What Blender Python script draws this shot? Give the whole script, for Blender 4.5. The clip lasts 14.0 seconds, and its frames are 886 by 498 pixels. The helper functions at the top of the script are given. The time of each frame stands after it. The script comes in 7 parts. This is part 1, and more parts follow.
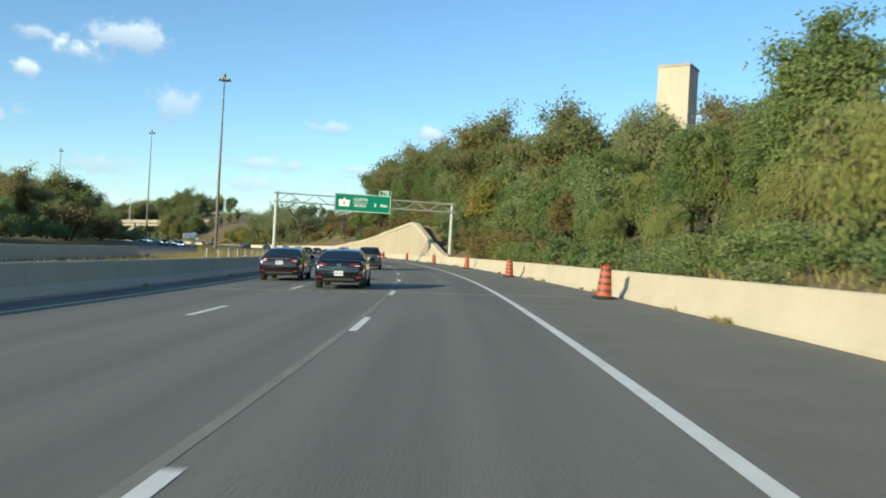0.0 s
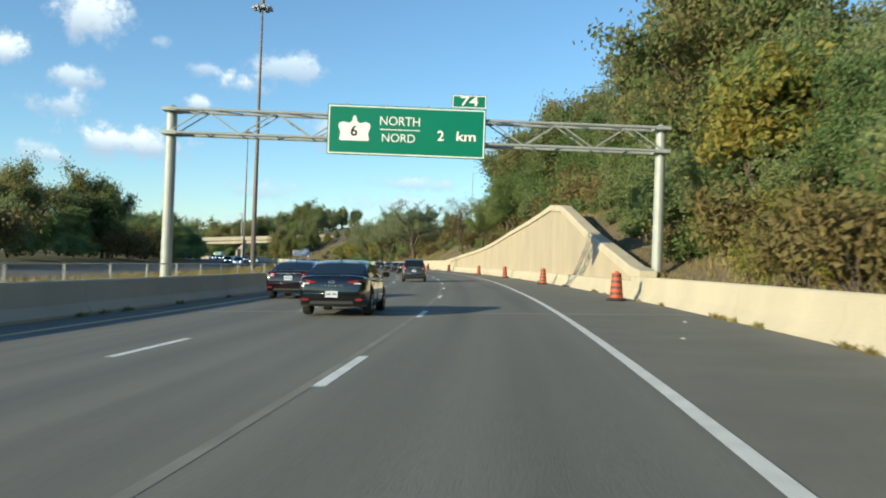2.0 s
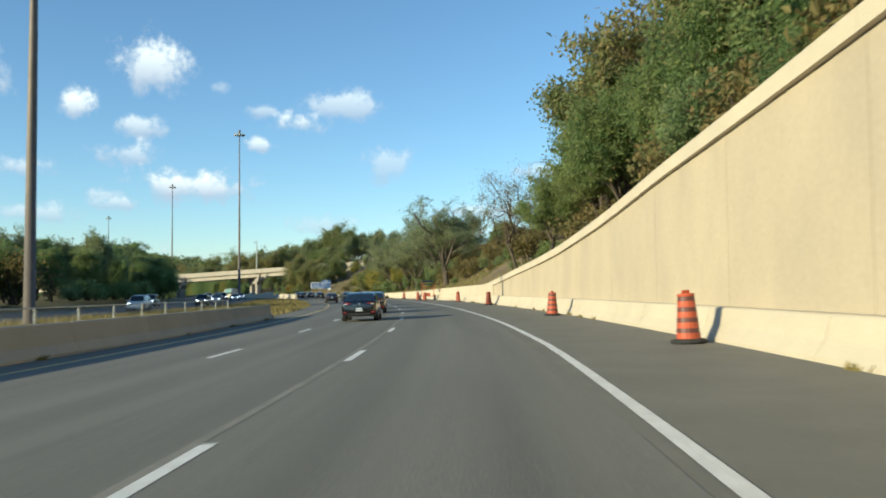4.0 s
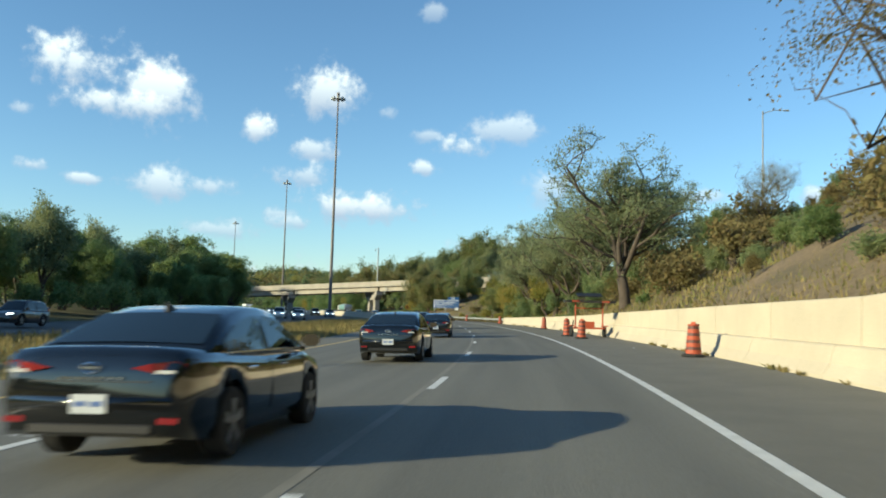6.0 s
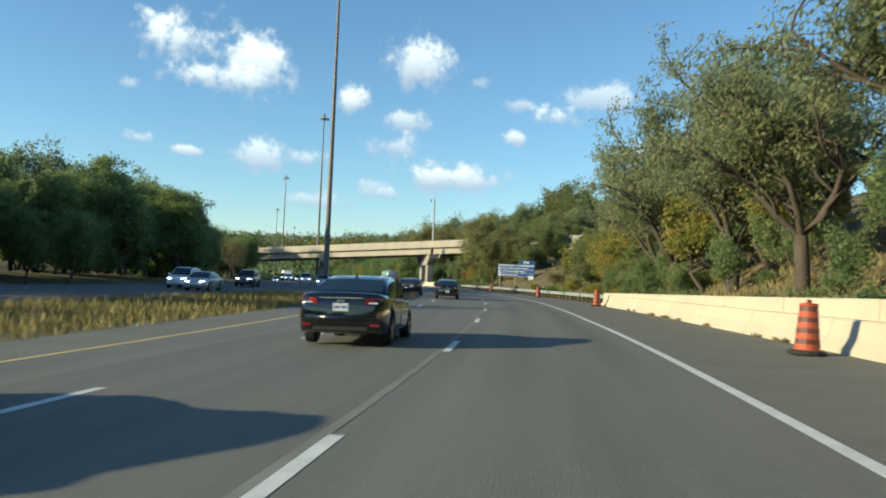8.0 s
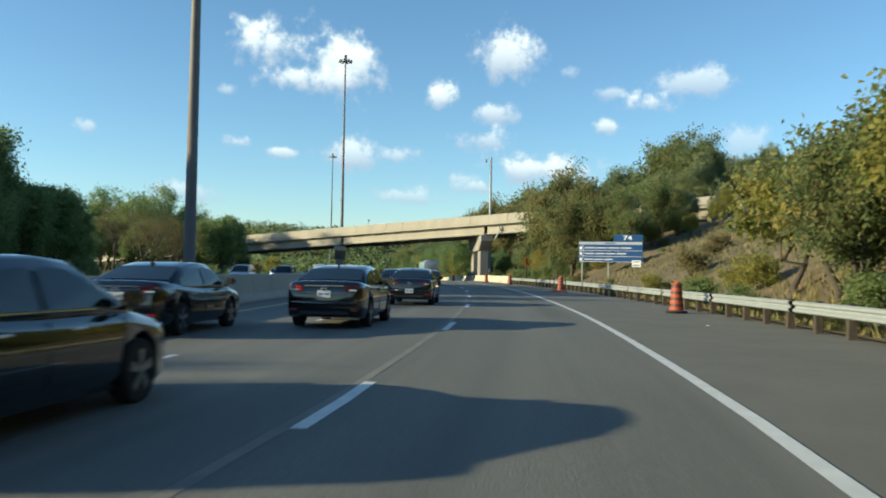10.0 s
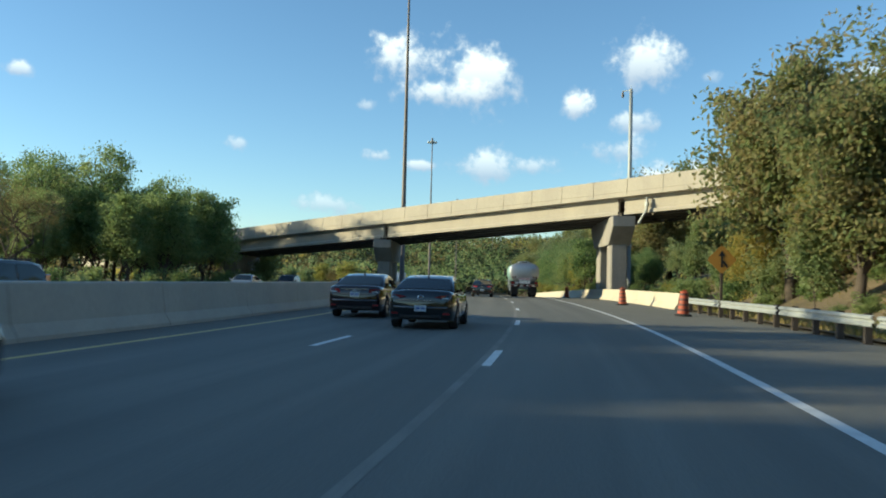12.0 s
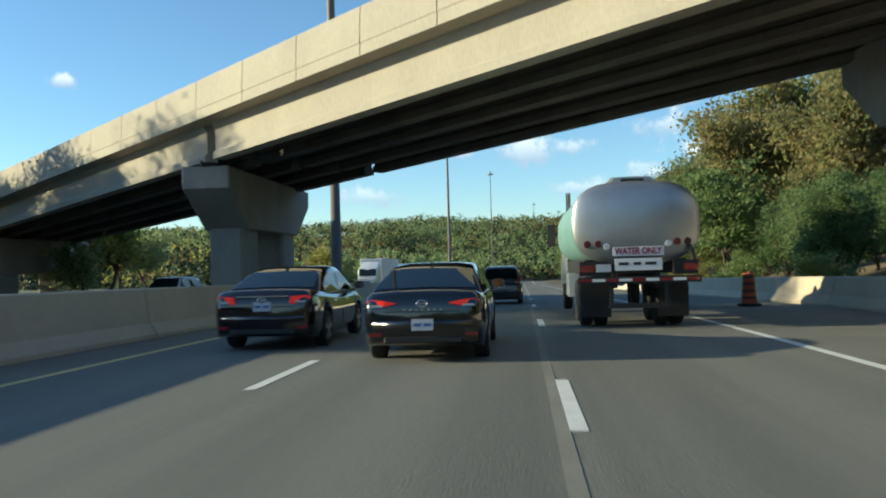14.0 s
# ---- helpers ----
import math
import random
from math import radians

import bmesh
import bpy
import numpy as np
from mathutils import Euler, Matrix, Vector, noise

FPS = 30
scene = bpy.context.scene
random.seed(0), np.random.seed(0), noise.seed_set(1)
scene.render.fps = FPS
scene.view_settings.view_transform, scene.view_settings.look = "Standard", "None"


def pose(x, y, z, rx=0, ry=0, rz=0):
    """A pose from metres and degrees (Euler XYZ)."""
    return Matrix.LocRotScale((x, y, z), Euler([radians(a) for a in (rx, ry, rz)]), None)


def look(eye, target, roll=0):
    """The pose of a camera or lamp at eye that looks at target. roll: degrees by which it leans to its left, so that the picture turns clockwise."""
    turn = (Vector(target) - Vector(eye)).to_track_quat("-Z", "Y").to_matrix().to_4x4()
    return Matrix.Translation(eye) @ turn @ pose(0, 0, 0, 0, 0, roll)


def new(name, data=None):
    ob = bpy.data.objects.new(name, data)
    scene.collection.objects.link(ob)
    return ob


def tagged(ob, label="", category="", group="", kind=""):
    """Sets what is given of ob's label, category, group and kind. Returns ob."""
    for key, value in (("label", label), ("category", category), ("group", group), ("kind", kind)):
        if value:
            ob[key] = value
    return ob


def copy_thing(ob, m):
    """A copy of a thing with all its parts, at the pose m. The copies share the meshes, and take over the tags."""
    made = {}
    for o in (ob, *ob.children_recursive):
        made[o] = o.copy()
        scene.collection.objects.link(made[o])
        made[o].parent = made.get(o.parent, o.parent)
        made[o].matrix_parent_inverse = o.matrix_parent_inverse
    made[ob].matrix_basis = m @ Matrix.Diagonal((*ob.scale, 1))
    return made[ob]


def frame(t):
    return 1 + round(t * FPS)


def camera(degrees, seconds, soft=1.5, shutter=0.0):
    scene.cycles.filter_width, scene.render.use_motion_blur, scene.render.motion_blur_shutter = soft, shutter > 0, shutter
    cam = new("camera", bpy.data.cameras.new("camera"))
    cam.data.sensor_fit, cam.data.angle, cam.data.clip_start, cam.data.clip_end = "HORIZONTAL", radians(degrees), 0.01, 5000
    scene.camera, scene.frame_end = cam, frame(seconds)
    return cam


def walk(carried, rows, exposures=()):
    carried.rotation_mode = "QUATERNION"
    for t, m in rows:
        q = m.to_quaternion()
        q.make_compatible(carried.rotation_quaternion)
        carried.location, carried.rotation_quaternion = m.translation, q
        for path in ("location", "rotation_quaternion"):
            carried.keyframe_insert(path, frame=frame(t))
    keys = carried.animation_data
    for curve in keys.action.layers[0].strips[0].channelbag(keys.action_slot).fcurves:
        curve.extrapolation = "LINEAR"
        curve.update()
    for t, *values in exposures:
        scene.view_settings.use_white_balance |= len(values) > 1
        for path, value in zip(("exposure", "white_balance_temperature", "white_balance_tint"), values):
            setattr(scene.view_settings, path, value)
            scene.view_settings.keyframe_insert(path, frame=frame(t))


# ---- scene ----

# Seconds, x, y, heading (left of +y), pitch, roll; the eye rides 1.33 m over the lane.
ROWS = [
    (0.00, -0.000, 0.000, 12.107, 0.377, 3.106),
    (0.50, -3.285, 16.315, 15.050, 0.737, 3.994),
    (1.00, -6.869, 32.531, 18.077, 0.857, 3.926),
    (1.50, -11.107, 48.536, 20.309, 0.726, 2.550),
    (2.00, -15.712, 64.328, 22.609, 1.035, 2.030),
    (2.20, -17.626, 70.607, 23.667, 1.321, 1.938),
    (2.70, -22.738, 86.084, 24.950, 1.839, 1.323),
    (3.20, -28.337, 101.203, 25.703, 2.257, 0.520),
    (3.70, -34.397, 115.929, 26.314, 2.699, -0.265),
    (4.30, -42.238, 133.033, 27.403, 3.439, -0.895),
    (4.50, -45.015, 138.549, 27.672, 4.087, -1.065),
    (5.00, -52.093, 152.232, 30.912, 4.862, -0.064),
    (5.50, -59.584, 165.637, 35.010, 4.741, 1.196),
    (6.00, -67.201, 178.771, 37.934, 4.472, 1.742),
    (6.50, -75.096, 191.589, 39.617, 4.269, 2.110),
    (7.00, -83.324, 204.086, 41.436, 3.683, 2.349),
    (7.50, -91.912, 216.244, 42.872, 2.901, 2.878),
    (7.70, -95.427, 221.041, 43.380, 2.517, 2.701),
    (8.20, -104.137, 232.912, 44.864, 2.031, 2.379),
    (8.75, -113.695, 245.666, 46.598, 1.697, 2.144),
    (9.30, -123.459, 257.952, 48.384, 1.532, 1.897),
    (9.80, -132.714, 268.586, 50.006, 1.495, 1.540),
    (10.00, -136.612, 272.607, 50.708, 1.571, 1.089),
    (10.50, -146.411, 282.572, 52.383, 1.877, 0.590),
    (11.00, -156.452, 292.215, 54.581, 2.059, 0.532),
    (11.50, -166.832, 301.392, 57.238, 2.061, 0.772),
    (12.00, -177.618, 310.106, 60.143, 2.135, 1.438),
    (12.50, -188.798, 318.456, 62.850, 2.019, 0.996),
    (13.00, -200.412, 326.442, 63.667, 1.677, 0.560),
    (13.50, -212.347, 334.228, 63.430, 1.175, -0.661),
    (14.00, -224.468, 341.914, 63.192, 1.257, -1.512),
]
EYE_HEIGHT = 1.33


def eye_pose(x, y, heading, pitch, roll):
    return Matrix.Translation((x, y, EYE_HEIGHT)) @ Euler((radians(90 + pitch), 0, radians(heading)), "XYZ").to_matrix().to_4x4() @ pose(0, 0, 0, 0, 0, roll)


cam = camera(56.74, 14.0, soft=1.9, shutter=0.15)
walk(cam, [(t, eye_pose(x, y, a, b, c)) for t, x, y, a, b, c in ROWS], [(0.0, 0.72, 5800, -1), (5.0, 0.68, 5800, -2), (9.5, 0.70, 5850, -3), (12.5, 0.75, 5850, -3), (14.0, 0.78, 5750, -3)])

# ---- world and sun ----
SUN_FROM = Vector((-0.49, -0.876, 0)).normalized()
SUN_UP = radians(14.5)

# Clouds: heading, elevation, half width, half height in degrees, density.
CLOUDS = [
    (39.3, 12.3, 1.0, 0.5, 0.6), (36.8, 11.6, 1.7, 1.0, 0.9), (33.9, 12.8, 2.8, 1.2, 0.7), (39.2, 10.0, 1.1, 0.5, 0.8),
    (30.7, 8.8, 2.0, 1.4, 0.55), (25.0, 5.5, 3.6, 0.7, 0.6), (20.4, 8.2, 1.6, 0.5, 0.5), (13.5, 8.3, 1.8, 0.7, 0.8),
    (34.6, 4.6, 2.6, 0.8, 0.45), (25.7, 4.1, 4.3, 0.8, 0.5), (18.8, 5.5, 1.2, 0.4, 0.7),
    (57.9, 14.0, 3.0, 2.4, 1.0), (46.6, 15.1, 2.5, 2.3, 1.0), (51.1, 12.1, 1.3, 1.1, 1.0), (47.4, 11.0, 1.7, 0.9, 0.8),
    (57.6, 8.0, 2.3, 1.3, 0.8), (44.0, 7.3, 3.8, 1.3, 1.0), (39.0, 20.5, 1.1, 0.6, 0.5), (42.2, 13.7, 0.9, 0.5, 0.5),
    (54.0, 8.0, 1.8, 0.7, 0.7), (48.7, 6.0, 1.6, 0.6, 0.7), (48.1, 9.2, 2.0, 0.9, 0.7),
    (62.7, 15.1, 2.7, 2.1, 1.0), (60.0, 13.0, 3.6, 1.2, 1.0), (65.0, 8.5, 1.1, 0.5, 0.7),
    (53.4, 5.2, 3.0, 0.7, 0.6), (74.4, 8.8, 0.8, 0.6, 0.6), (62.2, 7.9, 1.2, 0.5, 0.8), (68.0, 5.0, 2.4, 0.7, 0.6),
    (88.0, 12.3, 1.1, 0.5, 0.8), (49.2, 6.4, 1.3, 0.6, 0.6), (65.6, 11.9, 0.8, 0.5, 0.6), (-70, 16, 9, 2.5, 0.8),
    (-30, 11, 7, 2, 0.7), (150, 14, 10, 3, 0.8), (215, 9, 12, 2.5, 0.8), (110, 9, 6, 1.6, 0.7), (265, 20, 9, 3, 0.7), (-5, 9, 5, 1.2, 0.5), (45, 0.6, 62, 2.6, 0.5),
]


def build_world():
    world = bpy.data.worlds.new("world")
    scene.world = world
    world.use_nodes = True
    nt = world.node_tree
    N, L = nt.nodes, nt.links
    out, bg = N["World Output"], N["Background"]

    def math_node(op, a, b=None, clamp=False):
        n = N.new("ShaderNodeMath")
        n.operation, n.use_clamp = op, clamp
        for k, v in enumerate((a, b)):
            if v is None:
                continue
            if isinstance(v, (int, float)):
                n.inputs[k].default_value = v
            else:
                L.new(v, n.inputs[k])
        return n.outputs[0]

    sky = N.new("ShaderNodeTexSky")
    sky.sky_type, sky.sun_disc = "NISHITA", False
    sky.sun_elevation = SUN_UP
    sky.sun_rotation = math.atan2(SUN_FROM.x, SUN_FROM.y)
    sky.air_density, sky.dust_density, sky.ozone_density, sky.altitude = 1.0, 0.2, 2.6, 400
    co = N.new("ShaderNodeTexCoord")
    sep = N.new("ShaderNodeSeparateXYZ")
    L.new(co.outputs["Generated"], sep.inputs[0])
    el = math_node("MULTIPLY", math_node("ARCSINE", sep.outputs["Z"]), 180 / math.pi)
    big = N.new("ShaderNodeTexNoise")
    big.inputs["Scale"].default_value, big.inputs["Detail"].default_value, big.inputs["Roughness"].default_value = 30, 5, 0.55
    L.new(co.outputs["Generated"], big.inputs["Vector"])
    fine = N.new("ShaderNodeTexNoise")
    fine.inputs["Scale"].default_value, fine.inputs["Detail"].default_value, fine.inputs["Roughness"].default_value = 75, 6, 0.6
    L.new(co.outputs["Generated"], fine.inputs["Vector"])
    rough = math_node("ADD", math_node("MULTIPLY", math_node("SUBTRACT", big.outputs["Fac"], 0.5), 2.3), math_node("MULTIPLY", math_node("SUBTRACT", fine.outputs["Fac"], 0.5), 1.3))
    total, base = None, None
    for az, up, w, h, dens in CLOUDS:
        # distance from the cloud's middle, in its own half widths
        ax, ay = -math.sin(radians(az)), math.cos(radians(az))
        across = N.new("ShaderNodeVectorMath")
        across.operation = "DOT_PRODUCT"
        L.new(co.outputs["Generated"], across.inputs[0])
        across.inputs[1].default_value = (ay, -ax, 0)
        along = N.new("ShaderNodeVectorMath")
        along.operation = "DOT_PRODUCT"
        L.new(co.outputs["Generated"], along.inputs[0])
        along.inputs[1].default_value = (ax, ay, 0)
        u = math_node("DIVIDE", across.outputs["Value"], math.sin(radians(w)))
        v = math_node("DIVIDE", math_node("SUBTRACT", el, up), h)
        r = math_node("SQRT", math_node("ADD", math_node("MULTIPLY", u, u), math_node("MULTIPLY", v, v)))
        d = math_node("SUBTRACT", math_node("ADD", 1.0, rough), r)
        m = N.new("ShaderNodeMapRange")
        m.interpolation_type = "SMOOTHSTEP"
        m.inputs["From Min"].default_value, m.inputs["From Max"].default_value = -0.15, 0.75
        m.inputs["To Max"].default_value = dens
        L.new(d, m.inputs["Value"])
        front = math_node("GREATER_THAN", along.outputs["Value"], 0.0)
        m = math_node("MULTIPLY", m.outputs["Result"], front)
        low = math_node("MULTIPLY", m, math_node("ADD", 0.52, math_node("MULTIPLY", v, 0.85), clamp=True))
        total = m if total is None else math_node("MAXIMUM", total, m)
        base = low if base is None else math_node("MAXIMUM", base, low)
    tone = N.new("ShaderNodeMix")
    tone.data_type = "RGBA"
    tone.inputs["A"].default_value = (3.1, 3.4, 4.0, 1)
    tone.inputs["B"].default_value = (6.3, 6.2, 5.9, 1)
    L.new(math_node("MULTIPLY", base, 1.25, clamp=True), tone.inputs["Factor"])
    mix = N.new("ShaderNodeMix")
    mix.data_type = "RGBA"
    L.new(total, mix.inputs["Factor"])
    L.new(sky.outputs[0], mix.inputs["A"])
    L.new(tone.outputs["Result"], mix.inputs["B"])
    L.new(mix.outputs["Result"], bg.inputs["Color"])
    bg.inputs["Strength"].default_value = 0.115


build_world()
sun = new("sun", bpy.data.lights.new("sun", "SUN"))
sun.data.energy, sun.data.angle, sun.data.color = 5.0, radians(0.6), (1.0, 0.80, 0.50)
sun.matrix_world = look((0, 0, 200), Vector((0, 0, 200)) - (SUN_FROM * math.cos(SUN_UP) + Vector((0, 0, math.sin(SUN_UP)))))

# ---- materials ----
def material(name, color, rough=0.7, metal=0.0, alt=None, scale=1.0, amount=0.5, bump=0.0, bump_scale=40.0, fine=0.12, spec=0.5, random_tint=0.0, coat=0.0, space="Object", detail=6.0, emit=0.0, stretch=(1, 1, 1)):
    """A surface with large patches (color to alt), fine grain and relief."""
    m = bpy.data.materials.new(name)
    m.use_nodes = True
    nt = m.node_tree
    N, L = nt.nodes, nt.links
    b = N["Principled BSDF"]
    b.inputs["Roughness"].default_value, b.inputs["Metallic"].default_value = rough, metal
    b.inputs["Specular IOR Level"].default_value = spec
    b.inputs["Coat Weight"].default_value = coat
    b.inputs["Coat Roughness"].default_value = 0.04
    co = N.new("ShaderNodeTexCoord")
    mp = N.new("ShaderNodeMapping")
    mp.inputs["Scale"].default_value = stretch
    L.new(co.outputs[space], mp.inputs["Vector"])
    src = mp.outputs[0]
    n1 = N.new("ShaderNodeTexNoise")
    n1.inputs["Scale"].default_value, n1.inputs["Detail"].default_value, n1.inputs["Roughness"].default_value = scale, detail, 0.6
    L.new(src, n1.inputs["Vector"])
    ramp = N.new("ShaderNodeMapRange")
    ramp.inputs["From Min"].default_value, ramp.inputs["From Max"].default_value = 0.35, 0.65
    L.new(n1.outputs["Fac"], ramp.inputs["Value"])
    fac = N.new("ShaderNodeMath")
    fac.operation = "MULTIPLY"
    fac.inputs[1].default_value = amount
    L.new(ramp.outputs[0], fac.inputs[0])
    mix = N.new("ShaderNodeMix")
    mix.data_type = "RGBA"
    mix.inputs["A"].default_value = (*color, 1)
    mix.inputs["B"].default_value = (*(alt or [c * 0.7 for c in color]), 1)
    L.new(fac.outputs[0], mix.inputs["Factor"])
    n2 = N.new("ShaderNodeTexNoise")
    n2.inputs["Scale"].default_value, n2.inputs["Detail"].default_value = bump_scale, 3
    L.new(src, n2.inputs["Vector"])
    grain = N.new("ShaderNodeMapRange")
    grain.inputs["To Min"].default_value, grain.inputs["To Max"].default_value = 1 - fine * 2, 1 + fine * 2
    L.new(n2.outputs["Fac"], grain.inputs["Value"])
    last = grain.outputs[0]
    if random_tint:
        info = N.new("ShaderNodeObjectInfo")
        rr = N.new("ShaderNodeMapRange")
        rr.inputs["To Min"].default_value, rr.inputs["To Max"].default_value = 1 - random_tint, 1 + random_tint
        L.new(info.outputs["Random"], rr.inputs["Value"])
        mm = N.new("ShaderNodeMath")
        mm.operation = "MULTIPLY"
        L.new(last, mm.inputs[0]), L.new(rr.outputs[0], mm.inputs[1])
        last = mm.outputs[0]
    sc = N.new("ShaderNodeVectorMath")
    sc.operation = "SCALE"
    L.new(mix.outputs["Result"], sc.inputs[0]), L.new(last, sc.inputs["Scale"])
    L.new(sc.outputs[0], b.inputs["Base Color"])
    if bump:
        bp = N.new("ShaderNodeBump")
        bp.inputs["Strength"].default_value, bp.inputs["Distance"].default_value = bump, 0.02
        L.new(n2.outputs["Fac"], bp.inputs["Height"]), L.new(bp.outputs[0], b.inputs["Normal"])
    if emit:
        b.inputs["Emission Strength"].default_value = emit
        b.inputs["Emission Color"].default_value = (*color, 1)
    return m


def leaf_material(name, colors, translucent=0.5):
    """Foliage: each leaf clump and each tree gets its own tint; some light passes through."""
    m = bpy.data.materials.new(name)
    m.use_nodes = True
    nt = m.node_tree
    N, L = nt.nodes, nt.links
    b, out = N["Principled BSDF"], N["Material Output"]
    b.inputs["Roughness"].default_value, b.inputs["Specular IOR Level"].default_value = 0.6, 0.25
    geo, info = N.new("ShaderNodeNewGeometry"), N.new("ShaderNodeObjectInfo")
    co, noise_n = N.new("ShaderNodeTexCoord"), N.new("ShaderNodeTexNoise")
    noise_n.inputs["Scale"].default_value, noise_n.inputs["Detail"].default_value = 0.45, 3
    L.new(co.outputs["Object"], noise_n.inputs["Vector"])
    a = N.new("ShaderNodeMath")
    a.operation = "MULTIPLY_ADD"
    L.new(geo.outputs["Random Per Island"], a.inputs[0])
    a.inputs[1].default_value = 0.55
    c = N.new("ShaderNodeMath")
    c.operation = "MULTIPLY_ADD"
    L.new(noise_n.outputs["Fac"], c.inputs[0])
    c.inputs[1].default_value, c.inputs[2].default_value = 1.5, -0.55
    L.new(c.outputs[0], a.inputs[2])
    d = N.new("ShaderNodeMath")
    d.operation = "MULTIPLY_ADD"
    L.new(info.outputs["Random"], d.inputs[0])
    d.inputs[1].default_value = 0.4
    L.new(a.outputs[0], d.inputs[2])
    ramp = N.new("ShaderNodeValToRGB")
    L.new(d.outputs[0], ramp.inputs[0])
    els = ramp.color_ramp.elements
    while len(els) < len(colors):
        els.new(0.5)
    for k, col in enumerate(colors):
        els[k].position, els[k].color = 0.1 + 0.85 * k / (len(colors) - 1), (*col, 1)
    L.new(ramp.outputs[0], b.inputs["Base Color"])
    tr, mx = N.new("ShaderNodeBsdfTranslucent"), N.new("ShaderNodeMixShader")
    L.new(ramp.outputs[0], tr.inputs["Color"])
    mx.inputs[0].default_value = translucent
    L.new(b.outputs[0], mx.inputs[1]), L.new(tr.outputs[0], mx.inputs[2])
    L.new(mx.outputs[0], out.inputs["Surface"])
    return m


def glass_material(name, tint, rough=0.03):
    m = bpy.data.materials.new(name)
    m.use_nodes = True
    b = m.node_tree.nodes["Principled BSDF"]
    b.inputs["Base Color"].default_value = (*tint, 1)
    b.inputs["Roughness"].default_value = rough
    b.inputs["IOR"].default_value = 1.5
    b.inputs["Transmission Weight"].default_value = 0.6
    b.inputs["Specular IOR Level"].default_value = 0.45
    return m


ASPHALT = material("asphalt", (0.088, 0.083, 0.076), 0.85, alt=(0.115, 0.108, 0.098), scale=0.35, amount=0.8, bump=0.35, bump_scale=60, fine=0.18)
def road_material(name, color, worn, patch):
    """Asphalt with worn wheel tracks, long streaks, patches and fine stone; laid out along the lanes (u across, v along, in metres)."""
    m = bpy.data.materials.new(name)
    m.use_nodes = True
    nt = m.node_tree
    N, L = nt.nodes, nt.links
    b = N["Principled BSDF"]
    b.inputs["Roughness"].default_value, b.inputs["Specular IOR Level"].default_value = 0.82, 0.4
    uv, co = N.new("ShaderNodeUVMap"), N.new("ShaderNodeTexCoord")
    uv.uv_map = "lanes"

    def noise_of(src, scale, vec, detail=5):
        mp, n = N.new("ShaderNodeMapping"), N.new("ShaderNodeTexNoise")
        mp.inputs["Scale"].default_value = vec
        L.new(src, mp.inputs["Vector"])
        L.new(mp.outputs[0], n.inputs["Vector"])
        n.inputs["Scale"].default_value, n.inputs["Detail"].default_value = scale, detail
        return n.outputs["Fac"]

    def to(value, lo, hi, a, c):
        r = N.new("ShaderNodeMapRange")
        r.inputs["From Min"].default_value, r.inputs["From Max"].default_value, r.inputs["To Min"].default_value, r.inputs["To Max"].default_value = lo, hi, a, c
        L.new(value, r.inputs["Value"])
        return r.outputs[0]

    def mixed(fac, a, c):
        x = N.new("ShaderNodeMix")
        x.data_type = "RGBA"
        L.new(fac, x.inputs["Factor"])
        for key, v in (("A", a), ("B", c)):
            if isinstance(v, tuple):
                x.inputs[key].default_value = (*v, 1)
            else:
                L.new(v, x.inputs[key])
        return x.outputs["Result"]

    sep, wave = N.new("ShaderNodeSeparateXYZ"), N.new("ShaderNodeMath")
    L.new(uv.outputs[0], sep.inputs[0])
    k = N.new("ShaderNodeMath")
    k.operation, k.inputs[1].default_value = "MULTIPLY", 2 * math.pi / 1.83
    L.new(sep.outputs[0], k.inputs[0])
    wave.operation = "COSINE"
    L.new(k.outputs[0], wave.inputs[0])
    tracks = to(wave.outputs[0], -1, 1, 0.0, 0.55)
    col = mixed(tracks, color, worn)
    col = mixed(to(noise_of(uv.outputs[0], 1.0, (1.6, 0.03, 1)), 0.42, 0.68, 0.0, 0.65), col, patch)
    col = mixed(to(noise_of(uv.outputs[0], 1.0, (0.35, 0.05, 1), 2), 0.5, 0.62, 0.0, 0.35), col, worn)
    grain = N.new("ShaderNodeVectorMath")
    grain.operation = "SCALE"
    fine = noise_of(co.outputs["Object"], 45, (1, 1, 1), 3)
    L.new(col, grain.inputs[0])
    L.new(to(fine, 0.25, 0.75, 0.72, 1.28), grain.inputs["Scale"])
    L.new(grain.outputs[0], b.inputs["Base Color"])
    bp = N.new("ShaderNodeBump")
    bp.inputs["Strength"].default_value, bp.inputs["Distance"].default_value = 0.35, 0.02
    L.new(fine, bp.inputs["Height"])
    L.new(bp.outputs[0], b.inputs["Normal"])
    return m


ASPHALT_LANES = road_material("lane asphalt", (0.142, 0.141, 0.124), (0.190, 0.186, 0.162), (0.110, 0.109, 0.098))
SEALANT = material("pale joint sealant", (0.23, 0.222, 0.192), 0.85, alt=(0.16, 0.156, 0.136), scale=0.8, amount=0.9, bump_scale=30, fine=0.15)
ASPHALT_PATCH = material("shoulder asphalt", (0.136, 0.133, 0.114), 0.88, alt=(0.172, 0.166, 0.142), scale=0.6, amount=0.8, bump=0.4, bump_scale=50, fine=0.22)
LINE_WHITE = material("white road paint", (0.72, 0.72, 0.70), 0.6, alt=(0.45, 0.45, 0.43), scale=3.0, amount=0.5, bump_scale=30, fine=0.12)
LINE_YELLOW = material("yellow road paint", (0.62, 0.45, 0.14), 0.6, alt=(0.4, 0.33, 0.2), scale=3.0, amount=0.5, bump_scale=30)
CONCRETE = material("barrier concrete", (0.50, 0.44, 0.33), 0.85, alt=(0.41, 0.36, 0.275), scale=0.5, amount=0.7, bump=0.25, bump_scale=25, fine=0.08)
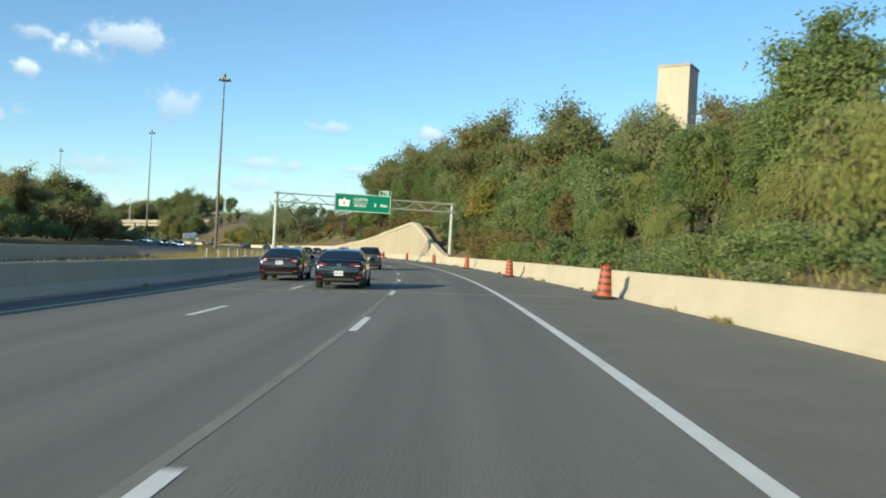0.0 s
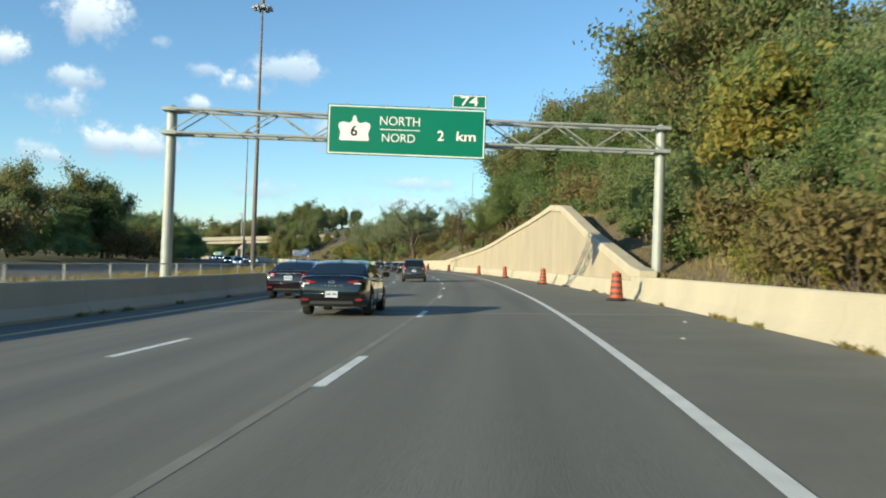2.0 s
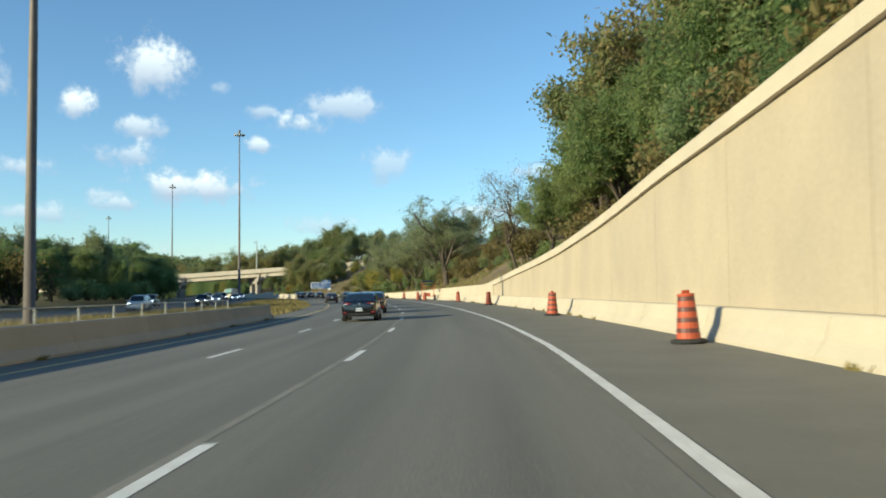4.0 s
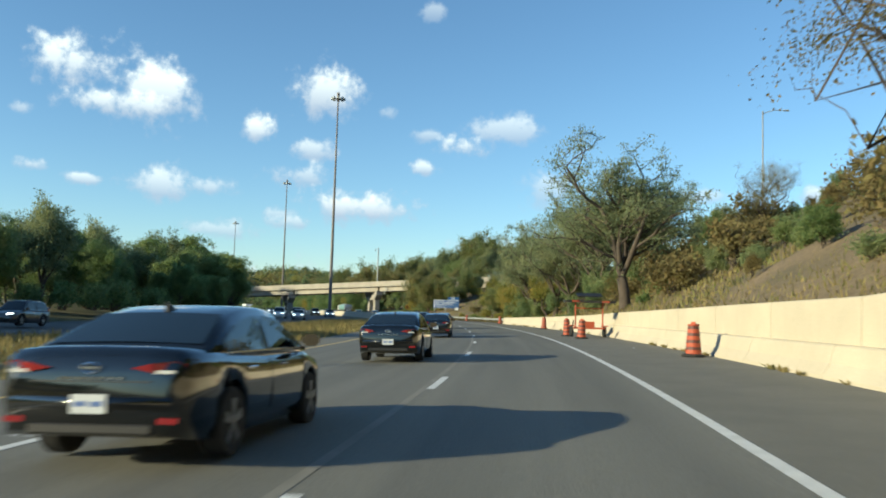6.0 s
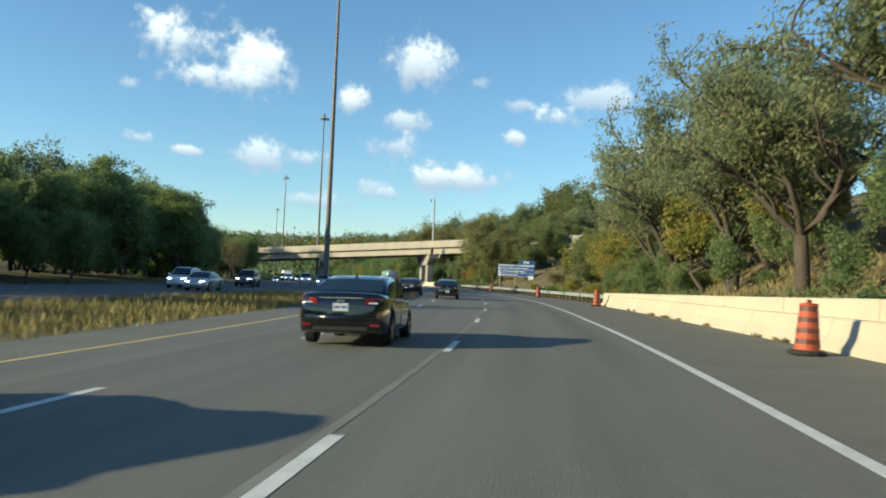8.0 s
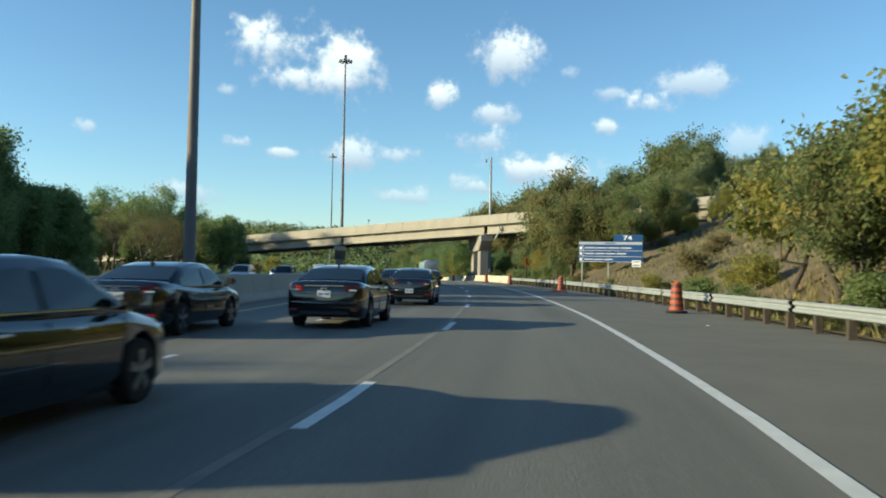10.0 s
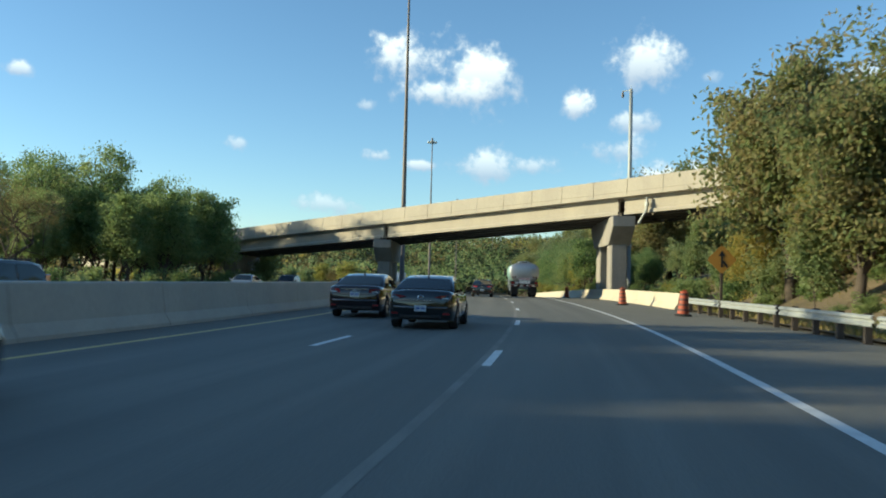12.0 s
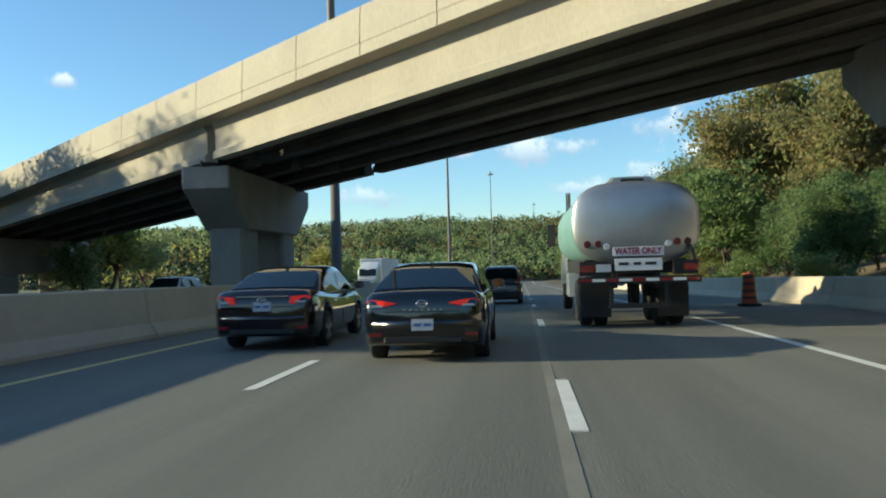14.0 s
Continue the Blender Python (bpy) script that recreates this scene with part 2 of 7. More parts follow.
CONCRETE_WALL = material("wall concrete", (0.42, 0.355, 0.255), 0.88, alt=(0.33, 0.285, 0.215), scale=0.35, amount=0.7, bump=0.25, bump_scale=18, fine=0.08, stretch=(1, 1, 0.5))
CONCRETE_GREY = material("bridge concrete", (0.43, 0.385, 0.305), 0.85, alt=(0.34, 0.305, 0.25), scale=0.4, amount=0.7, bump=0.2, bump_scale=15, fine=0.08, stretch=(1, 1, 0.35))
# bridge concrete with the deep shade below the deck put into its colour
GIRDER_SHADED = material("girder concrete darkened for shade", (0.15, 0.135, 0.115), 0.9, alt=(0.09, 0.082, 0.072), scale=0.5, amount=0.9, bump=0.2, bump_scale=15, fine=0.12, stretch=(1, 1, 0.3))
CONCRETE_DARK = material("weathered pier concrete", (0.31, 0.285, 0.25), 0.88, alt=(0.22, 0.205, 0.185), scale=0.6, amount=0.8, bump=0.2, bump_scale=15, fine=0.1, stretch=(1, 1, 0.3))
JOINT = material("dark joint filler", (0.05, 0.045, 0.04), 0.9, scale=5, bump_scale=50)
STEEL = material("galvanised steel", (0.36, 0.38, 0.37), 0.62, 0.35, alt=(0.28, 0.30, 0.30), scale=2.0, amount=0.6, bump_scale=30, fine=0.08)
STEEL_DARK = material("weathered mast steel", (0.17, 0.145, 0.125), 0.65, 0.3, alt=(0.12, 0.105, 0.095), scale=0.8, amount=0.7, bump_scale=20, fine=0.1)
SIGN_GREEN = material("green sign sheeting", (0.004, 0.145, 0.085), 0.4, alt=(0.006, 0.17, 0.10), scale=0.5, bump_scale=10, fine=0.04)
SIGN_BLUE = material("blue sign sheeting", (0.012, 0.06, 0.19), 0.4, alt=(0.016, 0.07, 0.22), scale=0.5, bump_scale=10, fine=0.04)
SIGN_WHITE = material("white sign sheeting", (0.75, 0.76, 0.75), 0.45, scale=2, amount=0.1, bump_scale=10, fine=0.03)
SIGN_PALE = material("pale grey sheeting", (0.42, 0.44, 0.47), 0.5, scale=2, amount=0.2, bump_scale=10, fine=0.04)
SIGN_BLACK = material("black sign print", (0.015, 0.015, 0.015), 0.5, scale=2, bump_scale=10)
SIGN_ORANGE = material("amber warning sign", (0.42, 0.21, 0.03), 0.55, alt=(0.36, 0.18, 0.03), scale=3, bump_scale=10, fine=0.05)
ORANGE = material("orange plastic", (0.40, 0.075, 0.028), 0.6, alt=(0.27, 0.06, 0.03), scale=6, amount=0.5, bump_scale=30, fine=0.08)
DARK_RUBBER = material("black rubber", (0.02, 0.02, 0.02), 0.85, scale=8, bump_scale=60, bump=0.2)
DARK_BAND = material("dark reflective band", (0.10, 0.035, 0.03), 0.5, scale=8, bump_scale=30)
GRASS_GROUND = material("dry grass ground", (0.14, 0.115, 0.05), 0.95, alt=(0.07, 0.08, 0.03), scale=0.12, amount=1.0, bump=0.6, bump_scale=6, fine=0.3)
HILL_GROUND = material("hillside earth and litter", (0.17, 0.125, 0.075), 0.95, alt=(0.09, 0.075, 0.042), scale=0.18, amount=1.0, bump=0.8, bump_scale=5, fine=0.35)
FAR_GROUND = material("far fields and woods floor", (0.035, 0.042, 0.018), 0.95, alt=(0.075, 0.06, 0.026), scale=0.06, amount=1.0, bump_scale=2, fine=0.3)
BARK = material("bark", (0.085, 0.065, 0.048), 0.9, alt=(0.05, 0.04, 0.032), scale=4, amount=0.8, bump=0.8, bump_scale=14, fine=0.25, stretch=(1, 1, 0.3))
LEAF_GREEN = leaf_material("green leaves", [(0.090, 0.153, 0.058), (0.151, 0.225, 0.083), (0.218, 0.287, 0.107), (0.286, 0.329, 0.132)], 0.6)
LEAF_OLIVE = leaf_material("olive leaves", [(0.105, 0.165, 0.073), (0.172, 0.243, 0.104), (0.245, 0.310, 0.140), (0.325, 0.353, 0.163)], 0.6)
LEAF_MAPLE = leaf_material("olive-green maple leaves", [(0.087, 0.153, 0.065), (0.148, 0.230, 0.091), (0.209, 0.289, 0.117), (0.275, 0.321, 0.133)], 0.6)
LEAF_YELLOW = leaf_material("yellow autumn leaves", [(0.12, 0.165, 0.045), (0.215, 0.245, 0.062), (0.33, 0.315, 0.085), (0.40, 0.325, 0.09)], 0.6)
LEAF_RUST = leaf_material("rusty autumn leaves", [(0.105, 0.110, 0.045), (0.170, 0.155, 0.062), (0.230, 0.175, 0.075), (0.235, 0.205, 0.080)])
LEAF_TURN = leaf_material("turning leaves", [(0.098, 0.156, 0.066), (0.171, 0.226, 0.090), (0.255, 0.270, 0.110), (0.304, 0.259, 0.118)], 0.6)
LEAF_GREY = leaf_material("grey-green leaves", [(0.119, 0.159, 0.090), (0.184, 0.230, 0.124), (0.254, 0.300, 0.159), (0.324, 0.336, 0.163)], 0.55)
LEAF_DARK = leaf_material("dark conifer needles", [(0.023, 0.039, 0.018), (0.036, 0.058, 0.023), (0.058, 0.078, 0.029), (0.078, 0.091, 0.039)], 0.15)
LEAF_WILLOW = leaf_material("willow leaves", [(0.115, 0.166, 0.058), (0.186, 0.243, 0.079), (0.275, 0.314, 0.105), (0.358, 0.358, 0.128)], 0.6)
GRASS_BLADE = leaf_material("dry grass blades", [(0.130, 0.124, 0.039), (0.221, 0.182, 0.065), (0.312, 0.247, 0.104), (0.156, 0.169, 0.046)], 0.3)

# ---- the road's line ----
# Arc length s runs along the right-hand edge line, d is metres to the right of it.
_S = np.arange(-260.0, 1400.0, 1.0)
_U = np.clip(_S, -36, 408) / 240.0
_TH = 0.21114 + 0.43738 * _U - 0.00902 * _U**2 - 0.00393 * _U**3 + 0.01176 * _U**4
_X = np.concatenate([[0], np.cumsum(-(np.sin(_TH[1:]) + np.sin(_TH[:-1])) / 2)])
_Y = np.concatenate([[0], np.cumsum((np.cos(_TH[1:]) + np.cos(_TH[:-1])) / 2)])
_X += -0.7529 - _X[260]
_Y += 14.44371 - _Y[260]


def line_at(s):
    return float(np.interp(s, _S, _X)), float(np.interp(s, _S, _Y)), float(np.interp(s, _S, _TH))


def tilt(s):
    """Crossfall of the curve, falling to the left; level under the bridge."""
    return float(np.interp(s, [240, 330], [0.030, 0.0]))


def drop(s):
    """The road dips gently past the overpass."""
    u = min(max(0.0, s - 412.0), 300.0)
    return -0.02 * u * u / 60.0 if u < 30 else -0.3 - 0.02 * (u - 30)


def lift(s, d):
    return tilt(s) * max(min(d, 6.0), -14.0) + tilt(s) * 2.0


def W(s, d, z=0.0, on_road=True):
    x, y, th = line_at(s)
    d += sway(s)
    return Vector((x + d * math.cos(th), y + d * math.sin(th), z + drop(s) + (lift(s, d) if on_road else 0.0)))


def sway(s):
    """Small drift of the painted lanes from the smooth curve."""
    return float(np.interp(s, [270, 304, 320, 340, 375, 395], [0.0, 0.5, 0.42, 0.22, 0.15, 0.0]))


def turn_at(s):
    """Degrees by which the road has turned to the left of +y at s."""
    return math.degrees(line_at(s)[2])


def to_sd(x, y):
    i = int(np.argmin((_X - x) ** 2 + (_Y - y) ** 2))
    tx, ty = -math.sin(_TH[i]), math.cos(_TH[i])
    return _S[i] + (x - _X[i]) * tx + (y - _Y[i]) * ty, (x - _X[i]) * ty - (y - _Y[i]) * tx


# ---- building helpers ----
def mesh_of(name, bm, mat, smooth=False):
    me = bpy.data.meshes.new(name)
    bm.to_mesh(me)
    bm.free()
    for mt in mat if isinstance(mat, (list, tuple)) else [mat]:
        me.materials.append(mt)
    if smooth:
        for p in me.polygons:
            p.use_smooth = True
    return me


def part(name, bm, mat, parent=None, label="", smooth=False):
    ob = new(name, mesh_of(name, bm, mat, smooth))
    if parent is not None:
        ob.parent = parent
    if label:
        ob["label"] = label
    return ob


def thing(name, label, category, group="", kind="", m=None):
    ob = tagged(new(name), label, category, group, kind)
    if m is not None:
        ob.matrix_basis = m
    return ob


def box(bm, x0, x1, y0, y1, z0, z1, m=None):
    vs = [bm.verts.new((x, y, z)) for z in (z0, z1) for y in (y0, y1) for x in (x0, x1)]
    if m is not None:
        for v in vs:
            v.co = m @ v.co
    for f in ((0, 2, 3, 1), (4, 5, 7, 6), (0, 1, 5, 4), (2, 6, 7, 3), (0, 4, 6, 2), (1, 3, 7, 5)):
        bm.faces.new([vs[k] for k in f])
    return vs


def tube(bm, a, b, r0, r1=None, n=8, caps=True):
    a, b = Vector(a), Vector(b)
    r1 = r0 if r1 is None else r1
    d = (b - a).normalized()
    u = d.orthogonal().normalized()
    v = d.cross(u)
    ra = [bm.verts.new(a + (u * math.cos(k * 2 * math.pi / n) + v * math.sin(k * 2 * math.pi / n)) * r0) for k in range(n)]
    rb = [bm.verts.new(b + (u * math.cos(k * 2 * math.pi / n) + v * math.sin(k * 2 * math.pi / n)) * r1) for k in range(n)]
    for k in range(n):
        bm.faces.new((ra[k], ra[(k + 1) % n], rb[(k + 1) % n], rb[k]))
    if caps:
        bm.faces.new(ra[::-1])
        bm.faces.new(rb)
    return ra, rb


def lathe(bm, profile, n=16, axis="z", at=(0, 0, 0)):
    """Rings of (radius, height)."""
    rings = []
    for r, h in profile:
        ring = []
        for k in range(n):
            c, s = math.cos(2 * math.pi * k / n) * r, math.sin(2 * math.pi * k / n) * r
            p = (c, s, h) if axis == "z" else (c, h, s) if axis == "y" else (h, c, s)
            ring.append(bm.verts.new(Vector(p) + Vector(at)))
        rings.append(ring)
    for a, b in zip(rings, rings[1:]):
        for k in range(n):
            bm.faces.new((a[k], a[(k + 1) % n], b[(k + 1) % n], b[k]))
    bm.faces.new(rings[0][::-1])
    bm.faces.new(rings[-1])


def sweep(bm, stations, profile, close=True, z_scale=None, on_road=True):
    """A profile of (d, z) carried along the road at the stations s; profile may be a function of s."""
    rows = []
    for s in stations:
        pr = profile(s) if callable(profile) else profile
        rows.append([bm.verts.new(W(s, d, z, on_road)) for d, z in pr])
    n = len(rows[0])
    for a, b in zip(rows, rows[1:]):
        for k in range(n if close else n - 1):
            bm.faces.new((a[k], a[(k + 1) % n], b[(k + 1) % n], b[k]))
    if close:
        bm.faces.new(rows[0][::-1])
        bm.faces.new(rows[-1])
    bmesh.ops.recalc_face_normals(bm, faces=bm.faces[:])


def stations(a, b, step=4.0):
    n = max(1, round((b - a) / step))
    return [a + (b - a) * k / n for k in range(n + 1)]


# ---- ground, road, markings ----
def hill_height(s, d):
    """The wooded slope behind the barrier."""
    wall = float(np.interp(s, [80, 90, 111, 120, 141, 165, 190, 240, 300], [0.7, 1.2, 4.6, 5.0, 4.2, 2.8, 1.5, 0.9, 0.2]))
    top = float(np.interp(s, [-60, 20, 60, 100, 130, 190, 230, 270, 300, 370, 420, 450, 520, 700], [8, 8, 9.5, 14, 16, 17, 17, 16, 14, 13, 12, 8, 4, 2]))
    foot = float(np.interp(s, [250, 330, 420, 480], [6.5, 8.5, 10, 14]))
    u = (d - foot) / 34.0
    crest = float(np.interp(s, [400, 440, 500, 580], [0, 9, 9, 0])) * float(np.clip((d - 34) / 32, 0, 1))
    return wall + top * float(np.clip(u, 0, 1)) ** 0.85 + crest if d > foot else wall


def ground_height(x, y):
    s, d = to_sd(x, y)
    along = -240 < s < 1380
    if along and -75 < d < 70:
        z = -3.5 + drop(s)
    elif along and d >= 70:
        z = hill_height(s, 70) - 1.5 + drop(s)
    else:
        z = -1.2 + (drop(s) if along else 0.0)
    r = math.hypot(x + 120, y - 200)
    if r > 420:
        ang = math.atan2(-(x + 120), y - 200)
        ridge = 30 + 18 * noise.noise((math.cos(ang) * 2.2, math.sin(ang) * 2.2, 0.3)) + 9 * noise.noise((x / 220, y / 220, 1.7))
        ridge += 15 * math.exp(-(((ang - 1.12) / 0.36) ** 2))
        away = min(1.0, max(0.0, (abs(d + 3) - 74) / 120, (s - 740) / 260)) if along else 1.0
        z += max(0.0, ridge) * min(1.0, (r - 420) / 500) * away * away * (3 - 2 * away)
    return z


def build_ground():
    bm = bmesh.new()
    ax = [-4500, -3000, -2000, -1500, -1200, -1000] + list(range(-900, 301, 12)) + [400, 550, 800, 1200, 2000, 3000, 4500]
    ay = [-4500, -3000, -2000, -1200, -800, -500, -300] + list(range(-200, 901, 12)) + [1000, 1200, 1500, 2000, 3000, 4500]
    g = [[bm.verts.new((x, y, ground_height(x, y))) for x in ax] for y in ay]
    for j in range(len(ay) - 1):
        for i in range(len(ax) - 1):
            bm.faces.new((g[j][i], g[j][i + 1], g[j + 1][i + 1], g[j + 1][i]))
    return tagged(part("ground", bm, FAR_GROUND, smooth=True), "broad ground of fields and wooded slopes", "ground", kind="structure")


build_ground()


def build_hillside():
    """The wooded slope on the right and the flat verge beyond the far carriageway, laid along the road."""
    ds = [5.0, 6, 7.5, 9, 11, 13, 16, 19, 22, 26, 30, 35, 41, 50, 62, 80]
    bm = bmesh.new()
    rows = []
    for s in stations(-200, 1000, 5):
        row = []
        for d in ds:
            x, y, _ = line_at(s)
            p = W(s, d, 0, False)
            rough = 0.5 * noise.noise((p.x / 5, p.y / 5, 0)) + 0.9 * noise.noise((p.x / 17, p.y / 17, 4))
            p.z = drop(s) + hill_height(s, d) - 0.1 + rough * min(1.0, max(0.0, (d - 6) / 8))
            row.append(bm.verts.new(p))
        rows.append(row)
    for a, b in zip(rows, rows[1:]):
        for k in range(len(ds) - 1):
            bm.faces.new((a[k], a[k + 1], b[k + 1], b[k]))
    tagged(part("hillside", bm, HILL_GROUND, smooth=True), "steep earth slope with dry grass and leaf litter", "hillside", kind="structure")
    bm = bmesh.new()
    rows = []
    for s in stations(-200, 1000, 8):
        f = far_edge(s)
        row = []
        for d, z in ((-12.9, 0.0), (0.5 * (f - 12.9), -0.25), (f + 0.02, -0.12), (f - 15.4, -0.12), (f - 19, -0.3), (f - 27, 0.1), (f - 40, 1.0), (f - 60, 1.5), (f - 80, 1.0)):
            p = W(s, d, 0, False)
            p.z = drop(s) + z + lift(s, d) - 0.02 + 0.12 * noise.noise((p.x / 4, p.y / 4, 0)) * (d < f - 16 or f + 1 < d < -13.5)
            row.append(bm.verts.new(p))
        rows.append(row)
    for a, b in zip(rows, rows[1:]):
        for k in range(len(a) - 1):
            if k in (2,):
                continue
            bm.faces.new((a[k], b[k], b[k + 1], a[k + 1]))
    tagged(part("median_and_verge", bm, GRASS_GROUND, smooth=True), "dry autumn grass median and verge", "grass", kind="structure")


def build_road():
    bm = bmesh.new()
    uv = bm.loops.layers.uv.new("lanes")
    cols = [-10.95 + 11.05 * k / 6 for k in range(7)]
    rows = [(s, [bm.verts.new(W(s, d)) for d in cols]) for s in stations(-120, 1000, 4)]
    for (sa, a), (sb, b) in zip(rows, rows[1:]):
        for k in range(6):
            f = bm.faces.new((a[k], a[k + 1], b[k + 1], b[k]))
            for loop, (d, s) in zip(f.loops, ((cols[k], sa), (cols[k + 1], sa), (cols[k + 1], sb), (cols[k], sb))):
                loop[uv].uv = (d, s)
    # the slab below
    low = [bm.verts.new(Vector(v.co) - Vector((0, 0, 0.4))) for _, r in rows for v in (r[0], r[-1])]
    for i in range(len(rows) - 1):
        bm.faces.new((low[2 * i], low[2 * i + 2], low[2 * i + 3], low[2 * i + 1]))
    tagged(part("road", bm, ASPHALT_LANES), "grey worn asphalt motorway lanes", "road", kind="structure")
    bm = bmesh.new()
    sweep(bm, stations(-120, 1000, 4), [(0.1, -0.004), (5.4, -0.01), (5.4, -0.4), (0.1, -0.4)])
    tagged(part("road_shoulder", bm, ASPHALT_PATCH), "paved right-hand shoulder of dark asphalt", "road", kind="structure")
    bm = bmesh.new()
    sweep(bm, stations(-120, 1000, 4), [(-13.2, -0.01), (-10.95, -0.004), (-10.95, -0.4), (-13.2, -0.4)])
    tagged(part("road_shoulder_median", bm, ASPHALT_PATCH), "narrow paved shoulder beside the median", "road", kind="structure")
    bm = bmesh.new()
    sweep(bm, stations(-120, 1000, 6), lambda s: [(far_edge(s) - 15.5, -0.1), (far_edge(s), -0.1), (far_edge(s), -0.6), (far_edge(s) - 15.5, -0.6)])
    tagged(part("road_opposite", bm, ASPHALT), "opposite carriageway of grey asphalt", "road", kind="structure")


def far_edge(s):
    """Where the opposite carriageway begins."""
    return float(np.interp(s, [-100, 60, 180, 300, 345, 420, 1000], [-24, -27, -30, -21, -15.4, -17.5, -22]))


def strip(bm, s0, s1, d0, d1, z=0.004, step=3.0):
    rows = [(bm.verts.new(W(s, d0, z)), bm.verts.new(W(s, d1, z))) for s in stations(s0, s1, step)]
    for a, b in zip(rows, rows[1:]):
        bm.faces.new((a[0], a[1], b[1], b[0]))


def dash_start(k):
    return float(np.interp(k, [-9, 0, 5, 13, 16, 17, 20, 26, 28, 30, 31, 32, 33, 60], [-109, -0.33, 61.0, 157.4, 193.5, 206.0, 242.4, 314.5, 339.2, 364.4, 376.9, 389.7, 403.0, 733]))


def dash_line(s):
    return float(np.interp(s, [-100, 60, 157, 195, 242, 280, 314, 340, 1000], [-3.8, -3.73, -3.82, -4.05, -4.3, -4.1, -3.9, -3.88, -3.75]))


def build_markings():
    for name, d, mat, label in (("edge_line", 0.0, LINE_WHITE, "solid white edge line on asphalt"), ("edge_line_median", -10.8, LINE_YELLOW, "solid yellow edge line beside the median shoulder")):
        bm = bmesh.new()
        rows = []
        for q in stations(-110, 990, 3):
            e = d + (float(np.interp(q, [-60, -8, 4, 30, 60, 95, 135, 150, 168, 185], [0, -0.2, -0.2, -0.08, 0, 0, 0.5, 0.38, 0.12, 0])) if d == 0 else 0)
            rows.append((bm.verts.new(W(q, e - 0.08, 0.005)), bm.verts.new(W(q, e + 0.09, 0.005))))
        for a, b in zip(rows, rows[1:]):
            bm.faces.new((a[0], a[1], b[1], b[0]))
        tagged(part(name, bm, mat), label, "road marking", kind="structure")
    for gap, shift in ((0.0, 0.0), (3.55, 2.5)):
        for k in range(-9, 52):
            s = dash_start(k) + shift
            d = dash_line(s) - gap
            bm = bmesh.new()
            strip(bm, s, s + 3.0, d - 0.075, d + 0.075, 0.004, 1.5)
            tagged(part("lane_dash", bm, LINE_WHITE), "white painted lane dash on asphalt", "lane marking", "lane dashes", kind="structure")
    # a thin seam of lighter sealant along the lane joint
    bm = bmesh.new()
    rows = []
    for q in stations(-110, 700, 3):
        d = dash_line(q) - 0.13
        rows.append((bm.verts.new(W(q, d - 0.06, 0.003)), bm.verts.new(W(q, d + 0.06, 0.003))))
    for a, b in zip(rows, rows[1:]):
        bm.faces.new((a[0], a[1], b[1], b[0]))
    tagged(part("lane_seam", bm, SEALANT), "pale sealed seam along the lane joint", "road seam", kind="structure")


def build_joints():
    """Expansion joints across the carriageway."""
    for s, w, mat, label in ((13.1, 0.05, CONCRETE, "pale expansion joint across the road"), (13.75, 0.05, CONCRETE, "pale expansion joint across the road"), (21.5, 0.09, JOINT, "dark sealed joint across the road"), (75.0, 0.04, CONCRETE, "pale expansion joint across the road"), (118.0, 0.05, JOINT, "dark sealed joint across the road")):
        bm = bmesh.new()
        n = 12
        row = [(bm.verts.new(W(s - w, -13 + 16.8 * k / n, 0.004)), bm.verts.new(W(s + w, -13 + 16.8 * k / n, 0.004))) for k in range(n + 1)]
        for a, b in zip(row, row[1:]):
            bm.faces.new((a[0], b[0], b[1], a[1]))
        bmesh.ops.recalc_face_normals(bm, faces=bm.faces[:])
        tagged(part("expansion_joint", bm, mat), label, "road joint", kind="structure")


build_hillside()
build_road()
build_markings()
build_joints()

# ---- barriers, retaining wall, guard rail ----
JERSEY = [(0.0, -0.1), (0.0, 0.07), (0.17, 0.32), (0.26, 0.86), (0.30, 0.90), (0.44, 0.90), (0.48, 0.86), (0.56, 0.3), (0.66, 0.07), (0.66, -0.1)]
JERSEY_HALF = [(0.0, -0.1), (0.0, 0.07), (0.17, 0.32), (0.26, 0.68), (0.30, 0.72), (0.62, 0.72), (0.62, -0.1)]


def build_barrier(name, s0, s1, d0, profile, side=1, length=6.1, label="", joint=0.03, mat=None):
    wall = thing(name, label, "barrier", kind="structure")
    s = s0
    while s < s1 - 0.5:
        e = min(s + length, s1)
        bm = bmesh.new()
        pr = (lambda q: [(d0 + side * a, b) for a, b in profile(q)]) if callable(profile) else [(d0 + side * a, b) for a, b in profile]
        sweep(bm, stations(s, e - joint, 3.0), pr)
        part("barrier_panel", bm, mat or CONCRETE, wall)
        s = e
    return wall


def back_top(s):
    return float(np.interp(s, [83, 88, 100, 111, 116, 141, 150, 161, 166, 178, 190, 195, 205, 230, 240, 266, 292, 300], [0.95, 1.2, 3.2, 5.6, 6.0, 4.82, 4.15, 3.48, 3.24, 2.72, 2.05, 1.75, 1.7, 1.5, 1.32, 1.1, 0.92, 0.85]))


build_barrier("barrier_right", -110, 87, 4.0, JERSEY, label="pale concrete safety barrier along the shoulder, sunlit")
build_barrier("barrier_wall_foot", 87, 296, 4.0, JERSEY_HALF, label="low concrete barrier at the foot of the retaining wall")
build_barrier("barrier_bridge", 398, 520, 4.9, JERSEY, label="weathered concrete barrier passing below the overpass")
build_barrier("barrier_median", -110, 171, -12.2, JERSEY, -1, label="pale concrete median barrier with dark joints")
TALL = [(0.0, -0.1), (0.0, 0.08), (0.16, 0.32), (0.26, 1.06), (0.30, 1.1), (0.50, 1.1), (0.54, 1.06), (0.7, 0.3), (0.8, 0.08), (0.8, -0.1)]
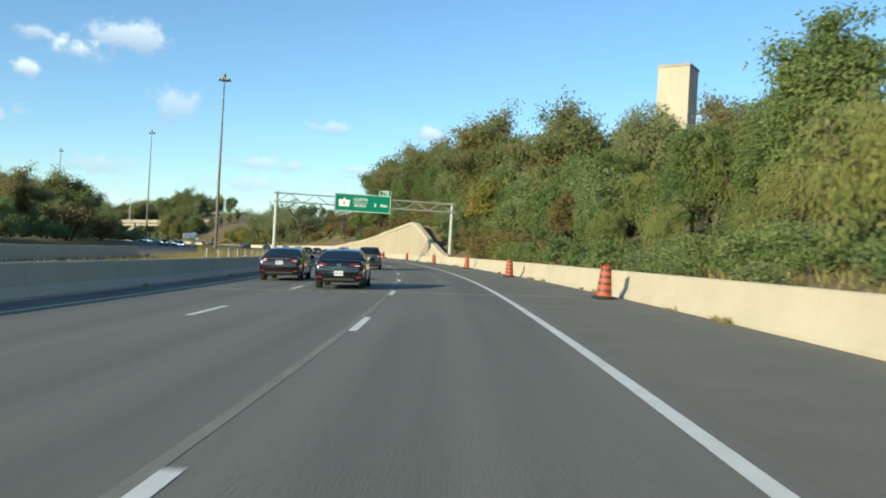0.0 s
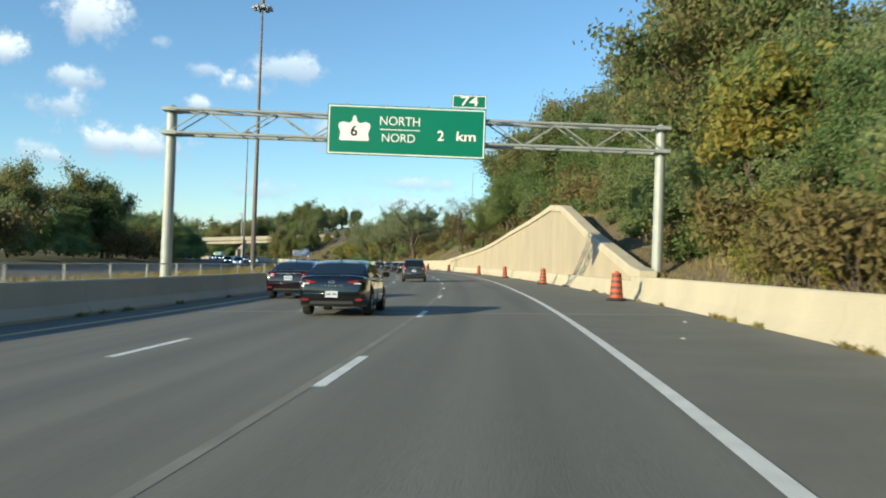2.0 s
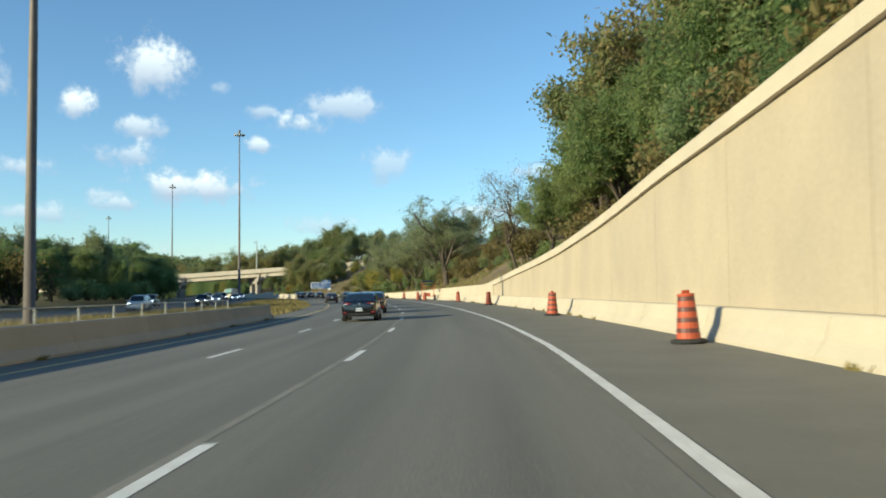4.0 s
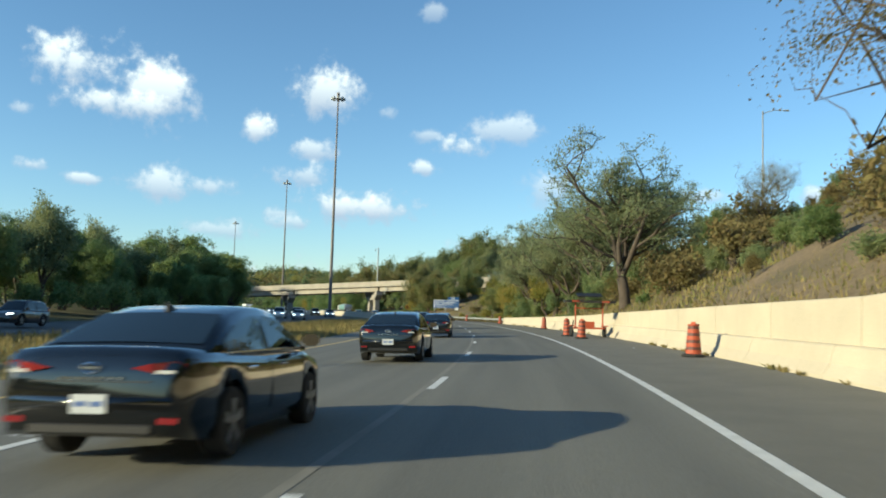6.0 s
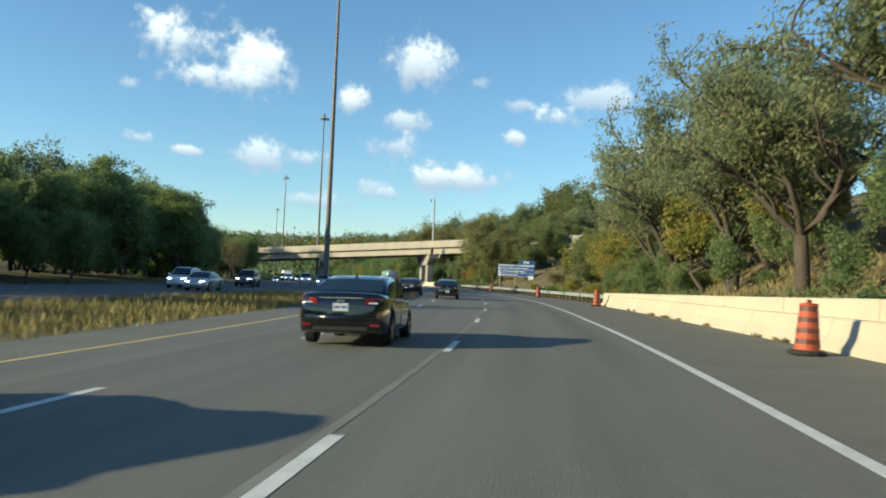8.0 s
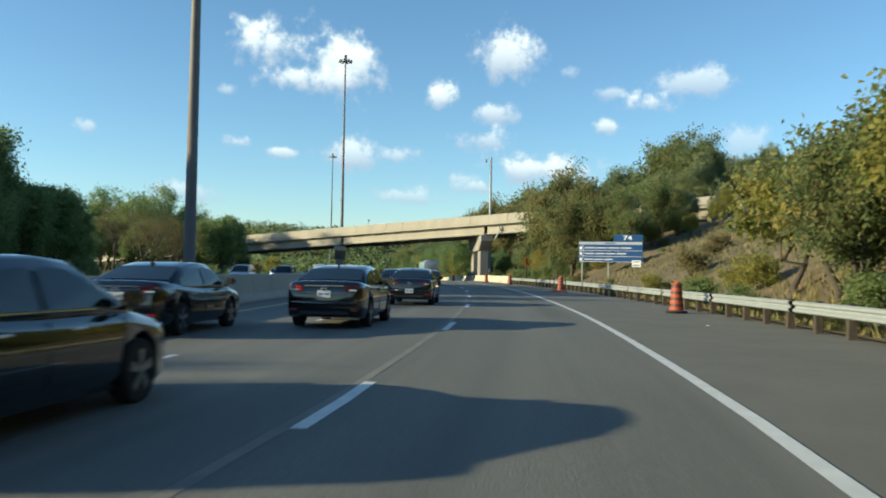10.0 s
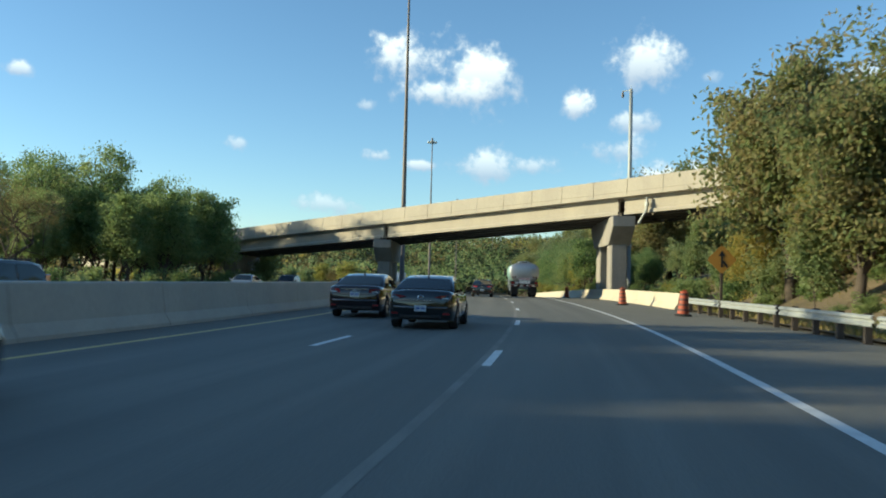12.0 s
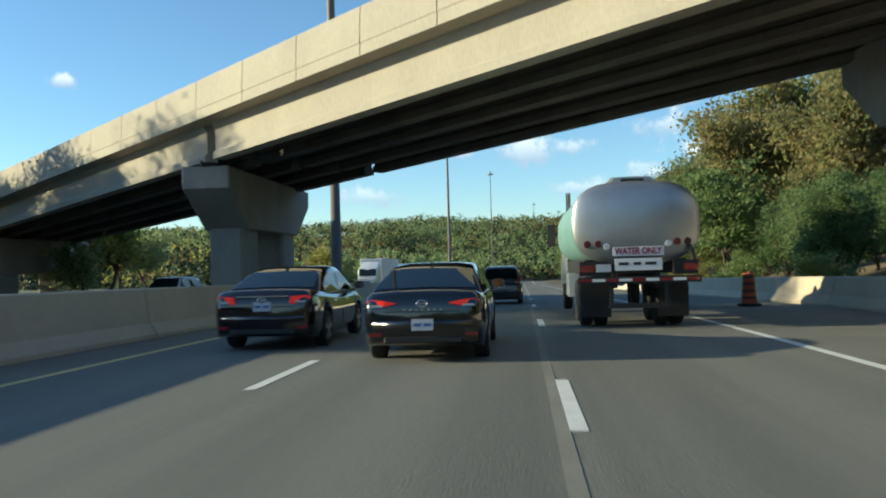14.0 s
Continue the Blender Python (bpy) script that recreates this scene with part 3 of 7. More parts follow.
build_barrier("barrier_median_tall", 292, 640, -12.4, TALL, -1, mat=CONCRETE_GREY, label="tall weathered concrete median barrier wall")


def build_wall():
    wall = thing("retaining_wall", "tan concrete retaining wall with sloping coping", "retaining wall", kind="structure")
    edges = [86.5, 96, 104, 111, 116] + [116 + 6.5 * k for k in range(1, 12)] + [190]
    for a, b in zip(edges, edges[1:]):
        bm = bmesh.new()
        sweep(bm, stations(a, b - 0.03, 2.5), lambda s: [(4.62, 0.5), (4.64, back_top(s) - 0.3), (5.05, back_top(s) - 0.3), (5.05, 0.5)])
        part("wall_panel", bm, CONCRETE_WALL, wall)
        bm = bmesh.new()
        sweep(bm, stations(a, b - 0.02, 2.5), lambda s: [(4.5, back_top(s) - 0.42), (4.5, back_top(s) - 0.06), (4.56, back_top(s)), (5.2, back_top(s)), (5.2, back_top(s) - 0.42)])
        part("coping", bm, CONCRETE, wall, "paler concrete coping")
    edges = stations(190, 298, 6.0)
    for a, b in zip(edges, edges[1:]):
        bm = bmesh.new()
        sweep(bm, stations(a, b - 0.03, 3), lambda s: [(4.5, 0.3), (4.52, back_top(s) - 0.03), (4.56, back_top(s)), (4.86, back_top(s)), (4.9, 0.3)])
        part("upper_panel", bm, CONCRETE, wall)


build_wall()


def build_guard_rail():
    rail = thing("guard_rail", "galvanised steel guard rail on posts", "guard rail", kind="structure")
    d0 = 4.75
    wave = [(0.0, 0.43), (0.06, 0.46), (0.06, 0.52), (0.0, 0.56), (0.0, 0.60), (0.06, 0.64), (0.06, 0.70), (0.0, 0.73)]
    loop = [(d0 - a, z) for a, z in wave] + [(d0 - a + 0.012, z) for a, z in wave[::-1]]
    for a in stations(294, 396, 7.62)[:-1]:
        bm = bmesh.new()
        sweep(bm, stations(a, a + 7.5, 2.5), loop)
        part("rail_beam", bm, STEEL, rail)
    for s in stations(295, 396, 1.9):
        bm = bmesh.new()
        m = Matrix.Translation(W(s, d0 + 0.12)) @ pose(0, 0, 0, 0, 0, turn_at(s))
        box(bm, -0.09, 0.09, -0.07, 0.07, -0.3, 0.76, m)
        part("post", bm, BARK, rail, "weathered timber post")


build_guard_rail()


# ---- overpass ----
BR_A, BR_DIR = Vector((-256.0, 347.5, 0)), Vector((0.947, 0.321, 0)).normalized()
BR_IN = Vector((-BR_DIR.y, BR_DIR.x, 0))
PIER_DIR = Vector((-0.845, 0.534, 0)).normalized()


def br(u, w, z):
    """u metres along the overpass from its left-hand pier, w metres in from its near edge, z over its rising soffit."""
    return BR_A + BR_DIR * u + BR_IN * w + Vector((0, 0, z + 5.62 + 0.0535 * u))


def br_sweep(us, profile):
    bm = bmesh.new()
    rows = [[bm.verts.new(br(u, w, z)) for w, z in profile] for u in us]
    n = len(profile)
    for a, b in zip(rows, rows[1:]):
        for k in range(n):
            bm.faces.new((a[k], a[(k + 1) % n], b[(k + 1) % n], b[k]))
    bm.faces.new(rows[0])
    bm.faces.new(rows[-1][::-1])
    bmesh.ops.recalc_face_normals(bm, faces=bm.faces[:])
    return bm


def build_pier(parent, foot, z_top, length=12.6):
    """A cap with haunched ends along the road's direction on two stout columns."""
    ux, uy = PIER_DIR, Vector((-PIER_DIR.y, PIER_DIR.x, 0))
    bm = bmesh.new()
    half = 0.95
    side = [(0.0, 0.0), (length, 0.0), (length, -0.85), (length - 2.2, -2.35), (2.2, -2.35), (0.0, -0.85)]
    rings = []
    for k in (-half, -half + 0.06, half - 0.06, half):
        inset = 0.05 if abs(k) == half else 0.0
        rings.append([bm.verts.new(foot + ux * (a + (inset if a < length / 2 else -inset)) + uy * k + Vector((0, 0, z_top + h - (inset if h == 0 else -inset)))) for a, h in side])
    for a, b in zip(rings, rings[1:]):
        for k in range(6):
            bm.faces.new((a[k], a[(k + 1) % 6], b[(k + 1) % 6], b[k]))
    bm.faces.new(rings[0])
    bm.faces.new(rings[-1][::-1])
    bmesh.ops.recalc_face_normals(bm, faces=bm.faces[:])
    part("pier_cap", bm, CONCRETE_DARK, parent, "haunched concrete pier cap")
    for a in (2.1, length - 4.1):
        bm = bmesh.new()
        m = Matrix.Translation(foot + ux * a) @ Matrix.Rotation(math.atan2(ux.y, ux.x), 4, "Z")
        box(bm, 0, 2.0, -0.72, 0.72, -0.8, z_top - 2.3, m)
        bmesh.ops.bevel(bm, geom=[e for e in bm.edges if abs(e.verts[0].co.z - e.verts[1].co.z) > 1], offset=0.12, segments=1, affect="EDGES")
        part("pier_column", bm, CONCRETE_DARK, parent)


def build_overpass():
    bridge = thing("overpass", "pale concrete highway ramp overpass, sunlit near face", "bridge", kind="structure")
    us = stations(-70, 64, 3.2)
    for a, b in zip(us, us[1:]):
        part("parapet_panel", br_sweep([a, b - 0.04], [(0.0, 1.42), (0.02, 1.78), (0.0, 1.82), (0.06, 2.88), (0.1, 2.92), (0.34, 2.92), (0.38, 2.88), (0.44, 1.42)]), CONCRETE_GREY, bridge)
    part("far_parapet", br_sweep([-70, 64], [(9.2, 1.42), (9.2, 2.92), (9.6, 2.92), (9.6, 1.42)]), CONCRETE_GREY, bridge)
    part("deck", br_sweep(stations(-70, 64, 6), [(0.03, 1.42), (0.03, 1.66), (9.57, 1.66), (9.57, 1.42), (8.9, 1.36), (0.7, 1.36)]), CONCRETE_GREY, bridge)
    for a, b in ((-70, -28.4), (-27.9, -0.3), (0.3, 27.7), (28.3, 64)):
        # only the outer girder keeps plain concrete; inner ones have under-deck shade painted in
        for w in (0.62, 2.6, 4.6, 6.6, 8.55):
            part("girder", br_sweep([a, b], [(w, 0.0), (w, 0.24), (w + 0.1, 0.34), (w + 0.1, 1.1), (w - 0.06, 1.36), (w + 0.62, 1.36), (w + 0.46, 1.1), (w + 0.46, 0.34), (w + 0.56, 0.24), (w + 0.56, 0.0)]), CONCRETE_GREY if w < 0.9 else GIRDER_SHADED, bridge)
    for u in (-28.2, 0.0, 28.6):
        foot = br(u, 0.1, 0)
        near = PIER_DIR * (0.8 if u == 0 else 0.0)
        build_pier(bridge, Vector((foot.x, foot.y, 0)) + near, 5.45 + 0.0535 * u, 12.6 - near.length)
        for w in (0.85, 2.85, 4.85, 6.85, 8.8):
            bm = bmesh.new()
            # the bearing sits where the skewed cap meets its girder
            k = w / PIER_DIR.dot(BR_IN)
            c = foot + PIER_DIR * k * 0.985
            box(bm, -0.3, 0.3, -0.3, 0.3, 5.44 + 0.0535 * u, 5.70 + 0.0535 * (u + k * PIER_DIR.dot(BR_DIR)), Matrix.Translation((c.x, c.y, 0)))
            part("bearing", bm, JOINT, bridge)
    # downpipe at the right-hand pier
    bm = bmesh.new()
    p = br(30.5, 0.35, 0)
    tube(bm, p + Vector((0, 0, 1.2)), p + Vector((0, 0, 0.2)), 0.11)
    tube(bm, p + Vector((0, 0, 0.2)), p - BR_DIR * 0.7 + Vector((0, 0, -0.9)), 0.11)
    box(bm, -0.16, 0.16, -0.12, 0.12, 0.5, 0.8, Matrix.Translation(p))
    part("downpipe", bm, STEEL, bridge, "pale metal downpipe")
    return bridge


build_overpass()


# ---- lamps ----
def build_high_mast(foot, height, lean=0.0, r=0.34, label="weathered steel high-mast light, tall and tapering"):
    mast = thing("high_mast_light", label, "street light", "high-mast lights", m=Matrix.Translation(foot))
    bm = bmesh.new()
    lathe(bm, [(r * 1.5, 0), (r * 1.5, 0.12), (r, 0.14), (r * 0.78, height * 0.4), (r * 0.5, height * 0.75), (r * 0.36, height)], 12)
    part("pole", bm, STEEL_DARK, mast, smooth=True)
    bm = bmesh.new()
    lathe(bm, [(0.5, height - 1.0), (0.55, height - 0.9), (0.55, height - 0.75), (0.3, height - 0.7), (0.28, height + 0.35), (0.1, height + 0.5)], 12)
    part("lamp_ring", bm, STEEL_DARK, mast)
    for k in range(8):
        a = k * math.pi / 4
        bm = bmesh.new()
        m = Matrix.Translation((0, 0, height - 0.75)) @ Matrix.Rotation(a, 4, "Z")
        box(bm, 0.45, 0.95, -0.04, 0.04, -0.05, 0.03, m)
        lathe_m = m @ Matrix.Translation((1.15, 0, -0.1))
        vs = []
        for rr, hh in ((0.30, -0.2), (0.30, 0.0), (0.16, 0.28), (0.08, 0.32)):
            vs.append([bm.verts.new(lathe_m @ Vector((rr * math.cos(j * math.pi / 4), rr * math.sin(j * math.pi / 4), hh))) for j in range(8)])
        for p, q in zip(vs, vs[1:]):
            for j in range(8):
                bm.faces.new((p[j], p[(j + 1) % 8], q[(j + 1) % 8], q[j]))
        bm.faces.new(vs[0][::-1])
        bm.faces.new(vs[-1])
        part("luminaire", bm, STEEL, mast, "grey metal floodlight head")
    return mast


for x, y, h in ((-82.06, 156.88, 36.4), (-182.1, 291.1, 44.1), (-274.55, 359.55, 43.9), (-383.59, 423.91, 42.0), (-530.0, 520.0, 42.0), (-680.0, 640.0, 42.0)):
    build_high_mast((x, y, -0.4), h)


def build_arm_lamp(foot, height, arm_dir, arm=2.4, label="slender galvanised street lamp with a short arm"):
    lamp = thing("street_lamp", label, "street light", m=Matrix.Translation(foot))
    bm = bmesh.new()
    lathe(bm, [(0.17, 0), (0.17, 0.4), (0.13, 0.45), (0.08, height)], 10)
    part("pole", bm, STEEL, lamp, smooth=True)
    d = Vector(arm_dir).normalized()
    bm = bmesh.new()
    tube(bm, (0, 0, height - 0.3), d * arm * 0.5 + Vector((0, 0, height + 0.15)), 0.05, n=6)
    tube(bm, d * arm * 0.5 + Vector((0, 0, height + 0.15)), d * arm + Vector((0, 0, height + 0.22)), 0.045, n=6)
    part("arm", bm, STEEL, lamp)
    bm = bmesh.new()
    m = Matrix.Translation(d * (arm + 0.3) + Vector((0, 0, height + 0.18))) @ Matrix.Rotation(math.atan2(d.y, d.x), 4, "Z")
    box(bm, -0.4, 0.4, -0.15, 0.15, -0.09, 0.08, m)
    bmesh.ops.bevel(bm, geom=bm.edges[:], offset=0.05, segments=1, affect="EDGES")
    part("lamp_head", bm, STEEL, lamp)
    return lamp


def build_camera_pole(foot, height, side):
    g = thing("camera_pole", "stout galvanised pole with a hanging traffic camera behind the overpass", "camera pole", m=Matrix.Translation(foot))
    bm = bmesh.new()
    lathe(bm, [(0.34, -0.6), (0.34, 0.1), (0.25, 0.12), (0.21, height * 0.6), (0.17, height)], 12)
    part("pole", bm, STEEL, g, smooth=True)
    d = Vector(side).normalized()
    bm = bmesh.new()
    tube(bm, (0, 0, height - 0.12), d * 0.95 + Vector((0, 0, height - 0.08)), 0.05, n=8)
    tube(bm, (0, 0, height), (0, 0, height + 0.3), 0.03, n=6)
    part("arm", bm, STEEL, g)
    bm = bmesh.new()
    lathe(bm, [(0.04, 0.0), (0.1, -0.08), (0.1, -0.3), (0.15, -0.34), (0.15, -0.5), (0.08, -0.64)], 12, at=d * 0.92 + Vector((0, 0, height - 0.1)))
    part("dome_camera", bm, STEEL_DARK, g, "dark dome camera")


build_camera_pole((-238.6, 366.2, 0.0), 20.7, (-0.9, -0.3, 0))
build_arm_lamp(W(276.6, 33.1, 14.2, False), 13.2, (0.75, 0.6, 0), 2.6, "slender street lamp on the hill crest")


# ---- lettering ----
def letters(text, size, mat, parent, m, name="lettering", width=None, bold=0.0):
    cu = bpy.data.curves.new(name, "FONT")
    cu.body, cu.size, cu.align_x, cu.align_y, cu.extrude, cu.offset = text, size, "CENTER", "CENTER", 0.004, bold
    ob = new(name, cu)
    dg = bpy.context.evaluated_depsgraph_get()
    me = bpy.data.meshes.new_from_object(ob.evaluated_get(dg))
    bpy.data.objects.remove(ob)
    me.materials.clear()
    me.materials.append(mat)
    xs = [v.co.x for v in me.vertices]
    if width:
        k = width / (max(xs) - min(xs))
        for v in me.vertices:
            v.co.x *= k
    ob = new(name, me)
    ob.parent, ob.matrix_basis = parent, m
    return ob


def flat(name, mat, parent, x0, x1, z0, z1, y=-0.03, depth=0.012, label=""):
    """A thin raised panel on a sign that faces -y."""
    bm = bmesh.new()
    box(bm, x0, x1, y, y + depth, z0, z1)
    return part(name, bm, mat, parent, label)


def face_text(text, size, mat, parent, x, z, y=-0.036, width=None, bold=0.0):
    return letters(text, size, mat, parent, pose(x, y, z, 90), width=width, bold=bold)


# ---- sign gantry ----
GL, GR = Vector((-41.0, 93.2, -0.4)), Vector((-21.0, 102.1, 0.0))


def build_gantry():
    span = (GR - GL).xy.length
    ang = math.degrees(math.atan2(GR.y - GL.y, GR.x - GL.x))
    g = thing("sign_gantry", "galvanised steel truss gantry with a large green road sign", "sign gantry", m=Matrix.Translation((GL.x, GL.y, 0)) @ pose(0, 0, 0, 0, 0, ang))
    for x, z0, mat in ((0, -0.6, STEEL), (span, -0.2, STEEL)):
        bm = bmesh.new()
        lathe(bm, [(0.42, z0), (0.42, z0 + 0.5), (0.25, z0 + 0.52), (0.22, 7.85), (0.1, 7.95)], 14, at=(x, 0, 0))
        part("column", bm, mat, g, smooth=False)
        for za, zb in ((6.62, 6.78), (7.66, 7.80)):
            bm = bmesh.new()
            box(bm, x - 0.32, x + 0.32, -0.5, 0.5, za, zb)
            part("bracket", bm, STEEL, g)
    for yy in (-0.45, 0.45):
        for zz in (6.7, 7.74):
            bm = bmesh.new()
            tube(bm, (0, yy, zz), (span, yy, zz), 0.065, n=8)
            part("chord", bm, STEEL, g)
    n = 14
    for k in range(n):
        xa, xb = span * k / n, span * (k + 1) / n
        bm = bmesh.new()
        for yy in (-0.45, 0.45):
            a, b = ((6.7, 7.74), (7.74, 6.7))[k % 2]
            tube(bm, (xa, yy, a), (xb, yy, b), 0.032, n=6)
        tube(bm, (xa, -0.45, 7.74), (xb, 0.45, 7.74), 0.028, n=6)
        tube(bm, (xa, -0.45, 6.7), (xa, 0.45, 6.7), 0.028, n=6)
        part("lattice", bm, STEEL, g)
    # the sign panel: 7 m by 2.2 m, off the middle
    c = Vector((GL.x, GL.y, 0))
    ux = Vector((math.cos(radians(ang)), math.sin(radians(ang)), 0))
    x0 = (Vector((-34.3, 95.3, 0)) - c).dot(ux)
    x1 = x0 + 6.95
    sign = thing("road_sign_panel", "", "")
    sign.parent = g
    sign.matrix_basis = pose(0, -0.62, 0)
    z0, z1 = 5.98, 8.18
    flat("panel", SIGN_GREEN, sign, x0, x1, z0, z1, -0.02, 0.05)
    for nm, r in (("border", (x0 + 0.04, x1 - 0.04, z0 + 0.04, z0 + 0.09)), ("border", (x0 + 0.04, x1 - 0.04, z1 - 0.09, z1 - 0.04)), ("border", (x0 + 0.04, x0 + 0.09, z0 + 0.09, z1 - 0.09)), ("border", (x1 - 0.09, x1 - 0.04, z0 + 0.09, z1 - 0.09))):
        flat(nm, SIGN_WHITE, sign, *r)
    flat("tab", SIGN_GREEN, sign, x1 - 1.52, x1, z1 + 0.03, z1 + 0.62, -0.02, 0.05)
    for r in ((x1 - 1.5, x1 - 0.02, z1 + 0.05, z1 + 0.09), (x1 - 1.5, x1 - 0.02, z1 + 0.56, z1 + 0.60), (x1 - 1.5, x1 - 1.46, z1 + 0.09, z1 + 0.56), (x1 - 0.06, x1 - 0.02, z1 + 0.09, z1 + 0.56)):
        flat("border", SIGN_WHITE, sign, *r)
    face_text("74", 0.56, SIGN_WHITE, sign, x1 - 0.76, z1 + 0.325, width=0.78, bold=0.008)
    face_text("NORTH", 0.56, SIGN_WHITE, sign, x0 + 3.17, z0 + 1.52, width=1.75)
    flat("rule", SIGN_WHITE, sign, x0 + 2.3, x0 + 4.05, z0 + 1.14, z0 + 1.18)
    face_text("NORD", 0.52, SIGN_WHITE, sign, x0 + 3.12, z0 + 0.78, width=1.45)
    face_text("2", 0.62, SIGN_WHITE, sign, x0 + 4.98, z0 + 0.95, bold=0.01)
    face_text("km", 0.58, SIGN_WHITE, sign, x0 + 6.1, z0 + 0.96, width=0.85, bold=0.01)
    # the crowned route shield
    bm = bmesh.new()
    pts = [(-0.66, -0.38), (-0.6, -0.43), (0.6, -0.43), (0.66, -0.38), (0.60, -0.1), (0.71, 0.2), (0.66, 0.34), (0.5, 0.40), (0.25, 0.34), (0.08, 0.44), (0.1, 0.55), (0.05, 0.6), (0.05, 0.68), (-0.05, 0.68), (-0.05, 0.6), (-0.1, 0.55), (-0.08, 0.44), (-0.25, 0.34), (-0.5, 0.40), (-0.66, 0.34), (-0.71, 0.2), (-0.60, -0.1)]
    a = [bm.verts.new((x0 + 1.18 + px, -0.032, z0 + 1.05 + pz)) for px, pz in pts]
    b = [bm.verts.new((x0 + 1.18 + px, -0.02, z0 + 1.05 + pz)) for px, pz in pts]
    bm.faces.new(a)
    for k in range(len(pts)):
        bm.faces.new((a[k], b[k], b[(k + 1) % len(pts)], a[(k + 1) % len(pts)]))
    bmesh.ops.recalc_face_normals(bm, faces=bm.faces[:])
    part("route_shield", bm, SIGN_WHITE, sign, "white crowned route shield")
    face_text("6", 0.62, SIGN_BLACK, sign, x0 + 1.16, z0 + 1.03, -0.045, bold=0.01)
    for x in (x0 + 0.8, x0 + 2.6, x0 + 4.4, x1 - 0.8):
        flat("stiffener", STEEL, sign, x - 0.05, x + 0.05, z0, z1 + 0.1, 0.032, 0.12)
    return g


build_gantry()


# ---- roadside signs ----
def build_blue_sign():
    a, b = Vector((-191.14, 334.64, 0)), Vector((-185.7, 337.7, 0))
    ang = math.degrees(math.atan2(b.y - a.y, b.x - a.x))
    w = (b - a).length
    g = thing("tourist_sign", "blue roadside destination sign on three steel posts", "road sign", m=Matrix.Translation((a.x, a.y, 0)) @ pose(0, 0, 0, 0, 0, ang))
    z0, z1 = 2.55, 4.58
    flat("panel", SIGN_BLUE, g, 0, w, z0, z1, -0.02, 0.05)
    flat("header", SIGN_PALE, g, 0.05, w - 0.05, z1 - 0.30, z1 - 0.05, label="pale header strip")
    for k in range(1, 3):
        z = z0 + (z1 - z0 - 0.34) * k / 3
        flat("rule", SIGN_WHITE, g, 0.05, w - 0.05, z - 0.018, z + 0.018)
    flat("border", SIGN_WHITE, g, 0.03, w - 0.03, z0 + 0.03, z0 + 0.06)
    flat("rule", SIGN_WHITE, g, 0.46, 0.49, z0 + 0.06, z1 - 0.34)
    for k, (cw, chars) in enumerate(((2.9, 3), (4.2, 4), (4.7, 4))):
        z = z0 + 0.27 + k * 0.565
        flat("pictogram", SIGN_WHITE, g, 0.12, 0.36, z - 0.14, z + 0.14)
        x = 0.62
        for q in range(chars):
            ln = cw / chars - 0.14
            flat("text_bar", SIGN_WHITE, g, x, x + ln, z - 0.045, z + 0.045)
            x += ln + 0.14
    flat("text_bar", SIGN_BLUE, g, w * 0.42, w * 0.58, z1 - 0.22, z1 - 0.13, -0.034)
    flat("tab", SIGN_BLUE, g, w - 2.75, w - 0.02, z1 + 0.02, z1 + 0.66, -0.02, 0.05)
    face_text("74", 0.6, SIGN_WHITE, g, w - 1.45, z1 + 0.34, width=0.85, bold=0.01)
    for x in (0.35, w * 0.47, w - 0.9):
        bm = bmesh.new()
        box(bm, x - 0.06, x + 0.06, 0.03, 0.13, -1.2, z1)
        part("post", bm, STEEL, g)
    return g


build_blue_sign()


def build_small_sign():
    pnt = W(371.5, 12.6, 0, False)
    g = thing("small_sign", "small white sign on a brown timber post", "road sign", m=Matrix.Translation((pnt.x, pnt.y, 0.6)) @ pose(0, 0, 0, 0, 0, 30))
    flat("panel", SIGN_WHITE, g, -0.4, 0.4, 1.5, 2.1, -0.02, 0.03)
    for z in (1.65, 1.95):
        flat("text_bar", SIGN_BLACK, g, -0.28, 0.28, z - 0.035, z + 0.035, -0.024)
    bm = bmesh.new()
    box(bm, -0.07, 0.07, 0.01, 0.13, -0.8, 2.0)
    part("post", bm, BARK, g)


build_small_sign()


def build_merge_sign(pnt, ang, label, z=2.75, size=0.72):
    g = thing("warning_sign", label, "road sign", m=Matrix.Translation(pnt) @ pose(0, 0, 0, 0, 0, ang))
    bm = bmesh.new()
    a = [bm.verts.new((x, -0.02, z + h)) for x, h in ((0, -size), (size, 0), (0, size), (-size, 0))]
    b = [bm.verts.new((x, 0.0, z + h)) for x, h in ((0, -size), (size, 0), (0, size), (-size, 0))]
    bm.faces.new(a)
    bm.faces.new(b[::-1])
    for k in range(4):
        bm.faces.new((a[k], b[k], b[(k + 1) % 4], a[(k + 1) % 4]))
    bmesh.ops.recalc_face_normals(bm, faces=bm.faces[:])
    bmesh.ops.bevel(bm, geom=[e for e in bm.edges if abs(e.verts[0].co.y - e.verts[1].co.y) > 0.01], offset=0.06, segments=2, affect="EDGES")
    part("panel", bm, SIGN_ORANGE, g)
    bm = bmesh.new()
    box(bm, -0.05, 0.05, -0.03, -0.021, z - 0.38, z + 0.2)
    tri = [bm.verts.new((x, -0.028, z + h)) for x, h in ((-0.17, 0.16), (0.17, 0.16), (0, 0.44))]
    bm.faces.new(tri)
    box(bm, -0.045, 0.045, -0.03, -0.021, -0.22, 0.18, Matrix.Translation((0.14, 0, z - 0.2)) @ pose(0, 0, 0, 0, -38))
    part("arrow", bm, SIGN_BLACK, g, "black merge arrow")
    bm = bmesh.new()
    box(bm, -0.06, 0.06, 0.002, 0.1, -1.0, z + 0.3)
    part("post", bm, BARK, g)


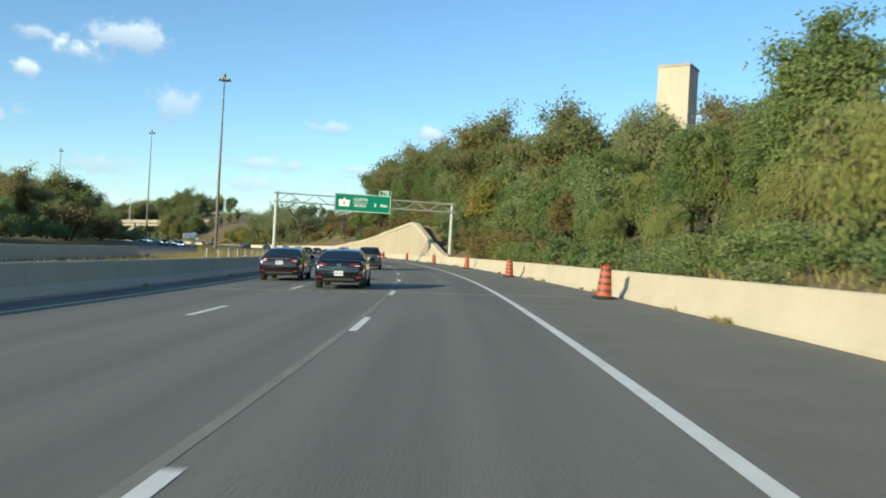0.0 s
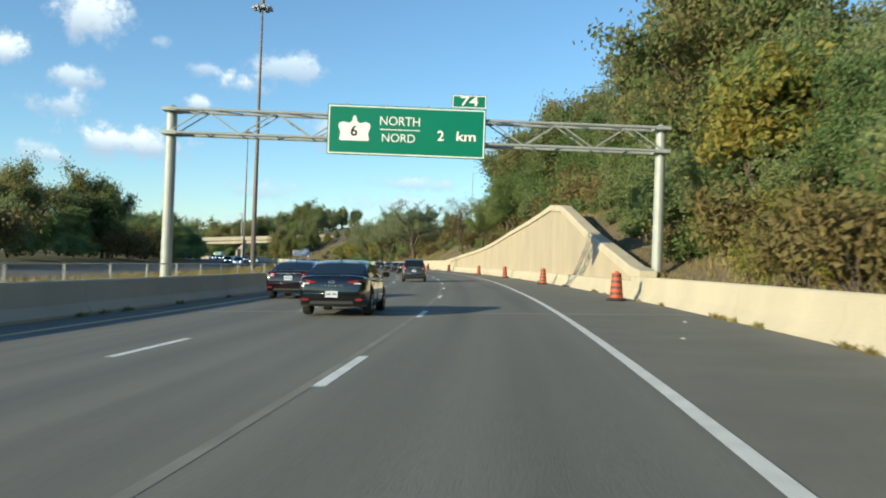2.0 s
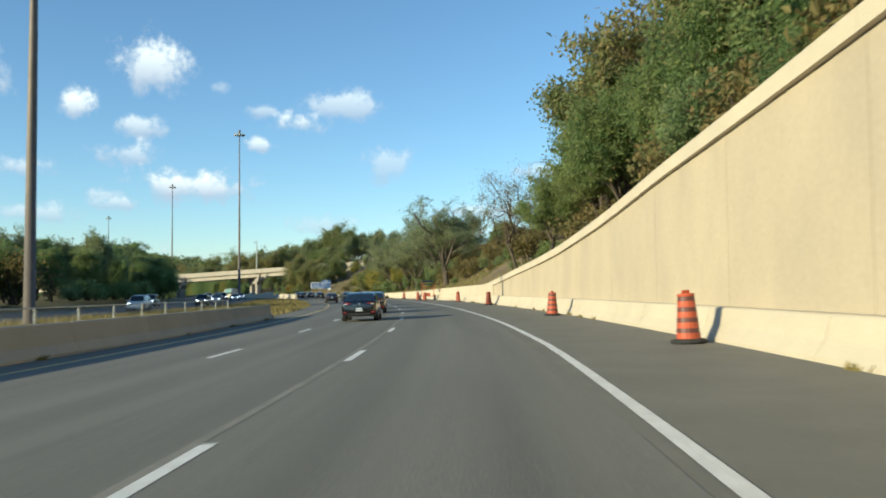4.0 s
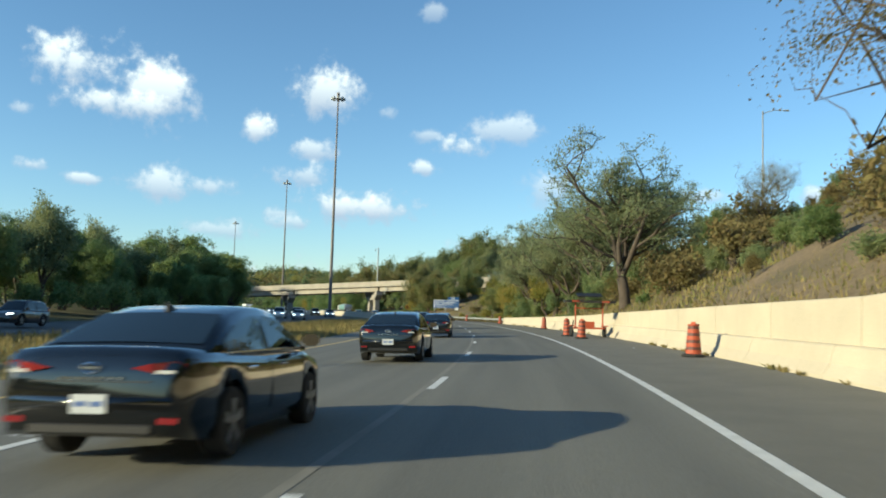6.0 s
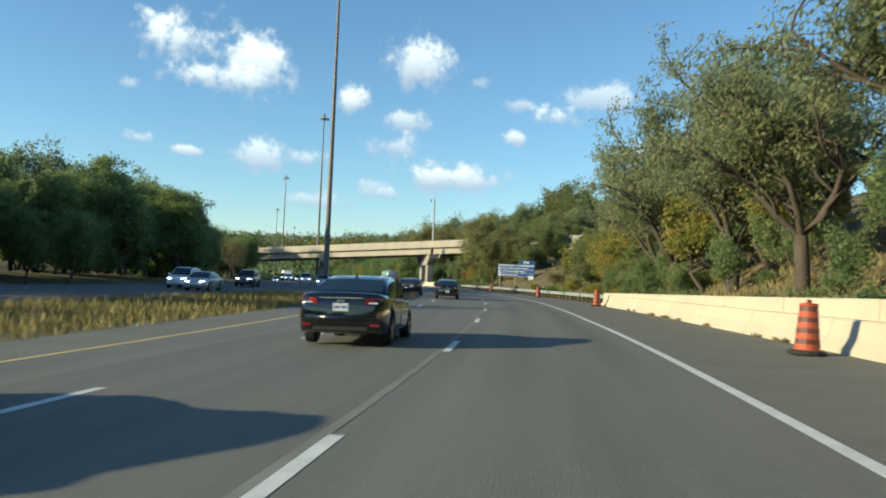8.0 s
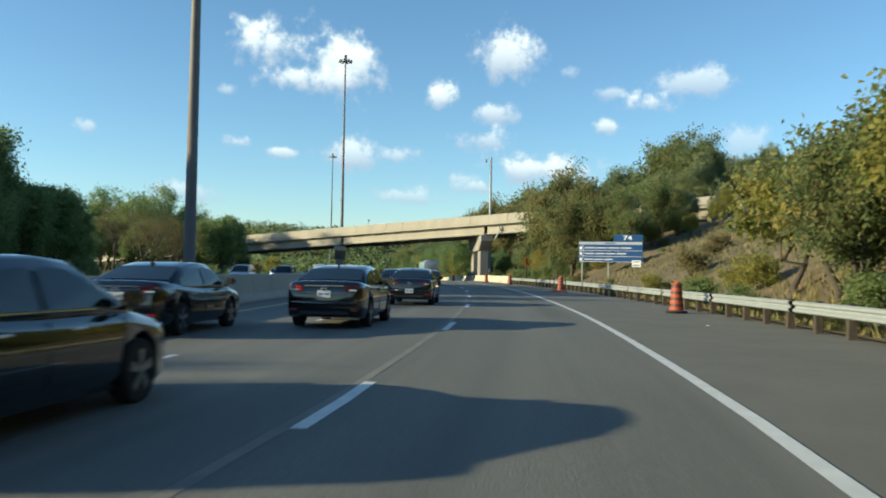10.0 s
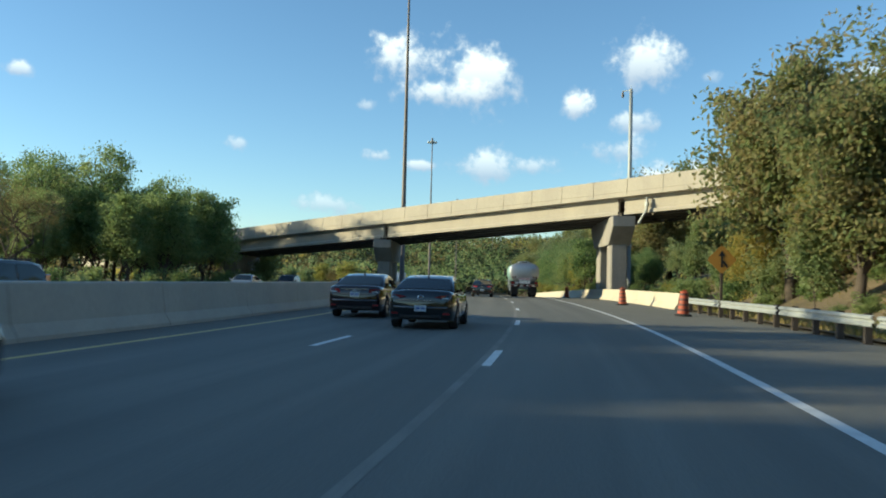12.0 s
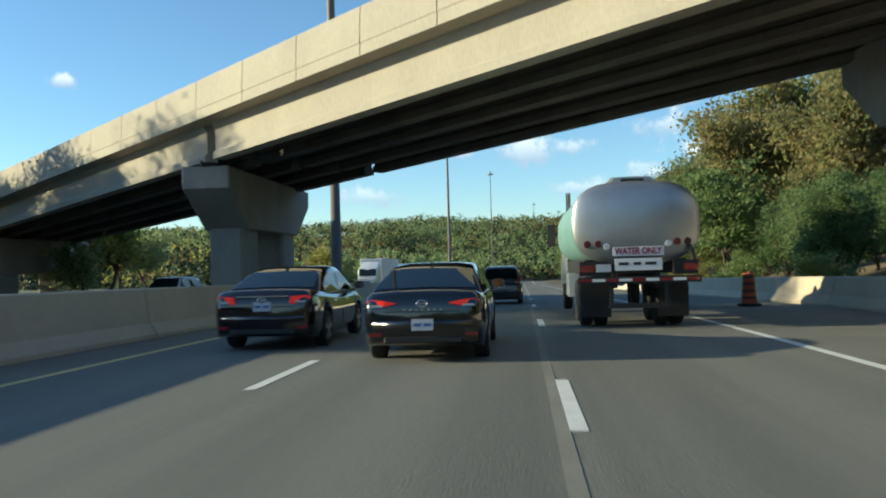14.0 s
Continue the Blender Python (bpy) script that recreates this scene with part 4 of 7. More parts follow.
build_merge_sign(Vector((-205.6, 341.9, -0.1)), 55, "amber diamond merge sign on a timber post")


def build_speed_sign(pnt, ang):
    g = thing("speed_limit_sign", "small white speed limit sign on the median barrier", "road sign", m=Matrix.Translation(pnt) @ pose(0, 0, 0, 0, 0, ang))
    flat("panel", SIGN_WHITE, g, -0.32, 0.32, 0.3, 1.15, -0.02, 0.03)
    face_text("70", 0.5, SIGN_BLACK, g, 0, 0.62, -0.026, width=0.46, bold=0.012)
    flat("text_bar", SIGN_BLACK, g, -0.2, 0.2, 0.98, 1.05, -0.025)
    bm = bmesh.new()
    box(bm, -0.04, 0.04, 0.012, 0.08, -0.25, 1.0)
    part("post", bm, STEEL, g)


build_speed_sign(W(466, -12.95, 1.3), turn_at(460))


# ---- work-zone barrels ----
def build_barrel(m):
    g = thing("traffic_barrel", "orange plastic traffic barrel with dark bands on a rubber base", "traffic barrel", "traffic barrels", m=m)
    bm = bmesh.new()
    lathe(bm, [(0.37, 0.0), (0.39, 0.03), (0.36, 0.08), (0.27, 0.10), (0.18, 0.10)], 12)
    part("rubber_base", bm, DARK_RUBBER, g)
    z = 0.10
    for k in range(4):
        r = 0.25 - 0.02 * k
        bm = bmesh.new()
        lathe(bm, [(r + 0.012, z), (r, z + 0.02), (r, z + 0.125)], 16)
        part("orange_band", bm, ORANGE, g)
        bm = bmesh.new()
        lathe(bm, [(r - 0.006, z + 0.125), (r - 0.01, z + 0.225)], 16)
        part("dark_band", bm, DARK_BAND, g, "dark reflective band")
        z += 0.225
    bm = bmesh.new()
    lathe(bm, [(0.175, z), (0.19, z + 0.03), (0.175, z + 0.06), (0.08, z + 0.07)], 16)
    box(bm, -0.09, 0.09, -0.015, 0.015, z + 0.06, z + 0.14)
    part("barrel_top", bm, ORANGE, g)
    return g


BARRELS = [(-13, 3.2, 0), (12.6, 3.2, 2), (36.5, 3.1, 0), (60.5, 3.3, -1), (84.0, 3.1, 1), (109.5, 3.2, 0), (134.5, 3.4, 2), (154.5, 3.2, 0), (184.6, 3.4, 1), (206, 3.3, 0), (226.2, 1.9, 2), (231.5, 1.7, -2), (256.0, 3.1, 1), (294, 3.4, 0), (325.5, 3.6, 2), (356.5, 3.1, 0), (388.5, 3.3, -2), (404.5, 3.1, 1), (436, 3.0, 0)]
first = None
for k, (s, d, lean) in enumerate(BARRELS):
    m = Matrix.Translation(W(s, d, 0.0)) @ pose(0, 0, 0, lean * 0.6, lean, 37 * k)
    if first is None:
        first = build_barrel(m)
    else:
        copy_thing(first, m)


# ---- arrow-board trailer ----
def build_trailer():
    g = thing("sign_trailer", "orange road-work trailer with a folded arrow board", "trailer", m=Matrix.Translation(W(228.8, 2.7)) @ pose(0, 0, 0, 0, 0, turn_at(229)))
    bm = bmesh.new()
    box(bm, -0.95, 0.95, -0.05, 0.05, 0.5, 0.6)
    box(bm, -0.95, 0.95, 0.9, 1.0, 0.5, 0.6)
    box(bm, -0.95, -0.85, -0.05, 1.0, 0.5, 0.6)
    box(bm, 0.85, 0.95, -0.05, 1.0, 0.5, 0.6)
    box(bm, -0.05, 0.05, 1.0, 2.6, 0.5, 0.58)
    part("chassis", bm, ORANGE, g)
    for x in (-0.82, 0.82):
        bm = bmesh.new()
        tube(bm, (x, 0.1, 0.55), (x, 0.1, 2.1), 0.045)
        part("upright", bm, ORANGE, g)
        bm = bmesh.new()
        lathe(bm, [(0.16, -0.1), (0.31, -0.09), (0.33, 0.0), (0.31, 0.09), (0.16, 0.1)], 16, "x", (x * 1.22, 0.5, 0.33))
        part("wheel", bm, DARK_RUBBER, g)
        bm = bmesh.new()
        box(bm, x * 1.22 - 0.16, x * 1.22 + 0.16, 0.1, 0.9, 0.66, 0.72)
        part("mudguard", bm, ORANGE, g)
    bm = bmesh.new()
    tube(bm, (-0.82, 0.1, 1.75), (0.82, 0.1, 1.75), 0.035)
    part("crossbar", bm, ORANGE, g)
    bm = bmesh.new()
    box(bm, -1.5, 1.5, -0.55, 0.75, 2.1, 2.22)
    part("arrow_board", bm, SIGN_BLACK, g, "black arrow board folded flat")
    for x in (-0.9, 0.9):
        bm = bmesh.new()
        box(bm, x - 0.22, x + 0.22, -0.57, -0.552, 2.12, 2.2)
        part("marker", bm, ORANGE, g)
    bm = bmesh.new()
    box(bm, -0.75, 0.75, -0.3, 0.6, 0, 0.05, pose(0, 0, 2.5, 14))
    part("solar_panel", bm, SIGN_BLACK, g, "tilted dark solar panel")
    bm = bmesh.new()
    box(bm, -0.35, 0.35, 0.15, 0.75, 0.6, 0.95)
    part("battery_box", bm, ORANGE, g)
    bm = bmesh.new()
    tube(bm, (-1.1, -0.3, 0.1), (-0.95, 0.0, 1.0), 0.03)
    tube(bm, (-1.1, 0.3, 0.1), (-0.95, 0.0, 1.0), 0.03)
    part("stabiliser", bm, JOINT, g)


build_trailer()


def build_frame_sign():
    """A folded sign frame lying by the guard rail."""
    g = thing("sign_stand", "black folded sign stand with a fallen orange flag", "sign stand", m=Matrix.Translation(W(353.5, 2.6)) @ pose(0, 0, 0, 0, 0, turn_at(353)))
    bm = bmesh.new()
    tube(bm, (-0.4, 0, 0.05), (-0.4, 0, 1.35), 0.03)
    tube(bm, (0.4, 0, 0.05), (0.4, 0, 1.35), 0.03)
    tube(bm, (-0.4, 0, 1.35), (0.4, 0, 1.35), 0.03)
    tube(bm, (-0.4, -0.5, 0.05), (-0.4, 0.5, 0.05), 0.03)
    tube(bm, (0.4, -0.5, 0.05), (0.4, 0.5, 0.05), 0.03)
    part("frame", bm, JOINT, g)
    bm = bmesh.new()
    v = [bm.verts.new(q) for q in ((-0.9, -0.3, 0.03), (0.5, -0.5, 0.05), (0.6, 0.2, 0.12), (-0.5, 0.35, 0.16))]
    bm.faces.new(v)
    r = bmesh.ops.extrude_face_region(bm, geom=bm.faces[:])
    for q in r["geom"]:
        if isinstance(q, bmesh.types.BMVert):
            q.co.z += 0.03
    part("flag", bm, ORANGE, g)


build_frame_sign()


# ---- chain-link fence on the median ----
def build_fence():
    g = thing("chain_link_fence", "grey chain-link fence along the grassy median", "fence", kind="structure")
    ss = stations(30, 165, 3.0)
    d0 = -14.0
    for s in ss:
        bm = bmesh.new()
        c = W(s, d0)
        tube(bm, c + Vector((0, 0, -0.3)), c + Vector((0, 0, 1.35)), 0.035, n=6)
        part("post", bm, STEEL, g)
    bm = bmesh.new()
    for a, b in zip(ss, ss[1:]):
        tube(bm, W(a, d0, 1.32), W(b, d0, 1.32), 0.024, n=5, caps=False)
    part("top_rail", bm, STEEL, g)
    bm = bmesh.new()
    # the wires, crossing on the slant
    step = 0.16
    q = 30.0
    while q < 164:
        for sgn in (1, -1):
            a, b = (W(q, d0, 0.02), W(q + 1.1, d0, 1.3)) if sgn > 0 else (W(q + 1.1, d0, 0.02), W(q, d0, 1.3))
            side = Vector((0, 0, 0.006))
            v = [bm.verts.new(a - side), bm.verts.new(b - side), bm.verts.new(b + side), bm.verts.new(a + side)]
            bm.faces.new(v)
        q += step
    tagged(part("wire_mesh", bm, STEEL, g), kind="stuff")


build_fence()
bm = bmesh.new()
for a, b in ((-60, 25), (25, 62)):
    sweep(bm, stations(a, b, 6), lambda s: [(far_edge(s) + 0.6, -0.3), (far_edge(s) + 0.62, 0.95), (far_edge(s) + 0.9, 0.95), (far_edge(s) + 1.1, -0.3)])
tagged(part("barrier_opposite", bm, CONCRETE), "grey concrete barrier of the opposite carriageway", "barrier", kind="structure")


# ---- building on the hill ----
def build_tower():
    g = thing("apartment_tower", "pale concrete tower block behind the trees", "building", m=Matrix.Translation((7.5, 130.5, 8.0)) @ pose(0, 0, 0, 0, 0, -20))
    bm = bmesh.new()
    box(bm, -2.4, 2.4, -2.4, 2.4, 0, 23.6)
    part("wall", bm, CONCRETE_GREY, g)
    bm = bmesh.new()
    box(bm, -2.5, 2.5, -2.5, 2.5, 23.6, 24.0)
    part("roof", bm, CONCRETE_DARK, g)


build_tower()


# ---- plants ----
RNG = np.random.default_rng(7)


def leaf_mesh(name, centres, size, mat, droop=0.0, aspect=1.6):
    """One small bent leaf spray at each centre, turned at random."""
    n = len(centres)
    c = np.asarray(centres)
    a = RNG.normal(size=(n, 3))
    if droop:
        a = a * (1 - droop) + np.array([0, 0, -1.0]) * droop * 2.2
    a /= np.linalg.norm(a, axis=1, keepdims=True)
    b = np.cross(a, RNG.normal(size=(n, 3)))
    b /= np.linalg.norm(b, axis=1, keepdims=True) + 1e-9
    sz = size * RNG.uniform(0.6, 1.35, (n, 1))
    l, w = a * sz * aspect / 2, b * sz / 2
    nrm = np.cross(a, b) * sz * 0.18
    v = np.stack([c - l, c + w * 0.9 + nrm, c + l, c - w * 0.9 + nrm], 1).reshape(-1, 3)
    me = bpy.data.meshes.new(name)
    me.from_pydata(v.tolist(), [], np.arange(4 * n).reshape(-1, 4).tolist())
    me.materials.append(mat)
    return me


def limb(bm, a, b, r0, r1, bend=0.25, n=5, sides=6):
    """A crooked tapering limb."""
    a, b = Vector(a), Vector(b)
    ln = (b - a).length
    pts = [a.lerp(b, k / n) + Vector(RNG.normal(size=3) * bend * ln * 0.12 * (0 < k < n)) for k in range(n + 1)]
    prev = None
    for k, p in enumerate(pts):
        d = (pts[min(k + 1, n)] - pts[max(k - 1, 0)]).normalized()
        u = d.orthogonal().normalized()
        w = d.cross(u)
        r = r0 + (r1 - r0) * k / n
        ring = [bm.verts.new(p + (u * math.cos(j * 2 * math.pi / sides) + w * math.sin(j * 2 * math.pi / sides)) * r) for j in range(sides)]
        if prev:
            for j in range(sides):
                bm.faces.new((prev[j], prev[(j + 1) % sides], ring[(j + 1) % sides], ring[j]))
        prev = ring
    bm.faces.new(prev)
    return pts


def make_tree(name, label, category, mat, height, radius, crown_from, leaves, size, clumps=70, kind="broad", spread=0.9, trunk=0.22, limbs=9, hollow=0.35):
    """A tree at the origin: crooked trunk and limbs, a crown of leaf clumps with gaps."""
    g = thing(name, label, category)
    bm = bmesh.new()
    tips = []
    ch = height - crown_from
    if kind == "conifer":
        pts = limb(bm, (0, 0, -0.5), (0, 0, height), trunk, 0.03, 0.05, 6)
        for k in range(clumps):
            z = crown_from + ch * (k / clumps) ** 0.9
            r = radius * (1 - (z - crown_from) / ch) * RNG.uniform(0.55, 1.1) + 0.15
            an = RNG.uniform(0, 2 * math.pi)
            tips.append((r * math.cos(an), r * math.sin(an), z - r * 0.15))
            if k % 3 == 0:
                limb(bm, (0, 0, z), tips[-1], 0.05, 0.015, 0.1, 3, 4)
    else:
        top = Vector((RNG.normal() * 0.4, RNG.normal() * 0.4, crown_from + ch * 0.55))
        pts = limb(bm, (0, 0, -0.5), top, trunk, trunk * 0.4, 0.5, 7, 8)
        for k in range(limbs):
            an = 2 * math.pi * (k + RNG.uniform(-0.3, 0.3)) / limbs
            z = crown_from + ch * RNG.uniform(0.25, 0.85)
            r = radius * RNG.uniform(0.5, 0.85)
            a = pts[2 + k % 5] if kind != "willow" else pts[1 + k % 4]
            e = Vector((r * math.cos(an), r * math.sin(an), z))
            lp = limb(bm, a, e, trunk * 0.42, trunk * 0.09, 0.9, 5, 5)
            for q in range(3):
                st = lp[2 + q % 3]
                e2 = st + Vector(RNG.normal(size=3)) * radius * 0.28 + Vector((0, 0, radius * 0.22))
                out = math.hypot(e2.x, e2.y) / (radius * 0.95)
                if out > 1:
                    e2.x, e2.y = e2.x / out, e2.y / out
                e2.z = min(e2.z, height * 0.96)
                limb(bm, st, e2, trunk * 0.16, trunk * 0.04, 0.6, 3, 4)
                tips.append(tuple(e2))
            tips.append(tuple(e))
        while len(tips) < clumps:
            d = RNG.normal(size=3)
            d /= np.linalg.norm(d)
            if d[2] < -0.45:
                continue
            k = RNG.uniform(hollow, 1.0) ** 0.5
            lump = 0.75 + 0.5 * noise.noise(Vector(d * 1.7) + Vector((radius, height, 0)))
            tips.append((d[0] * radius * k * lump, d[1] * radius * k * lump, crown_from + ch * 0.42 + d[2] * ch * 0.58 * k * lump))
    part("trunk", bm, BARK, g, smooth=True)
    per = max(4, leaves // len(tips))
    cs = []
    for t in tips:
        rr = radius * RNG.uniform(0.10, 0.22) * spread
        p = RNG.normal(size=(per, 3)) * rr
        if kind == "willow":
            p[:, 2] = -np.abs(p[:, 2]) * RNG.uniform(1.2, 3.2)
            p[:, :2] *= 0.65
        else:
            p[:, 2] *= 0.7
        cs.append(p + np.array(t))
    cs = np.concatenate(cs)
    cs[:, 2] = np.maximum(cs[:, 2], 0.25)
    ob = new("crown", leaf_mesh("crown", cs, size, mat, 0.75 if kind == "willow" else 0.0, 3.0 if kind == "willow" else 1.5))
    ob.parent = g
    return g


def pipe(bm, pts, r0, r1, sides=5):
    """A tapering tube along a crooked line."""
    prev, n = None, len(pts) - 1
    for k, p in enumerate(pts):
        d = (pts[min(k + 1, n)] - pts[max(k - 1, 0)]).normalized()
        u = d.orthogonal().normalized()
        w = d.cross(u)
        r = r0 + (r1 - r0) * k / n
        ring = [bm.verts.new(p + (u * math.cos(j * 2 * math.pi / sides) + w * math.sin(j * 2 * math.pi / sides)) * r) for j in range(sides)]
        if prev:
            for j in range(sides):
                bm.faces.new((prev[j], prev[(j + 1) % sides], ring[(j + 1) % sides], ring[j]))
        prev = ring
    bm.faces.new(prev)


def make_airy(name, label, mat, height, reach, leaves, size, stems=4, lean=0.5, droop=0.0, fluff=0.4, trunk=0.3, depth=4, kids=4, bole=0.16, flat=0.7, aspect=1.8):
    """A tree grown branch by branch, open enough to show its dark limbs, with leaves along the outer twigs."""
    g = thing(name, label, "tree")
    lines, tips = [], []

    def grow(p, d, ln, r, k):
        pts, q = [p], d.copy()
        for j in range(4):
            sag = 0.09 if k < depth - 1 else 0.04 - droop * 0.5
            q = (q + Vector(RNG.normal(size=3)) * 0.2 + Vector((0, 0, sag))).normalized()
            pts.append(pts[-1] + q * ln / 4)
        lines.append((pts, r, r * 0.55, 6 if k < 2 else 4))
        if k >= depth - 2:
            tips.extend(pts[1:] if k == depth - 1 else pts[3:])
        if k == depth - 1:
            return
        for c in range(kids):
            a = RNG.uniform(0, 2 * math.pi)
            side = Vector((math.cos(a), math.sin(a), RNG.uniform(-0.25, 0.45)))
            grow(pts[1 + c % 4], (q * RNG.uniform(0.45, 0.9) + side * RNG.uniform(0.55, 0.95)).normalized(), ln * RNG.uniform(0.55, 0.8), r * 0.5, k + 1)

    foot = Vector((RNG.normal() * 0.1, RNG.normal() * 0.1, height * bole))
    lines.append(([Vector((0, 0, -0.5)), Vector((0, 0, height * bole * 0.5)), foot], trunk * 1.2, trunk, 8))
    for j in range(stems):
        a = 2 * math.pi * (j + RNG.uniform(-0.25, 0.25)) / stems
        out = lean * RNG.uniform(0.5, 1.3)
        grow(foot, Vector((math.cos(a) * out, math.sin(a) * out, 1.0)).normalized(), height * RNG.uniform(0.36, 0.46), trunk * 0.62, 0)
    zs, rs = max(p.z for p in tips), sorted(math.hypot(p.x, p.y) for p in tips)[int(len(tips) * 0.93)]

    def fit(p):
        k = max(0.0, min(1.0, p.z / (height * bole)))
        return Vector((p.x * (1 + (reach / rs - 1) * k), p.y * (1 + (reach / rs - 1) * k), p.z * (1 + (height / zs - 1) * k)))

    bm = bmesh.new()
    for pts, r0, r1, sides in lines:
        pipe(bm, [fit(p) for p in pts], r0, r1, sides)
    part("trunk", bm, BARK, g, smooth=True)
    tips = np.array([tuple(fit(p)) for p in tips])
    pickd = RNG.integers(0, len(tips), leaves)
    off = RNG.normal(size=(leaves, 3)) * fluff
    off[:, 2] = off[:, 2] * flat - np.abs(off[:, 2]) * droop
    cs = tips[pickd] + off
    cs[:, 2] = np.maximum(cs[:, 2], 0.4)
    ob = new("crown", leaf_mesh("crown", cs, size, mat, droop * 0.9, aspect))
    ob.parent = g
    return g


def make_bush(name, label, mat, height, radius, leaves, size, bare=0.0):
    g = thing(name, label, "shrub")
    bm = bmesh.new()
    tips = []
    for k in range(11):
        an, r = RNG.uniform(0, 6.28), radius * RNG.uniform(0.2, 0.95)
        e = (r * math.cos(an), r * math.sin(an), height * RNG.uniform(0.45, 1.0))
        limb(bm, (0.15 * math.cos(an), 0.15 * math.sin(an), -0.2), e, 0.04, 0.012, 0.6, 3, 4)
        tips.append(e)
    part("woody_base", bm, BARK, g)
    while len(tips) < 34:
        d = RNG.normal(size=3)
        d /= np.linalg.norm(d)
        k = RNG.uniform(0.4, 1.0)
        tips.append((d[0] * radius * k, d[1] * radius * k, height * (0.45 + 0.5 * abs(d[2]) * k) * RNG.uniform(0.5, 1.1)))
    per = leaves // len(tips)
    cs = np.concatenate([RNG.normal(size=(per, 3)) * radius * RNG.uniform(0.12, 0.26) + np.array(t) for t in tips])
    cs[:, 2] = np.maximum(cs[:, 2], 0.06)
    ob = new("foliage", leaf_mesh("foliage", cs, size, mat))
    ob.parent = g
    return g


PARK = Matrix.Translation((0, -900, -60))
KINDS, TALL_OF = {}, {}


def define(key, maker, *args, **kw):
    KINDS[key] = [maker(*args, **kw), True]
    TALL_OF[key] = max(float(np.percentile([v.co.z for v in o.data.vertices], 99.5)) for o in KINDS[key][0].children)


define("green", make_tree, "deciduous_tree", "green deciduous tree with a full uneven crown", "tree", LEAF_GREEN, 10, 3.6, 1.5, 6000, 0.25, 100)
define("green_b", make_tree, "deciduous_tree", "dark green deciduous tree with ragged outline", "tree", LEAF_GREEN, 12, 3.4, 3.0, 6000, 0.25, 90, trunk=0.2)
define("olive", make_tree, "broadleaf_tree", "olive-green tree turning in early autumn", "tree", LEAF_OLIVE, 10, 3.5, 1.6, 5600, 0.25, 95)
define("olive_b", make_tree, "broadleaf_tree", "olive and brown tree with thinning autumn crown", "tree", LEAF_OLIVE, 11, 3.2, 2.6, 4400, 0.23, 74, hollow=0.5)
define("yellow", make_tree, "autumn_tree", "yellow-green autumn tree on the slope", "tree", LEAF_YELLOW, 8, 2.9, 1.2, 5200, 0.22, 90)
define("rust", make_tree, "autumn_tree", "rust-brown autumn tree with thinning leaves", "tree", LEAF_RUST, 9, 3.0, 1.8, 3800, 0.21, 74, hollow=0.5)
define("willow", make_tree, "willow_tree", "green weeping willow with hanging leafy strands", "tree", LEAF_WILLOW, 11, 4.6, 2.0, 9000, 0.115, 150, kind="willow", trunk=0.32)
define("conifer", make_tree, "conifer_tree", "dark green conifer with layered boughs", "tree", LEAF_DARK, 14, 3.2, 2.0, 5200, 0.26, 120, kind="conifer", trunk=0.22)
define("locust", make_tree, "locust_tree", "tall dark tree with airy layered crown", "tree", LEAF_GREEN, 16, 4.2, 4.0, 9000, 0.19, 130, hollow=0.6, trunk=0.28, limbs=13)
define("maple", make_tree, "broadleaf_tree", "tall full-crowned olive-green roadside tree", "tree", LEAF_MAPLE, 13, 4.6, 1.6, 10500, 0.2, 150, trunk=0.26, limbs=12)
define("bare", make_tree, "sparse_tree", "nearly bare tree with a few brown leaves", "tree", LEAF_RUST, 12, 4.2, 4.0, 6500, 0.085, 70, trunk=0.2, limbs=14, hollow=0.6)
define("bush", make_bush, "shrub", "dense green roadside shrub", LEAF_GREEN, 2.2, 1.5, 1800, 0.15)
define("bush_olive", make_bush, "shrub", "dry olive-brown shrub on the bank", LEAF_OLIVE, 2.0, 1.5, 1600, 0.14)
define("bush_rust", make_bush, "autumn_shrub", "rusty red-brown autumn shrub", LEAF_RUST, 1.8, 1.5, 2000, 0.12)
define("bush_yellow", make_bush, "autumn_shrub", "yellow-leaved autumn shrub on the slope", LEAF_YELLOW, 2.6, 1.6, 2600, 0.14)
define("tall_green", make_tree, "deciduous_tree", "tall dark green deciduous tree with a billowing crown", "tree", LEAF_GREEN, 18, 5.0, 2.2, 22000, 0.24, 200, trunk=0.34, limbs=15, hollow=0.5)
define("tall_olive", make_tree, "broadleaf_tree", "tall olive-green tree, full and rounded", "tree", LEAF_MAPLE, 16, 5.0, 1.8, 22000, 0.23, 190, trunk=0.32, limbs=14, hollow=0.5)
define("tall_yellow", make_tree, "autumn_tree", "tall yellow-green autumn tree with dense crown", "tree", LEAF_YELLOW, 13, 4.4, 1.4, 17000, 0.2, 170, trunk=0.26, limbs=13, hollow=0.5)
define("heaven", make_airy, "broadleaf_tree", "olive and rust-tinged tree with layered sprays of leaves", LEAF_TURN, 14, 4.2, 22000, 0.2, stems=5, lean=0.45, droop=0.25, fluff=0.55, trunk=0.26)
define("airy", make_airy, "poplar_tree", "tall airy grey-green tree with visible limbs", LEAF_GREY, 17, 4.6, 20000, 0.22, stems=4, lean=0.32, fluff=0.5, trunk=0.3)
define("gaunt", make_airy, "locust_tree", "tall dark tree with tiered feathery foliage", LEAF_GREEN, 19, 5.0, 27000, 0.2, stems=3, lean=0.3, fluff=0.5, trunk=0.34, kids=5, bole=0.22, flat=0.4)
define("weeper", make_airy, "willow_tree", "grey-green willow with dark crooked limbs and thin foliage", LEAF_GREY, 14, 6.4, 24000, 0.105, stems=5, lean=0.75, droop=0.35, fluff=0.3, trunk=0.36, kids=4, bole=0.2, aspect=2.6)
